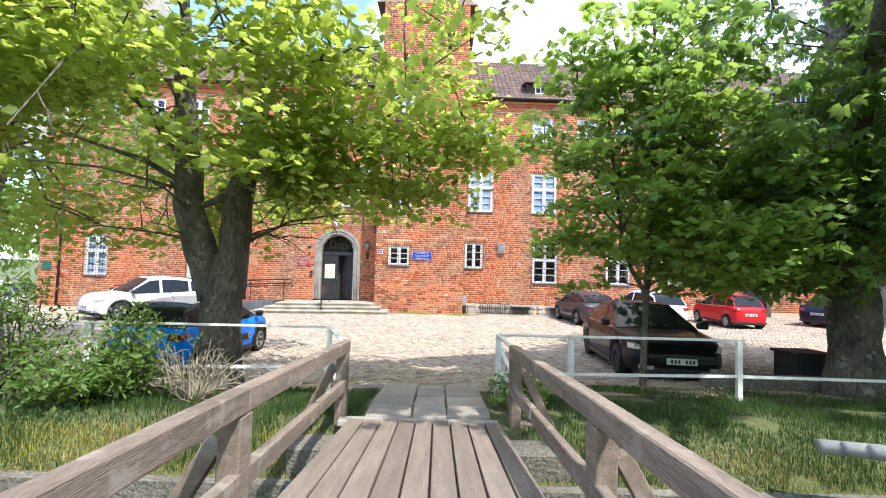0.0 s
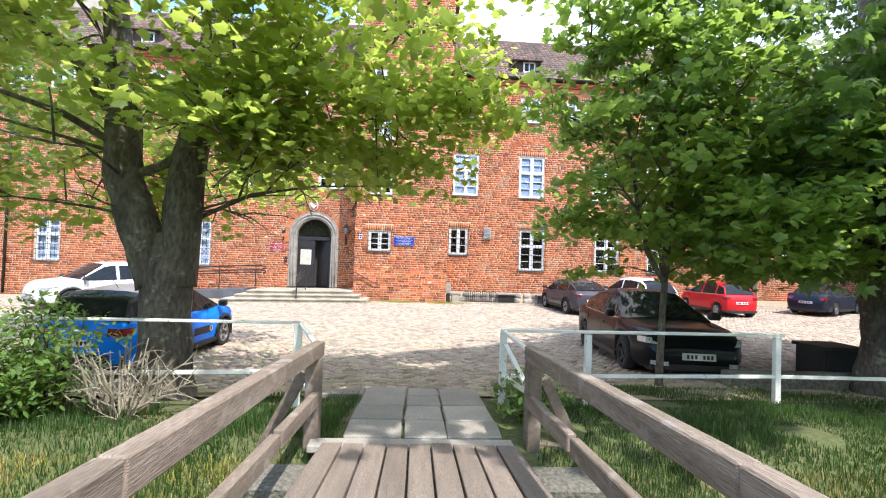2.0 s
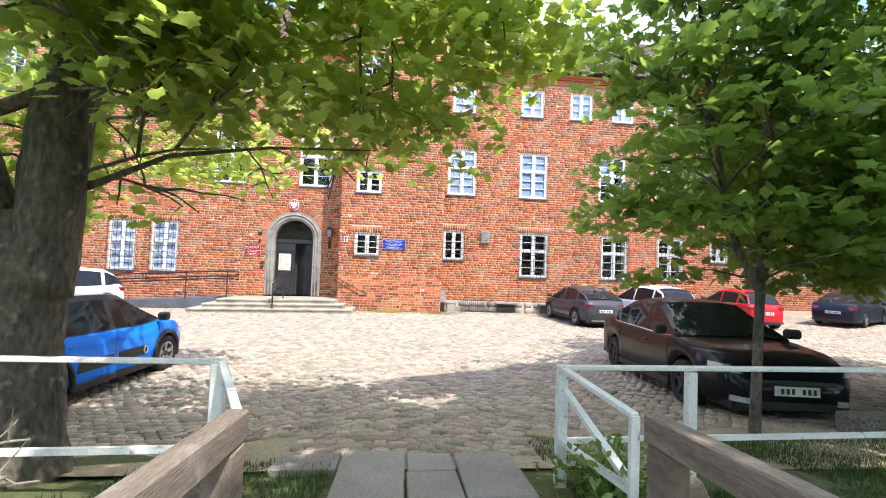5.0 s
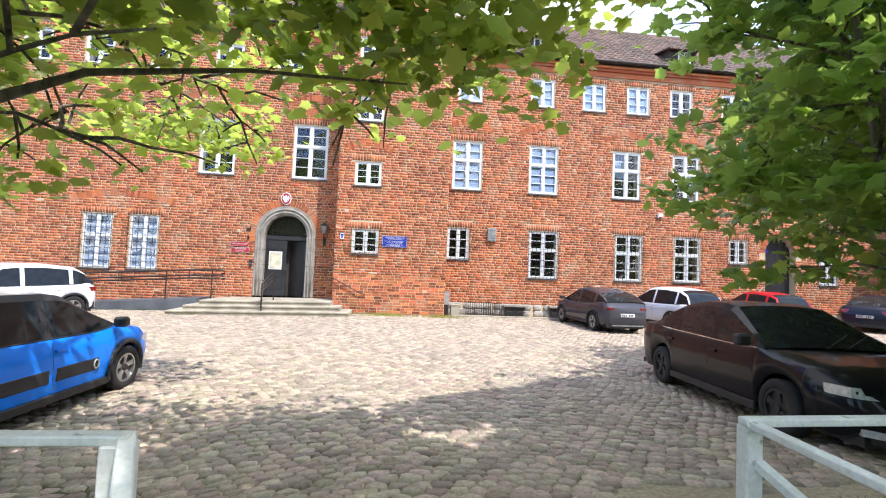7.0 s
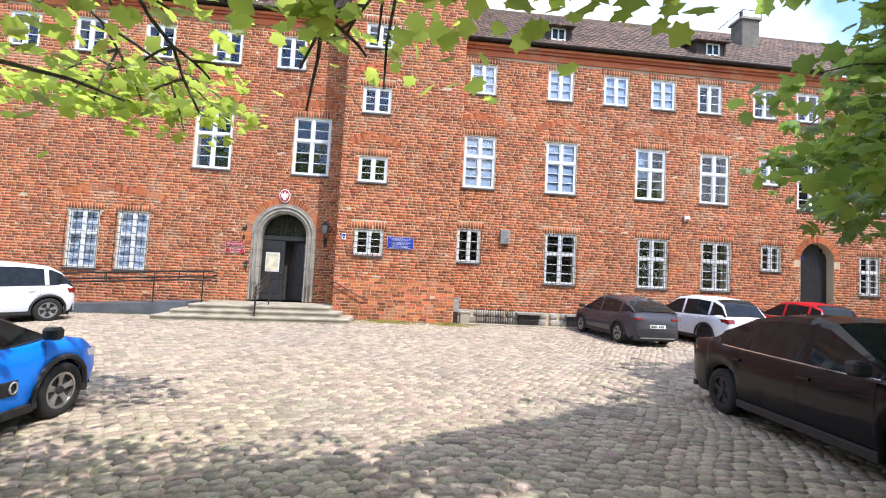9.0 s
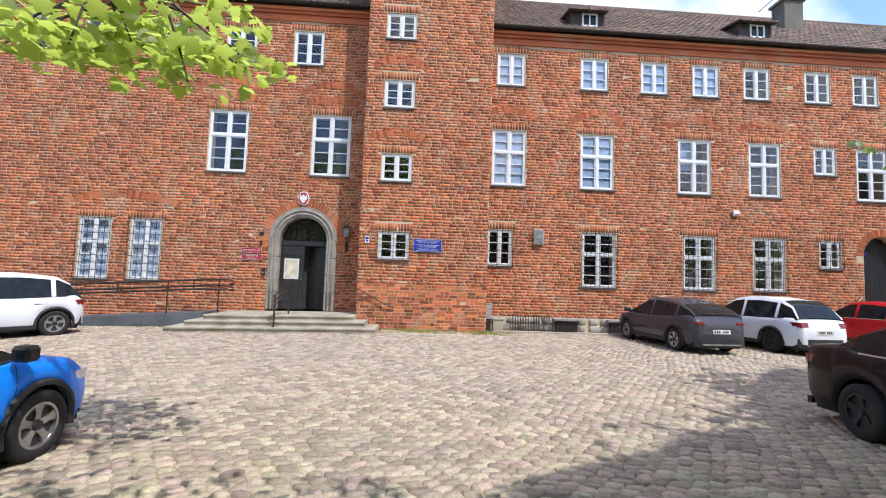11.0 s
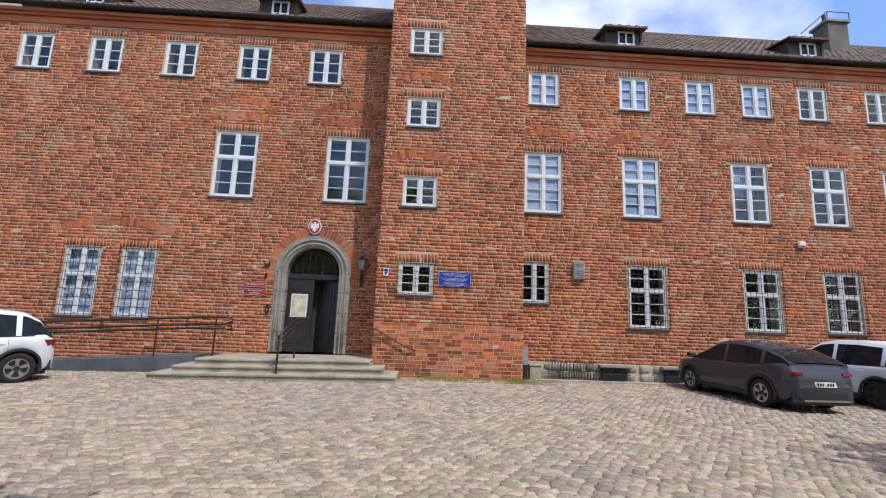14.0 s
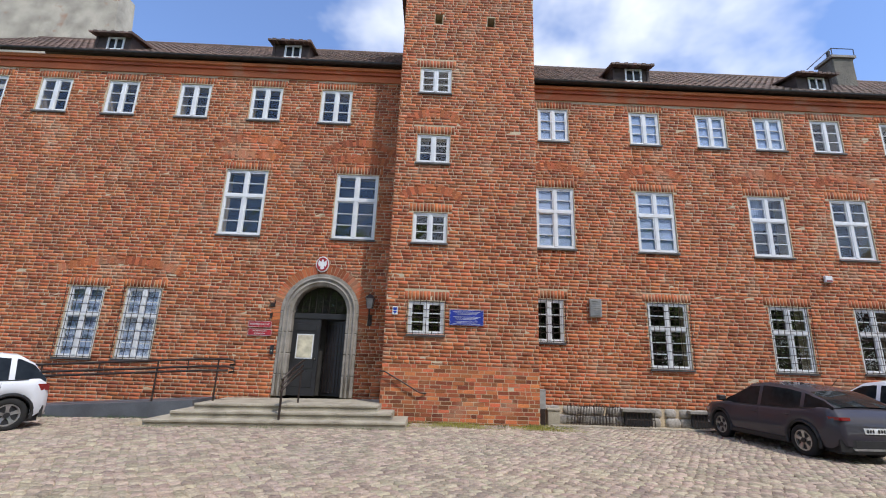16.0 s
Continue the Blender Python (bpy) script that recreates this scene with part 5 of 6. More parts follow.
for a, b, c, d in rows_t[near][:300]:
    o = new("brick", brick_me)
    o.parent = wall_tower
    o.location, o.scale = ((a + b) / 2, YT + 0.006 + rng.normal(0, 0.0015), (c + d) / 2), (b - a - 0.002, 0.022, d - c - 0.002)
left_over = rows_t[near][300:]
if len(left_over):
    brick_mesh(left_over, front(YT), 0.012, wall_tower)
for i in pick:
    c = allv[i].mean(0)
    o = arrays("cobble", allv[i] - c, quads, COBBLE_ONE, yard, smooth=True)
    o.location = c


# ---- cars ----
STYLES = {
    # lower body top line and roof line: (position from rear 0 to front 1, height as share of the car's)
    "hatch": ([(0, 0.46), (0.012, 0.62), (0.05, 0.66), (0.3, 0.645), (0.68, 0.625), (0.74, 0.655), (0.9, 0.585), (0.965, 0.5), (1, 0.36)],
              [(0.035, 0.66), (0.09, 0.88), (0.16, 0.955), (0.35, 1.0), (0.5, 0.99), (0.56, 0.965), (0.76, 0.655)]),
    "suv": ([(0, 0.44), (0.012, 0.60), (0.05, 0.655), (0.3, 0.625), (0.68, 0.605), (0.73, 0.635), (0.92, 0.585), (0.975, 0.5), (1, 0.36)],
            [(0.03, 0.655), (0.085, 0.86), (0.15, 0.955), (0.32, 1.0), (0.48, 0.995), (0.55, 0.965), (0.74, 0.635)]),
    "coupe": ([(0, 0.40), (0.012, 0.60), (0.03, 0.69), (0.08, 0.70), (0.3, 0.64), (0.68, 0.62), (0.73, 0.64), (0.92, 0.575), (0.975, 0.49), (1, 0.36)],
              [(0.03, 0.71), (0.085, 0.80), (0.17, 0.90), (0.30, 0.97), (0.45, 1.0), (0.57, 0.965), (0.78, 0.63)]),
    "sedan": ([(0, 0.44), (0.012, 0.62), (0.03, 0.685), (0.15, 0.70), (0.22, 0.665), (0.64, 0.63), (0.70, 0.645), (0.9, 0.565), (0.97, 0.49), (1, 0.36)],
              [(0.12, 0.69), (0.19, 0.82), (0.29, 0.95), (0.40, 1.0), (0.5, 0.995), (0.56, 0.965), (0.74, 0.645)]),
}


def car(m, label, style, L, W, H, paint_m, wb, fo, wr=0.315, rim=ALLOY, clad=False, plate_rear=True, two_tone=None):
    """A parked car: lofted body with wheel arches, glazed cabin, wheels, lamps, mirrors and plates. It faces +x."""
    ob = empty("car", m)
    tagged(ob, label, "car")
    belt, roof = STYLES[style]
    xf, xr = L / 2 - fo, L / 2 - fo - wb
    sill = 0.24 if style in ("suv", "coupe") else 0.20
    ra = wr + 0.055

    def bz(x):
        z = sill + 0.02
        t = (x + L / 2) / L
        if t < 0.04 or t > 0.96:
            z = sill + 0.10
        for c in (xf, xr):
            if abs(x - c) < ra:
                z = max(z, wr + math.sqrt(ra * ra - (x - c) ** 2))
        return z

    def tz(x):
        return float(np.interp((x + L / 2) / L, [p for p, _ in belt], [q * H for _, q in belt]))

    def hw(x):
        t = (x + L / 2) / L
        return W / 2 * float(np.interp(t, [0, 0.015, 0.08, 0.25, 0.7, 0.88, 0.965, 1], [0.74, 0.86, 0.965, 1, 1, 0.965, 0.84, 0.66]))

    xs = sorted({*np.linspace(-L / 2, L / 2, 33), *[c + ra * math.cos(a) for c in (xf, xr) for a in np.linspace(0, math.pi, 11)], -L / 2 + 0.03, L / 2 - 0.03, L / 2 - 0.1})
    bm = bmesh.new()
    prev = None
    for x in xs:
        b, t, w = bz(x), tz(x), hw(x)
        b = min(b, t - 0.12)
        k = t - b
        prof = [(w * 0.94, b), (w * 0.985, b + 0.18 * k), (w, b + 0.45 * k), (w * 0.985, b + 0.72 * k), (w * 0.955, t - 0.045), (w * 0.90, t - 0.005), (w * 0.6, t + 0.012), (0, t + 0.022)]
        ring = [bm.verts.new((x, y, z)) for y, z in prof] + [bm.verts.new((x, -y, z)) for y, z in prof[-2::-1]]
        if prev:
            for i in range(len(ring) - 1):
                bm.faces.new((prev[i], prev[i + 1], ring[i + 1], ring[i]))
        else:
            bm.faces.new(ring)
        prev = ring
    bm.faces.new(prev[::-1])
    bmesh.ops.recalc_face_normals(bm, faces=bm.faces[:])
    body = part("body", bm, paint_m, ob, smooth=True)
    part("underbody", box((-L / 2 + 0.12, -W / 2 + 0.22, 0.17), (L / 2 - 0.12, W / 2 - 0.22, 0.46)), BLACKPLASTIC, ob)
    # cabin
    rx = [p * L - L / 2 for p, _ in roof]
    rzv = [q * H for _, q in roof]
    gx = sorted({*rx, *np.linspace(rx[0], rx[-1], 15)})
    zbelt = tz(0)
    wb_, wt_ = W / 2 * 0.905, W / 2 * 0.68
    flat0, flat1 = rx[2], rx[-2]
    pillars = [(rx[2] + 0.06, rx[2] + 0.16), ((rx[2] + rx[-1]) / 2 - 0.02, (rx[2] + rx[-1]) / 2 + 0.08)]
    gx = sorted({*gx, *[v for p in pillars for v in p], flat0, flat1})
    shell, posts, screens = bmesh.new(), bmesh.new(), {k: bmesh.new() for k in ("windscreen", "rear_window", "side_window", "side_window_r", "rear_side", "rear_side_r")}

    def sec(x):
        zr, zb = float(np.interp(x, rx, rzv)), tz(x) - 0.03
        f = np.clip((zr - zb) / (H - zbelt), 0, 1)
        ys = wb_ - (wb_ - wt_) * f
        pull = 1.0 if x > rx[0] + 0.3 else 0.93
        return [(wb_ * pull, zb), (wb_ * pull - (wb_ - ys) * 0.84, zb + (zr - zb) * 0.84), ((ys - 0.05) * pull, zr - 0.015), (ys * 0.55, zr + 0.012), (0, zr + 0.02)]

    for a, b in zip(gx, gx[1:]):
        A, B = sec(a), sec(b)
        mid = (a + b) / 2
        pil = any(p <= mid <= q for p, q in pillars)
        for s in (1, -1):
            def face(t, i):
                vs = [t.verts.new(v) for v in ((a, s * A[i][0], A[i][1]), (b, s * B[i][0], B[i][1]), (b, s * B[i + 1][0], B[i + 1][1]), (a, s * A[i + 1][0], A[i + 1][1]))]
                t.faces.new(vs if s < 0 else vs[::-1])
            if pil:
                face(posts, 0)
            else:
                key = ("side_window" if mid > pillars[1][0] else "rear_side") + ("" if s > 0 else "_r")
                face(screens[key], 0)
            face(posts, 1)
            for i in (2, 3):
                face(screens["windscreen"] if mid > flat1 else screens["rear_window"] if mid < flat0 else shell, i)
    bmesh.ops.remove_doubles(shell, verts=shell.verts[:], dist=0.0005)
    bmesh.ops.remove_doubles(posts, verts=posts.verts[:], dist=0.0005)
    part("roof", shell, two_tone or paint_m, ob, smooth=True)
    part("pillar", posts, BLACKPLASTIC if two_tone else paint_m, ob, smooth=True)
    for k, t in screens.items():
        bmesh.ops.remove_doubles(t, verts=t.verts[:], dist=0.0005)
        if len(t.faces):
            part(k.replace("_r", "") if k.endswith("_r") else k, t, CARGLASS, ob, "dark tinted glass", smooth=True)
        else:
            t.free()
    # seams, handles, sills
    for s in (-1, 1):
        for xx in (pillars[1][0] + 0.03, rx[-1] - 0.12, xr + ra * 0.55):
            seam = bmesh.new()
            zz = np.linspace(bz(xx) + 0.08, tz(xx) - 0.05, 5)
            bb, tt, ww = bz(xx), tz(xx), hw(xx)
            pts = []
            for z in zz:
                f = (z - bb) / (tt - bb)
                pts.append((xx, s * (ww * float(np.interp(f, [0, 0.18, 0.45, 0.72, 0.93, 1], [0.94, 0.985, 1, 0.985, 0.955, 0.9])) + 0.0005), z))
            add_tube(seam, pts, 0.0035, 4)
            part("door_seam", seam, BLACKPLASTIC, body)
        for xx in (pillars[1][0] + 0.02 + 0.13, xr + ra * 0.55 + 0.16):
            part("door_handle", box((xx - 0.09, s * W / 2 * 0.985 - 0.018, tz(xx) - 0.17), (xx + 0.09, s * W / 2 * 0.985 + 0.022, tz(xx) - 0.135)), paint_m, body, bevel=0.006)
        xm = rx[-1] - 0.16
        mir = part("mirror", box((xm - 0.07, s * (W / 2 - 0.03) - 0.02, tz(xm) + 0.0), (xm + 0.08, s * (W / 2 - 0.03) + s * 0.19, tz(xm) + 0.14)), BLACKPLASTIC, ob, bevel=0.03)
        part("sill_trim", beam((xr + ra, s * (W / 2 - 0.045), sill + 0.035), (xf - ra, s * (W / 2 - 0.045), sill + 0.035), 0.09, 0.10), BLACKPLASTIC, ob, bevel=0.01)
        part("window_trim", tube([(x, s * (W / 2 * 0.915), tz(x) - 0.01) for x in np.linspace(rx[1] + 0.1, rx[-1] - 0.1, 8)], 0.009, 5), CHROME if not clad else BLACKPLASTIC, ob)
        if clad:
            for c in (xf, xr):
                arch = bmesh.new()
                add_tube(arch, [(c + (ra + 0.02) * math.cos(t), s * (hw(c + ra * math.cos(t)) - 0.012), wr + (ra + 0.02) * math.sin(t)) for t in np.linspace(-0.25, math.pi + 0.25, 15)], 0.035, 6)
                part("arch_trim", arch, BLACKPLASTIC, ob)
    # wheels
    for c in (xf, xr):
        for s in (-1, 1):
            y = s * (W / 2 - 0.115)
            wh = empty("wheel", pose(c, y, wr))
            wh.parent = ob
            t = bmesh.new()
            n = 30
            prof = [(wr * 0.64, -0.09), (wr * 0.72, -0.105), (wr * 0.93, -0.10), (wr, -0.075), (wr, 0.075), (wr * 0.93, 0.10), (wr * 0.72, 0.105), (wr * 0.64, 0.09)]
            loops = [[t.verts.new((r * math.cos(2 * math.pi * k / n), yy, r * math.sin(2 * math.pi * k / n))) for k in range(n)] for r, yy in prof]
            for i in range(len(loops)):
                p, q = loops[i], loops[(i + 1) % len(loops)]
                for k in range(n):
                    t.faces.new((p[k], p[(k + 1) % n], q[(k + 1) % n], q[k]))
            bmesh.ops.recalc_face_normals(t, faces=t.faces[:])
            part("tyre", t, RUBBER, wh, smooth=True)
            t = bmesh.new()
            lathe_disc(t, (0, 0, 0), wr * 0.58, wr * 0.655, -0.095 if s < 0 else 0.05, -0.05 if s < 0 else 0.095)
            part("rim", t, rim, wh)
            t = bmesh.new()
            bmesh.ops.create_cone(t, cap_ends=True, segments=24, radius1=wr * 0.60, radius2=wr * 0.60, depth=0.02, matrix=Matrix.Translation((0, s * 0.045, 0)) @ pose(0, 0, 0, 90, 0, 0))
            part("brake_disc", t, BLACKPLASTIC, wh)
            for k in range(5):
                a = 2 * math.pi * k / 5 + 0.3
                u, v = Vector((math.cos(a), 0, math.sin(a))), Vector((-math.sin(a), 0, math.cos(a)))
                t = bmesh.new()
                pts = []
                for r, hw2, dy in ((wr * 0.08, 0.034, 0.066), (wr * 0.36, 0.028, 0.078), (wr * 0.61, 0.052, 0.086)):
                    for sg in (-1, 1):
                        for dd in (0, -0.025):
                            pts.append(t.verts.new(u * r + v * hw2 * sg + Vector((0, s * (dy + dd), 0))))
                for i in (0, 4):
                    for q in ((0, 2, 6, 4), (1, 5, 7, 3), (0, 4, 5, 1), (2, 3, 7, 6)):
                        t.faces.new([pts[i + j] for j in q])
                bmesh.ops.recalc_face_normals(t, faces=t.faces[:])
                part("spoke", t, rim, wh)
            t = bmesh.new()
            bmesh.ops.create_cone(t, cap_ends=True, segments=16, radius1=wr * 0.16, radius2=wr * 0.13, depth=0.03, matrix=Matrix.Translation((0, s * 0.08, 0)) @ pose(0, 0, 0, 90, 0, 0))
            part("hub_cap", t, BLACKPLASTIC if clad else rim, wh)
    # lamps, grille, bumpers, plates: wrapped on to the ends
    def strip(name, x_end, y0, y1, z0, z1, material, off=0.012, label_=""):
        t = bmesh.new()
        front_end = x_end > 0
        n = 7
        ys = np.linspace(y0, y1, n)
        rows_ = []
        for z in (z0, z1):
            r = []
            for y in ys:
                x = x_end
                step = -0.01 if front_end else 0.01
                for _ in range(90):
                    bb, tt, ww = min(bz(x), tz(x) - 0.12), tz(x), hw(x)
                    if abs(y) < ww * 0.985 and bb - 0.15 < z < tt - 0.01:
                        break
                    x += step
                r.append((x + (off if front_end else -off), y, z))
            rows_.append(r)
        lo, hi = [[t.verts.new(p) for p in r] for r in rows_]
        inn = [[t.verts.new((p[0] + (-0.05 if front_end else 0.05), p[1] * 0.98, p[2])) for p in r] for r in rows_]
        for i in range(n - 1):
            for q in ((lo[i], lo[i + 1], hi[i + 1], hi[i]), (hi[i], hi[i + 1], inn[1][i + 1], inn[1][i]), (inn[0][i], inn[0][i + 1], lo[i + 1], lo[i])):
                t.faces.new(q)
        for i in (0, n - 1):
            t.faces.new((lo[i], hi[i], inn[1][i], inn[0][i]))
        bmesh.ops.recalc_face_normals(t, faces=t.faces[:])
        return part(name, t, material, ob, label_)

    F_, R_ = L / 2, -L / 2
    w = W / 2
    for s in (-1, 1):
        a, b = sorted((s * w * 0.48, s * w * 0.90))
        strip("headlight", F_, a, b, H * 0.42, H * 0.485, CLEARLENS, label_="clear headlight")
        strip("fog_light", F_, *sorted((s * w * 0.52, s * w * 0.78)), H * 0.19, H * 0.235, CLEARLENS)
        a, b = sorted((s * w * 0.56, s * w * 0.97))
        strip("tail_light", R_, a, b, H * (0.545 if style == "coupe" else 0.50), H * {"sedan": 0.60}.get(style, 0.585), REDLENS, label_="red tail light")
    strip("grille", F_, -w * 0.42, w * 0.42, H * 0.36, H * 0.44, BLACKPLASTIC)
    strip("front_bumper", F_, -w * 0.72, w * 0.72, H * 0.15, H * 0.21, BLACKPLASTIC, 0.008)
    strip("rear_bumper", R_, -w * 0.86, w * 0.86, H * 0.15, H * (0.30 if clad else 0.21), BLACKPLASTIC, 0.02)
    if clad:
        strip("skid_plate", R_, -w * 0.66, w * 0.66, H * 0.175, H * 0.20, ALLOY, 0.035)
    for x_end, zz in ((F_, H * 0.30), (R_, H * 0.42)):
        p = strip("number_plate", x_end, -0.26, 0.26, zz - 0.055, zz + 0.055, PLATEWHITE, 0.018)
        e = max((v.co.x for v in p.data.vertices), key=lambda q: q * (1 if x_end > 0 else -1))
        for k in range(7):
            if k == 3:
                continue
            y = -0.19 + k * 0.062
            xx = e + (0.003 if x_end > 0 else -0.003)
            part("plate_mark", box((min(xx, xx - 0.004 if x_end > 0 else xx + 0.004), y, zz - 0.032), (max(xx, xx - 0.004 if x_end > 0 else xx + 0.004), y + 0.036, zz + 0.032)), BLACKPLASTIC, p)
    for s in (-1, 1):
        part("wiper", tube([(rx[-1] + 0.02, s * 0.12, tz(rx[-1]) + 0.03), (rx[-1] - 0.18, s * 0.12 + 0.42, tz(rx[-1]) + 0.19)], 0.007, 4), BLACKPLASTIC, ob)
    part("aerial", tube([(rx[3] - 0.5, 0, H - 0.02), (rx[3] - 0.68, 0, H + 0.16)], 0.006, 5), BLACKPLASTIC, ob)
    return ob


def park(x, y, heading, pitch=0.0, size=1.0):
    """A pose on the yard: heading in degrees from +x, pitch nose up."""
    return pose(x, y, gz(x, y) + 0.008, 0, -pitch, heading) @ Matrix.Diagonal((size, size, size, 1))


blue = car(park(-2.60, -10.92, 87, 0, 0.88), "bright blue hatchback with a white roof and black door bumps", "hatch", 4.0, 1.76, 1.49, P_BLUE, 2.54, 0.80, 0.318, clad=True, two_tone=P_WHITE)
for s, xa in ((-1, -0.55), (-1, 0.25), (1, -0.55), (1, 0.25)):
    part("side_bump", box((xa - 0.36, s * 0.865 - 0.02, 0.42), (xa + 0.36, s * 0.865 + 0.022, 0.60)), BLACKPLASTIC, blue, "black padded side bump", bevel=0.02)
    ring = bmesh.new()
    add_tube(ring, [(0.53 + 0.045 * math.cos(a), s * 0.897, 0.51 + 0.06 * math.sin(a)) for a in np.linspace(0, 2 * math.pi, 13)], 0.010, 5)
    part("bump_ring", ring, PLATEWHITE, blue, "white ring")
car(park(6.74, -10.55, 263, 2.2, 0.95), "glossy black brown saloon under the trees", "sedan", 4.73, 1.82, 1.45, P_BLACK, 2.754, 0.95, 0.31, rim=BLACKPLASTIC)
car(park(8.42, -1.63, 94, 0, 0.87), "dark brown grey sloping crossover parked nose to the wall", "coupe", 4.27, 1.76, 1.51, P_GREY, 2.55, 0.88, 0.325, clad=True)
car(park(11.13, -1.42, 95, 0, 0.86), "white crossover parked nose to the wall", "suv", 4.48, 1.86, 1.64, P_WHITE, 2.67, 0.91, 0.34, rim=BLACKPLASTIC, clad=True)
car(park(14.55, -1.5, 88, 0, 0.88), "small red hatchback near the gate", "hatch", 3.62, 1.66, 1.50, P_RED, 2.37, 0.70, 0.285)
car(park(19.4, -1.4, 29, 0, 0.86), "dark navy saloon at the yard's end", "sedan", 4.5, 1.74, 1.43, P_NAVY, 2.70, 0.80, 0.31)
car(park(-8.99, -2.99, 237, 0, 0.92), "white crossover by the access ramp", "suv", 4.25, 1.85, 1.65, P_WHITE, 2.67, 0.88, 0.34, clad=True)
car(park(-12.9, -5.2, 120, 0, 0.95), "silver white hatchback beyond the shrubs", "hatch", 4.0, 1.72, 1.46, P_WHITE, 2.51, 0.82, 0.31)
car(park(-15.3, -7.5, 160), "dark grey estate at the west edge of the yard", "hatch", 4.3, 1.76, 1.46, P_GREY, 2.6, 0.85, 0.31)


# ---- trees and plants ----
MAPLE = np.array([(0, -0.5), (0.16, -0.30), (0.42, -0.32), (0.40, -0.08), (0.56, 0.18), (0.34, 0.20), (0.24, 0.36), (0, 0.62), (-0.24, 0.36), (-0.34, 0.20), (-0.56, 0.18), (-0.40, -0.08), (-0.42, -0.32), (-0.16, -0.32)])


def leaf_fan():
    """A maple leaf: a lobed fan, folded a little along its middle."""
    v = np.concatenate([[(0, 0, 0.03)], np.c_[MAPLE, -0.12 * np.abs(MAPLE[:, 0]) - 0.10 * MAPLE[:, 1] ** 2]])
    f = [(0, 1 + i, 1 + (i + 1) % len(MAPLE)) for i in range(len(MAPLE))]
    return v, np.array(f)


def palm_leaf():
    """A horse chestnut leaf: seven drooping leaflets."""
    v, f = [], []
    for k in range(7):
        a = math.radians(-125 + k * 250 / 6)
        ln = 0.62 - 0.07 * abs(k - 3)
        d, s = np.array((math.sin(a), math.cos(a))), np.array((math.cos(a), -math.sin(a)))
        b = len(v)
        for t, w, z in ((0.02, 0.01, 0), (0.62, 0.13, -0.06), (0.62, -0.13, -0.06), (1.0, 0.0, -0.26)):
            p = d * ln * t + s * w * (0.8 if k in (0, 6) else 1)
            v.append((*p, z))
        f += [(b, b + 1, b + 2), (b + 1, b + 3, b + 2)]
    return np.array(v), np.array(f)


def oval_leaf():
    v = np.array([(0, -0.5, 0), (0.22, -0.1, -0.04), (0.16, 0.25, -0.05), (0, 0.55, -0.12), (-0.16, 0.25, -0.05), (-0.22, -0.1, -0.04)])
    return v, np.array([(0, 1, 5), (1, 2, 5), (2, 4, 5), (2, 3, 4)])


def blade_leaf():
    v = np.array([(-0.5, 0, 0), (0.5, 0, 0), (0.3, 0.25, 0.55), (0.0, 0.7, 1.0), (-0.3, 0.25, 0.55)])
    return v, np.array([(0, 1, 2), (0, 2, 4), (4, 2, 3)])


def scatter(name, template, pts, size, tilt, material, parent, label, seed, droop=0.5, kind=""):
    """Many leaves as one mesh: turned at random about z, tilted by about tilt radians."""
    r = np.random.default_rng(seed)
    tv, tf = template
    n = len(pts)
    yaw, pit, rol = r.uniform(0, 2 * math.pi, n), r.normal(droop * tilt, tilt, n), r.normal(0, tilt, n)
    s = size * r.uniform(0.65, 1.25, n)
    cy, sy, cp, sp, cr, sr = np.cos(yaw), np.sin(yaw), np.cos(pit), np.sin(pit), np.cos(rol), np.sin(rol)
    v = tv[None] * s[:, None, None]
    x, y, z = v[..., 0], v[..., 1], v[..., 2]
    x, z = x * cr[:, None] + z * sr[:, None], -x * sr[:, None] + z * cr[:, None]
    y, z = y * cp[:, None] + z * sp[:, None], -y * sp[:, None] + z * cp[:, None]
    x, y = x * cy[:, None] - y * sy[:, None], x * sy[:, None] + y * cy[:, None]
    V = np.stack([x, y, z], -1) + np.asarray(pts)[:, None, :]
    F = np.arange(n)[:, None, None] * len(tv) + tf[None]
    return arrays(name, V.reshape(-1, 3), F.reshape(-1, 3), material, parent, label, kind)


def crown_points(seed, centre, radii, clusters, per, accept, spread=(0.5, 0.5, 0.16), shell=0.35):
    """Spray centres in an uneven crown, and leaf places along flat sprays that point outwards and droop."""
    r = np.random.default_rng(seed)
    out = []
    tries = 0
    while len(out) < clusters and tries < clusters * 60:
        tries += 1
        d = r.normal(size=3)
        d /= np.linalg.norm(d)
        q = (shell + (1 - shell) * r.random()) ** 0.6
        wob = 1 + 0.28 * noise.noise(Vector(d * 2.3) + Vector((seed, 0, 0)))
        p = np.array(centre) + d * np.array(radii) * q * wob
        if accept(*p) and noise.noise(Vector((p[0] * 0.8, p[1] * 0.8, p[2] * 1.5 + seed))) > -0.22:
            out.append(p)
    out = np.array(out)
    m = len(out)
    away = np.arctan2(out[:, 1] - centre[1], out[:, 0] - centre[0]) + r.normal(0, 0.5, m)
    u = r.uniform(-1, 1, (m, per))
    along = u * spread[0] * 1.7
    across = r.normal(size=(m, per)) * spread[1] * 0.62 * (1.05 - 0.55 * u)
    dz = r.normal(size=(m, per)) * spread[2] * 0.6 - 0.20 * (along + spread[0]) ** 2 - 0.25 * across ** 2
    ca, sa = np.cos(away)[:, None], np.sin(away)[:, None]
    off = np.stack([along * ca - across * sa, along * sa + across * ca, dz], -1)
    return out, (out[:, None] + off).reshape(-1, 3)


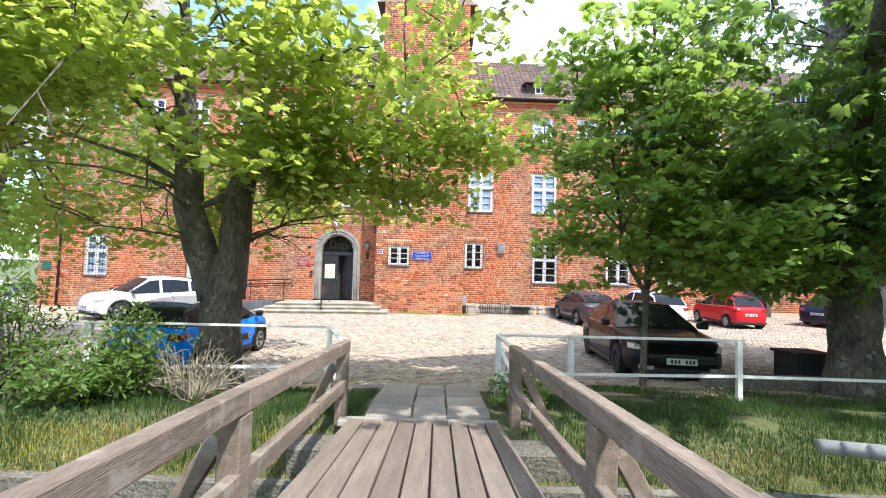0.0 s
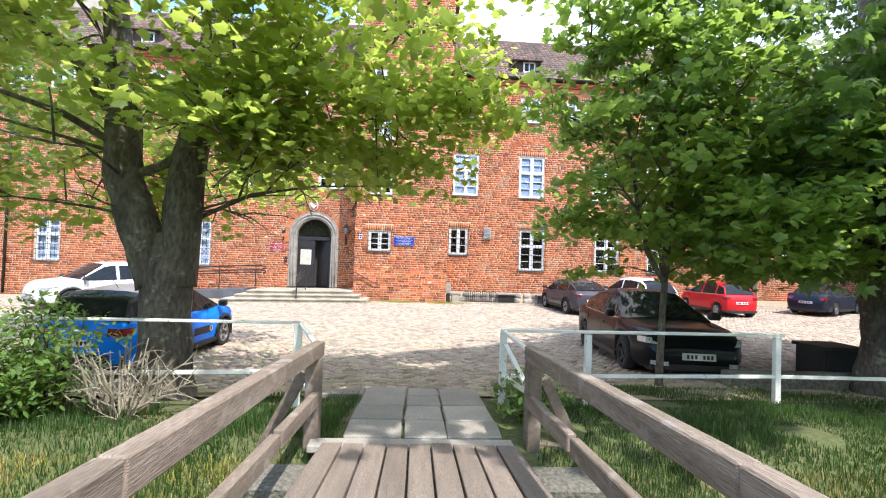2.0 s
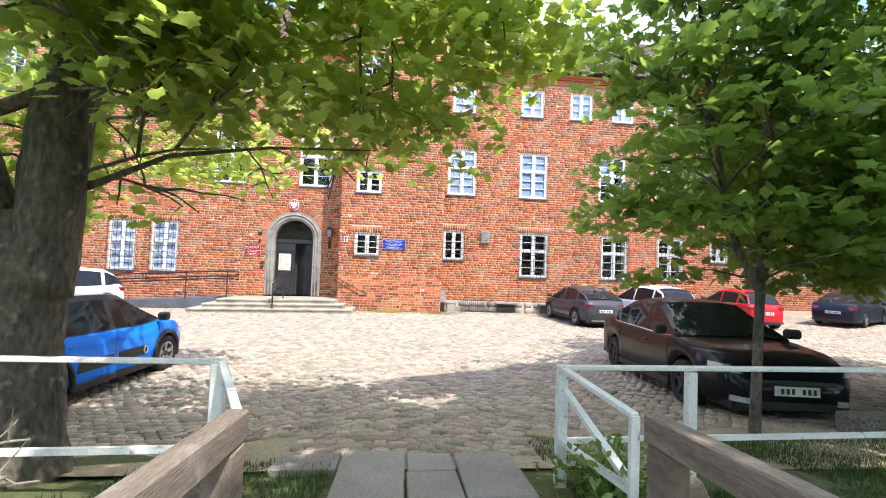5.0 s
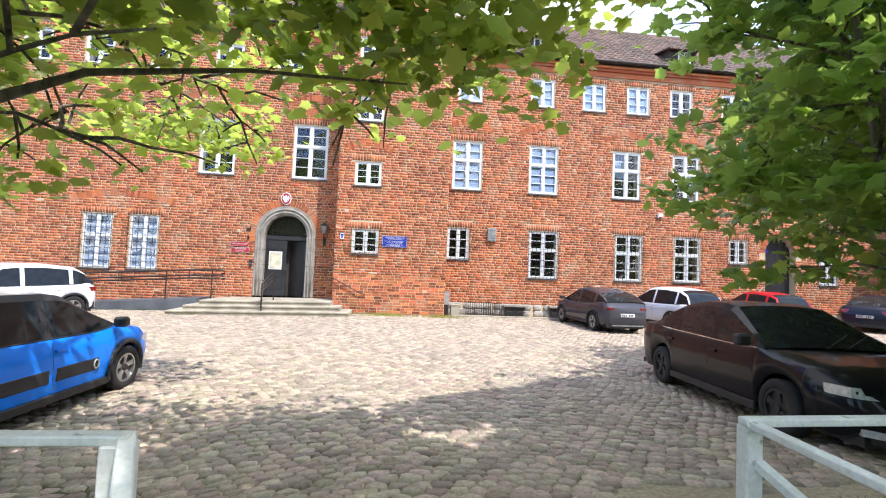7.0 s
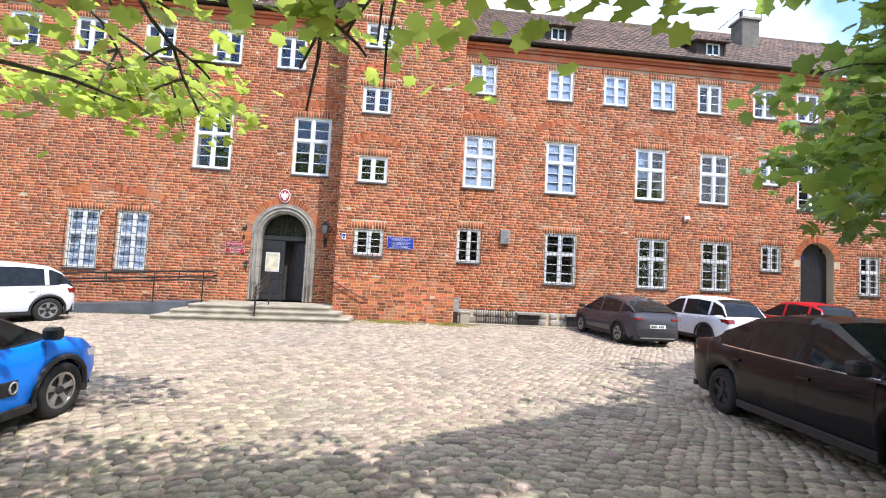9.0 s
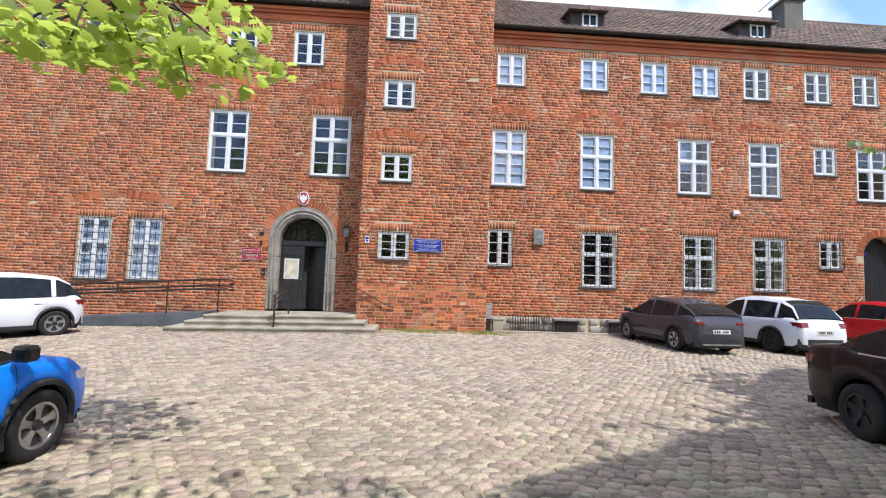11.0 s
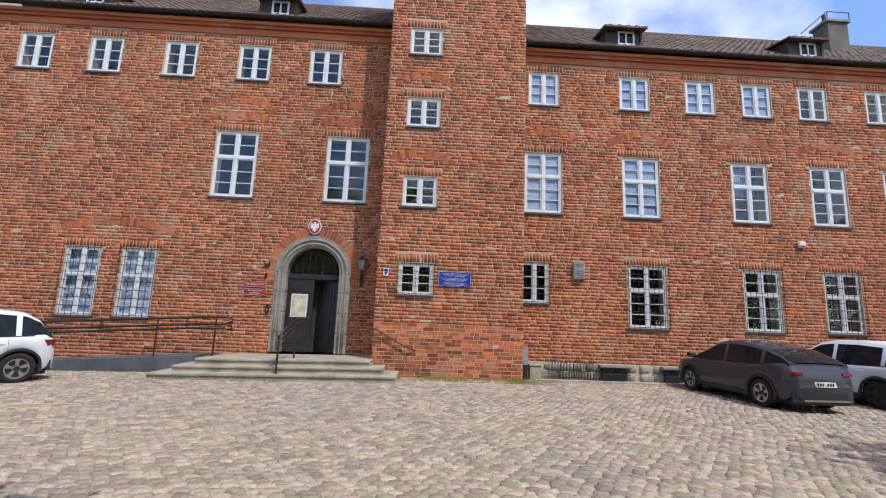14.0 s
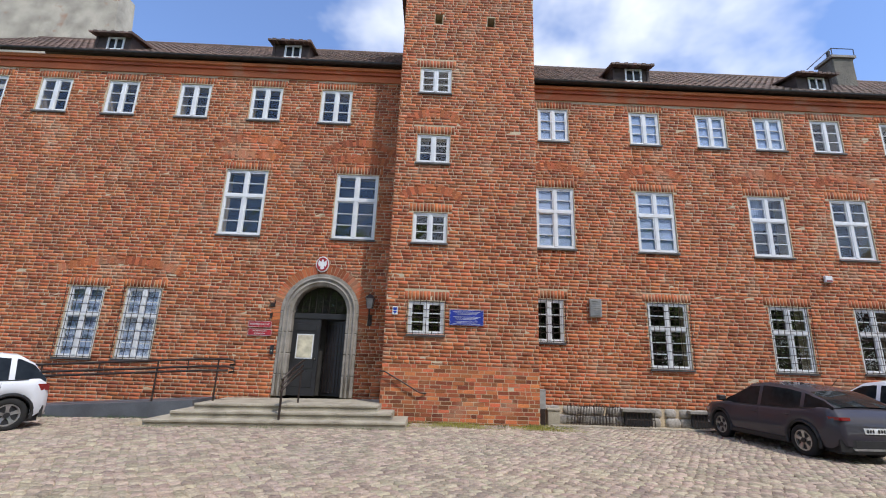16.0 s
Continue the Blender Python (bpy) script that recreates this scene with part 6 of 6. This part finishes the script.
def in_shade_zone(x, y, z):
    """True where a leaf's shadow falls inside the shaded part of the yard."""
    sx, sy = x - 0.40 * z, y + 0.512 * z
    return sy < np.interp(sx, [-2.6, -1.8, -0.5, -0.1, 0.7, 1.65, 5.3, 6, 8, 12], [-10.6, -12.0, -12.2, -11.5, -11.1, -10.5, -8.7, -7.6, -5.5, -3.5])


def thin(pts, keep, seed):
    """Leaves whose shadow would fall on the sunny cobbles are mostly absent."""
    r = np.random.default_rng(seed)
    keep = np.where(pts[:, 2] < 4.0, min(1.0, keep * 2.0), keep)
    return pts[in_shade_zone(pts[:, 0], pts[:, 1], pts[:, 2]) | (r.random(len(pts)) < keep)]


def limb(bm, a, b, r0, r1, sag=0.1, n=5, seed=0):
    a, b = Vector(a), Vector(b)
    pts, rad = [], []
    for i in range(n + 1):
        t = i / n
        p = a.lerp(b, t)
        p.z += sag * math.sin(math.pi * t) * (b - a).length
        p += 0.05 * (b - a).length * Vector((noise.noise((seed, t * 3, 0)), noise.noise((seed, t * 3, 7)), noise.noise((seed, t * 3, 13)))) * math.sin(math.pi * t)
        pts.append(p)
        rad.append(r0 + (r1 - r0) * t)
    add_tube(bm, pts, rad, 6 if r0 < 0.05 else 10, cap=False)
    return pts


def bough(name, stems, parent, centres, r_tip, seed, every=1, reach=99):
    """Limbs from the stems to the leaf sprays, as one mesh."""
    bm = bmesh.new()
    sp = [Vector(p) for s in stems for p in s]
    main = []
    rr = random.Random(seed)
    for i, c in enumerate(centres):
        if i % every:
            continue
        c = Vector(c)
        pool = [p for p in sp if p.z < c.z + 0.6] or sp
        a = min(pool, key=lambda p: (p - c).length + rr.random() * 0.3 + (0.8 if p.z > c.z else 0))
        for q in main:
            if (q - c).length < (a - c).length * 0.6 and rr.random() < 0.9:
                a = q
        d = (a - c).length
        if d > reach:
            continue
        pts = limb(bm, a, c, min(0.008 + 0.007 * d, 0.03), r_tip, 0.06, 4, i * 1.7 + seed)
        main += pts[2:4]
    return part(name, bm, BARK, parent, "dark branches", smooth=True)


def trunk(name, pts, radii, parent, knots=0.10, sides=16):
    """A tapered, knobbly trunk."""
    bm = bmesh.new()
    P = []
    R = []
    for i in range(len(pts) - 1):
        a, b = Vector(pts[i]), Vector(pts[i + 1])
        k = 6
        for j in range(k):
            P.append(a.lerp(b, j / k))
            R.append(radii[i] + (radii[i + 1] - radii[i]) * j / k)
    P.append(Vector(pts[-1]))
    R.append(radii[-1])
    add_tube(bm, P, R, sides, cap=True)
    c0 = Vector(pts[0])
    for v in bm.verts:
        n = noise.noise((v.co.x * 5, v.co.y * 5, v.co.z * 1.6)) + 0.5 * noise.noise((v.co.x * 13, v.co.y * 13, v.co.z * 4))
        j = min(range(len(P)), key=lambda i: (P[i] - v.co).length)
        d = v.co - P[j]
        d.z = 0
        v.co += d * n * knots * 2.2
    return part(name, bm, BARK, parent, "grey brown furrowed bark", smooth=True)


# big maple with two trunks, beside the bridge
zb_ = gz(-0.65, -14.15) - 0.1
mp = empty("maple_tree", pose(0, 0, 0))
tagged(mp, "large two-stemmed maple with fresh green leaves", "tree")
trunk("trunk", [(-0.66, -14.15, zb_), (-0.66, -14.15, zb_ + 0.35), (-0.68, -14.12, 1.15), (-0.70, -14.1, 1.65), (-0.76, -14.1, 2.1)], [0.37, 0.29, 0.255, 0.255, 0.10], mp)
s1 = [(-0.80, -14.12, 1.50), (-0.98, -14.12, 2.05), (-1.20, -14.1, 2.7), (-1.26, -14.1, 3.5), (-1.42, -14.05, 4.6), (-1.6, -13.8, 5.6), (-1.9, -13.5, 7.0)]
s2 = [(-0.60, -14.1, 1.50), (-0.58, -14.05, 2.05), (-0.57, -14.0, 2.8), (-0.50, -13.85, 3.9), (-0.4, -13.6, 5.2), (-0.2, -13.4, 6.2), (-0.1, -13.2, 7.2)]
trunk("stem", s1, [0.20, 0.195, 0.19, 0.175, 0.12, 0.08, 0.03], mp)
trunk("stem", s2, [0.20, 0.20, 0.20, 0.17, 0.12, 0.08, 0.03], mp)


for nm_, pts_, rad_ in (("limb", [(-1.26, -14.1, 3.3), (-1.8, -14.2, 4.1), (-2.6, -14.4, 4.8), (-3.6, -14.6, 5.4)], [0.085, 0.07, 0.05, 0.02]),
                        ("limb", [(-1.08, -14.1, 2.95), (-1.6, -14.5, 3.3), (-2.3, -15.0, 3.5)], [0.045, 0.035, 0.012]),
                        ("limb", [(-0.44, -13.95, 2.3), (0.1, -13.8, 2.62), (0.8, -13.6, 2.78), (1.7, -13.4, 2.86)], [0.03, 0.02, 0.013, 0.006]),
                        ("limb", [(-0.40, -13.8, 3.5), (0.2, -13.9, 4.1), (1.0, -14.0, 4.5), (2.0, -14.0, 4.7)], [0.035, 0.025, 0.016, 0.007]),
                        ("limb", [(-1.1, -14.1, 2.75), (-0.8, -14.15, 2.85), (-0.5, -14.0, 3.1)], [0.05, 0.05, 0.06]),
                        ("limb", [(-0.38, -13.7, 4.0), (-0.5, -13.0, 4.5), (-0.7, -12.0, 4.9)], [0.035, 0.022, 0.009])):
    trunk(nm_, pts_, rad_, mp, 0.04, 10)


def ok_maple(x, y, z):
    if x > -0.4 and z > 4.0 and noise.noise((x * 8, y * 8, z * 8 + 3)) < -0.03:
        return False
    if z > 5.7 and noise.noise((x * 6, y * 6, z * 6)) < 0.08:
        return False
    low = 2.30 + max(0, x - 1.0) * 0.42 + max(0, y + 12.6) * 0.25 + max(0, -15.3 - y) * 0.5 + 0.22 * noise.noise((x, y, 2))
    if -2.2 < x < 0.1 and y < -13.6 and z < 4.0 and noise.noise((x * 9, y * 9, z * 9)) < 0.3:
        return False
    if x < -1.4 and z < 4.2 and noise.noise((x * 7, y * 7, z * 7)) < 0.12:
        return False
    return z > low and x < 2.75 + 0.3 * noise.noise((y, z, 5)) - max(0, y + 13.2) * 1.15 and y + 0.512 * z < -10.4 and z < 7.9 and y < -10.7


cl, lv = crown_points(3, (-1.3, -13.4, 5.0), (4.6, 4.3, 3.6), 620, 52, ok_maple, (0.42, 0.42, 0.12), 0.25)
cn, ln_ = crown_points(13, (-1.3, -10.4, 3.3), (1.5, 0.8, 0.6), 18, 50, lambda x, y, z: z > 2.8 and z > 1.65 + 0.85 * (y + 12.06), (0.34, 0.34, 0.10), 0.1)
ln_ = ln_[ln_[:, 2] > 1.6 + 0.85 * (ln_[:, 1] + 12.06)]
ce, le_ = crown_points(15, (0.2, -12.9, 3.1), (2.1, 0.8, 0.6), 56, 50, lambda x, y, z: z > 2.72 and y < -12.3, (0.34, 0.34, 0.10), 0.1)
cr, lr_ = crown_points(16, (1.35, -13.8, 3.9), (1.5, 0.9, 1.3), 50, 44, lambda x, y, z: z > 2.75 + max(0, x - 1.0) * 0.42 + 0.9 * (x < 0.3), (0.36, 0.36, 0.10), 0.1)
lv = lv[(lv[:, 1] < -11.6) & ~((lv[:, 1] > -13.4) & (lv[:, 0] > 0.2) & (lv[:, 2] < 2.7))]
cw_, lw_ = crown_points(18, (0.3, -14.55, 3.2), (1.2, 0.8, 0.4), 46, 44, lambda x, y, z: z > 2.8 and in_shade_zone(x, y, z), (0.32, 0.32, 0.09), 0.1)
ct, lt_ = crown_points(17, (2.4, -13.7, 4.1), (0.8, 0.7, 0.9), 22, 44, lambda x, y, z: z > 3.3, (0.34, 0.34, 0.10), 0.1)
lv = np.concatenate([thin(np.concatenate([lv, le_, lr_]), 0.07, 8), lt_, lw_])
cl, lv = np.concatenate([cl[cl[:, 1] < -11.4], cn, ce, cr, ct, cw_]), np.concatenate([lv, ln_])
lv = lv[~((lv[:, 0] > -2.0) & (lv[:, 0] < 0.0) & (lv[:, 1] < -13.5) & (lv[:, 2] < 3.2))]      # bare fork
lv = lv[~((lv[:, 0] > -0.2) & (lv[:, 0] < 3.6) & (lv[:, 2] < 2.62)) & ((lv[:, 1] > -16.4) | (lv[:, 2] > 5.6))]      # headroom over the path
stem_pts = [[Vector(a).lerp(Vector(b), t) for a, b in zip(s, s[1:]) for t in (0.0, 0.33, 0.66)][4:] for s in (s1, s2)]
bough("bough", stem_pts, mp, cl, 0.006, 3, 1, 3.0)
scatter("crown", leaf_fan(), lv, 0.108, 0.46, LEAF_MAPLE, mp, "fresh green maple leaves in flat sprays", 31)

# neighbour maple further west
mp2 = empty("maple_tree", pose(0, 0, 0))
tagged(mp2, "leaning maple at the west edge of the lawn", "tree")
s3 = [(-5.6, -12.4, gz(-5.6, -12.4) - 0.1), (-5.9, -12.3, 1.8), (-6.0, -12.2, 3.2), (-5.7, -12.1, 4.8), (-5.5, -12.0, 6.5), (-5.4, -12, 8.5)]
trunk("trunk", s3, [0.30, 0.24, 0.21, 0.17, 0.11, 0.03], mp2)
cl2, lv2 = crown_points(5, (-6.6, -12.2, 6.0), (3.6, 3.4, 4.0), 240, 50, lambda x, y, z: z > 2.7 + 0.4 * noise.noise((x, y, 9)), (0.44, 0.44, 0.13), 0.3)
bough("bough", [[Vector(a).lerp(Vector(b), t) for a, b in zip(s3, s3[1:]) for t in (0, 0.5)][4:]], mp2, cl2, 0.006, 5)
scatter("crown", leaf_fan(), lv2, 0.115, 0.46, LEAF_DARK, mp2, "green maple leaves", 51)

# slender young maple behind the east railing
sp_ = empty("young_maple", pose(0, 0, 0))
tagged(sp_, "slender young maple with forked stem behind the railing", "tree")
z0 = gz(5.6, -13.2) - 0.1
t1 = [(5.60, -13.2, z0), (5.63, -13.2, 1.2), (5.66, -13.2, 1.85)]
t2 = [(5.66, -13.2, 1.8), (5.72, -13.18, 3.0), (5.78, -13.15, 4.6), (5.8, -13.1, 6.0), (5.85, -13.0, 7.2)]
t3 = [(5.64, -13.2, 1.7), (5.40, -13.2, 2.1), (5.25, -13.18, 2.7), (5.08, -13.1, 4.2), (5.0, -13.0, 5.6)]
trunk("trunk", t1, [0.055, 0.045, 0.045], sp_, 0.03, 12)
trunk("stem", t2, [0.052, 0.046, 0.04, 0.03, 0.012], sp_, 0.03, 10)
trunk("stem", t3, [0.04, 0.034, 0.03, 0.024, 0.010], sp_, 0.03, 10)


def ok_young(x, y, z):
    return z > 1.85 + 0.4 * noise.noise((x, y, 3)) + max(0, 5.0 - x) * 0.3 and x > 3.6 + 0.25 * max(0, z - 4.2) and x < 7.4 - 0.9 * max(0, z - 4.2) and in_shade_zone(x, y, z)


cl3, lv3 = crown_points(11, (5.6, -13.1, 4.4), (2.0, 1.5, 3.4), 170, 46, ok_young, (0.30, 0.30, 0.09), 0.2)
cl3b, lv3b = crown_points(12, (6.9, -13.9, 2.9), (1.15, 0.8, 1.4), 60, 46, lambda x, y, z: z > 1.9 and z < 2.6 + 0.9 * (x - 5.6), (0.30, 0.30, 0.10), 0.2)
bough("bough", [[Vector(a).lerp(Vector(b), t) for a, b in zip(s, s[1:]) for t in (0, 0.5)] for s in (t2, t3)], sp_, np.concatenate([cl3, cl3b]), 0.004, 11)
lv3 = np.concatenate([lv3, lv3b])
lv3 = thin(lv3[lv3[:, 2] > 1.6], 0.0, 9)
scatter("crown", leaf_fan(), lv3, 0.122, 0.5, LEAF_YOUNG, sp_, "bright young maple leaves", 111)

# old horse chestnut
hc = empty("chestnut_tree", pose(0, 0, 0))
tagged(hc, "old dark horse chestnut in blossom", "tree")
c0_ = [(8.62, -13.6, gz(8.6, -13.6) - 0.15), (8.60, -13.6, 1.0), (8.66, -13.55, 1.9), (8.75, -13.4, 3.2), (8.9, -13.1, 5.0), (9.1, -12.8, 6.8), (9.2, -12.6, 8.3)]
trunk("trunk", c0_, [0.42, 0.31, 0.30, 0.27, 0.21, 0.13, 0.04], hc)
c1_ = [(8.72, -13.5, 2.1), (8.0, -12.6, 2.9), (7.3, -11.4, 3.9), (6.9, -10.4, 4.9)]
c2_ = [(8.72, -13.5, 2.3), (9.8, -12.6, 3.1), (10.9, -11.5, 4.3), (11.6, -10.6, 5.6)]
trunk("limb", c1_, [0.15, 0.13, 0.09, 0.04], hc, 0.05, 10)
trunk("limb", c2_, [0.15, 0.13, 0.09, 0.04], hc, 0.05, 10)


def ok_chestnut(x, y, z):
    low = 2.0 + max(0, y + 11) * 0.28 + max(0, 6.5 - x) * 0.45 + 0.4 * noise.noise((x * 0.8, y * 0.8, 8)) + max(0, -14.4 - y) * 1.1
    return z > low and x > 5.0 + max(0, y + 10.5) * 0.75 and x - 3 > 0.25 * (z - 2) and z < 11.6 and (y > -13.8 or x > 8.2) and (y > -14.5 or x > 9.3) and in_shade_zone(x, y, z)


cl4, lv4 = crown_points(21, (9.8, -12.9, 6.2), (5.0, 5.0, 5.2), 860, 26, ok_chestnut, (0.46, 0.46, 0.16), 0.4)
cn2, ln2 = crown_points(22, (8.5, -8.7, 4.2), (1.3, 1.0, 1.4), 40, 24, lambda x, y, z: x > 7.0, (0.36, 0.36, 0.16), 0.1)
# Unseen overhead canopy, added to cast shade on the slabs and lawn.
shade_cl, shade_lv = crown_points(23, (6.1, -17.3, 7.3), (2.9, 1.7, 0.9), 130, 26, lambda x, y, z: z > 6.3 and x < 8.0 and y < -16.0, (0.46, 0.46, 0.16), 0.1)
cn4, ln4 = crown_points(24, (8.7, -14.5, 4.4), (1.7, 0.7, 2.0), 42, 26, lambda x, y, z: z > 2.5, (0.42, 0.42, 0.15), 0.1)
# Unseen limb, added to carry that shading canopy.
shade_limb = [(8.75, -13.4, 3.3), (8.0, -14.6, 5.0), (7.2, -15.8, 6.3), (5.6, -17.2, 7.2)]
trunk("limb", shade_limb, [0.14, 0.11, 0.08, 0.03], hc, 0.05, 10)
cl4, lv4 = np.concatenate([cl4, cn2, shade_cl, cn4]), np.concatenate([lv4, ln2, shade_lv, ln4])
lv4 = thin(lv4[lv4[:, 2] > 1.75], 0.1, 10)
bough("bough", [[Vector(a).lerp(Vector(b), t) for a, b in zip(s, s[1:]) for t in (0, 0.33, 0.66)] for s in (c0_[3:], c1_, c2_, shade_limb)], hc, cl4[::2], 0.008, 21)
scatter("crown", palm_leaf(), lv4, 0.27, 0.42, LEAF_DARK, hc, "large dark palmate chestnut leaves", 211, 0.9)
rr = np.random.default_rng(77)
cand = cl4[np.linalg.norm((cl4 - np.array((9.8, -12.9, 6.2))) / np.array((5.0, 5.0, 5.2)), axis=1) > 0.86][:90]
bp_ = []
for p in cand:
    for k in range(40):
        t = rr.random()
        a = rr.random() * 6.3
        rad = 0.055 * (1 - t) + 0.01
        bp_.append((p[0] + rad * math.cos(a), p[1] + rad * math.sin(a), p[2] + 0.12 + 0.24 * t))
scatter("blossom", oval_leaf(), np.array(bp_), 0.035, 1.0, BLOSSOM, hc, "pale upright blossom candles", 5)

# shrubs by the railing
def shrub(cx, cy, rx, ry, h, seed, clusters, label, size=0.075):
    ob = empty("shrub", pose(0, 0, 0))
    tagged(ob, label, "shrub", group="shrubs by the bridge")
    z0 = gz(cx, max(cy, -15.6))
    cl, lv = crown_points(seed, (cx, cy, z0 + h * 0.55), (rx, ry, h * 0.55), clusters, 42, lambda x, y, z: z > z0 + 0.03, (0.15, 0.15, 0.07), 0.15)
    bm = bmesh.new()
    r = random.Random(seed)
    for i, c in enumerate(cl):
        if i % 2 == 0:
            limb(bm, (cx + r.uniform(-0.3, 0.3) * rx, cy + r.uniform(-0.3, 0.3) * ry, z0 - 0.05), c, 0.014, 0.004, 0.05, 4, i + seed)
    part("stem", bm, BARK, ob)
    scatter("leaves", oval_leaf(), lv, size, 0.5, LEAF_BUSH, ob, "light green shrub leaves", seed)
    return ob


shrub(-1.55, -15.35, 0.55, 0.35, 0.62, 41, 60, "low light green shrub at the moat edge", 0.08)
shrub(-2.6, -15.15, 0.75, 0.4, 1.25, 42, 52, "leafy green shrub by the railing")
shrub(-1.1, -15.1, 0.42, 0.25, 1.1, 43, 34, "thin half-bare shrub by the railing", 0.065)
shrub(-4.3, -15.1, 1.0, 0.5, 1.4, 44, 80, "leafy green shrub along the railing")
shrub(3.35, -15.0, 0.28, 0.45, 0.35, 45, 26, "small weeds round the railing post", 0.07)
shrub(9.8, -14.3, 0.7, 0.5, 1.1, 46, 50, "dark green shrub under the chestnut")
dt = empty("dry_shrub", pose(-0.45, -15.15, gz(-0.45, -15.15)))
tagged(dt, "bare pale twiggy shrub stump before the maple", "shrub")
r_ = random.Random(4)
for k in range(44):
    a, up_ = r_.uniform(0, 6.28), r_.uniform(0.10, 0.62)
    q = Vector((r_.uniform(0.15, 0.75) * math.cos(a), 0.32 * math.sin(a), up_))
    bm = bmesh.new()
    pts = limb(bm, (0.10 * math.cos(a), 0.08 * math.sin(a), -0.05), q, 0.013, 0.005, r_.uniform(-0.2, 0.22), 6, k)
    for e in range(4):
        p = pts[2 + e]
        limb(bm, p, p + Vector((r_.uniform(-0.22, 0.22), r_.uniform(-0.12, 0.12), r_.uniform(-0.08, 0.22))), 0.006, 0.002, r_.uniform(-0.1, 0.2), 4, k + e)
    part("twig", bm, TWIG, dt)

# grass
def grass(n, x0, x1, y0, y1, size, seed, material, label, name="grass", skip=None, edge=False):
    r = np.random.default_rng(seed)
    x, y = r.uniform(x0, x1, n), r.uniform(y0, y1, n)
    keep = np.array([noise.noise((a * 1.3, b * 1.3, seed)) > -0.28 for a, b in zip(x, y)])
    if skip is not None:
        keep &= ~np.array([skip(a, b) for a, b in zip(x, y)])
    x, y = x[keep], y[keep]
    z = ground_z(x, np.maximum(y, -15.65)) - np.interp(-y, [15.65, 16.0, 16.3], [0, 0.14, 0.32]) - 0.035
    h = size * r.uniform(0.5, 1.4, len(x)) * (1 + 0.5 * np.sin(x * 3 + seed) * np.sin(y * 4))
    tv, tf = blade_leaf()
    v = tv[None] * np.stack([np.full(len(x), 0.009), h * r.uniform(0.2, 0.7, len(x)), h], 1)[:, None, :]
    a = r.uniform(0, 6.28, len(x))
    vx, vy = v[..., 0] * np.cos(a)[:, None] - v[..., 1] * np.sin(a)[:, None], v[..., 0] * np.sin(a)[:, None] + v[..., 1] * np.cos(a)[:, None]
    V = np.stack([vx + x[:, None], vy + y[:, None], v[..., 2] + z[:, None]], -1)
    F = np.arange(len(x))[:, None, None] * len(tv) + tf[None]
    ob = arrays(name, V.reshape(-1, 3), F.reshape(-1, 3), material)
    return tagged(ob, label, "grass", kind="stuff")


path_skip = lambda x, y: 1.52 < x < 2.96
grass(40000, -8, 1.55, -16.3, -14.75, 0.065, 61, GRASS, "tufted green grass by the moat", skip=path_skip)
grass(70000, 3.15, 11, -16.3, -13.4, 0.06, 62, GRASS, "short shaded green grass by the railing", skip=path_skip)
grass(6000, -8, 1.2, -16.25, -15.85, 0.05, 71, WEED, "yellow moss on the moat bank")
grass(9000, -8, 1.2, -16.32, -15.85, 0.05, 63, DRYGRASS, "dry yellow grass along the moat edge")
grass(4500, 3.3, 11, -16.32, -15.95, 0.05, 64, DRYGRASS, "dry trodden grass at the moat edge")
grass(2600, -0.5, 4.2, -0.42, -0.04, 0.09, 65, GRASS, "weeds along the foot of the tower", skip=lambda x, y: False)
grass(9000, -0.4, 4.4, -0.75, -0.02, 0.08, 70, WEED, "low yellow green weeds between the cobbles")
grass(1500, -0.3, 3.5, -0.55, -0.05, 0.05, 66, DRYGRASS, "dry weeds along the foot of the tower")
grass(1300, -6.2, 0.2, -1.5, -1.33, 0.06, 67, GRASS, "weeds before the steps")
grass(4500, 0.2, 1.56, -15.9, -14.0, 0.06, 68, GRASS, "sparse grass beside the slabs")
grass(1600, -9.5, -5.2, -0.25, -0.08, 0.07, 69, GRASS, "weeds along the ramp")
# leafy hedge and trees far west and round the horizon
# The large southern trees are unseen, added so the window glass reflects dark.
for k, (x, y, s) in enumerate(((-27, -3, 4.5), (-24.5, 5.5, 5), (-31, 11, 7), (-31, 6, 6), (-25, 14, 6), (-36, -9, 6), (-30, -22, 7), (33, -14, 7), (30, -24, 7), (14, -38, 12), (-4, -41, 13), (-18, -36, 12), (26, -36, 12), (5, -36, 12), (-11, -38, 12), (20, -42, 13))):
    tr = empty("far_tree", pose(x, y, 0))
    tagged(tr, "leafy green tree beyond the yard", "tree", group="trees round the yard")
    part("trunk", tube([(0, 0, -0.2), (0.1, 0, s * 0.35), (0, 0.1, s * 0.8)], [s * 0.045, s * 0.035, 0.05], 8), BARK, tr)
    clf, lvf = crown_points(100 + k, (0, 0, s * 0.78), (s * 0.62, s * 0.62, s * 0.66), 90, 26, lambda X, Y, Z: Z > 0.6, (s * 0.10, s * 0.10, s * 0.06), 0.3)
    scatter("crown", oval_leaf(), lvf, s * 0.085, 0.7, LEAF_YOUNG, tr, "green leaves", 200 + k)

# the whole plan brought to its true size about the origin
for ob in [o for o in scene.objects if o.parent is None and o.type in {"MESH", "EMPTY"}]:
    ob.matrix_basis = Matrix.Diagonal((SCALE, SCALE, SCALE, 1)) @ ob.matrix_basis
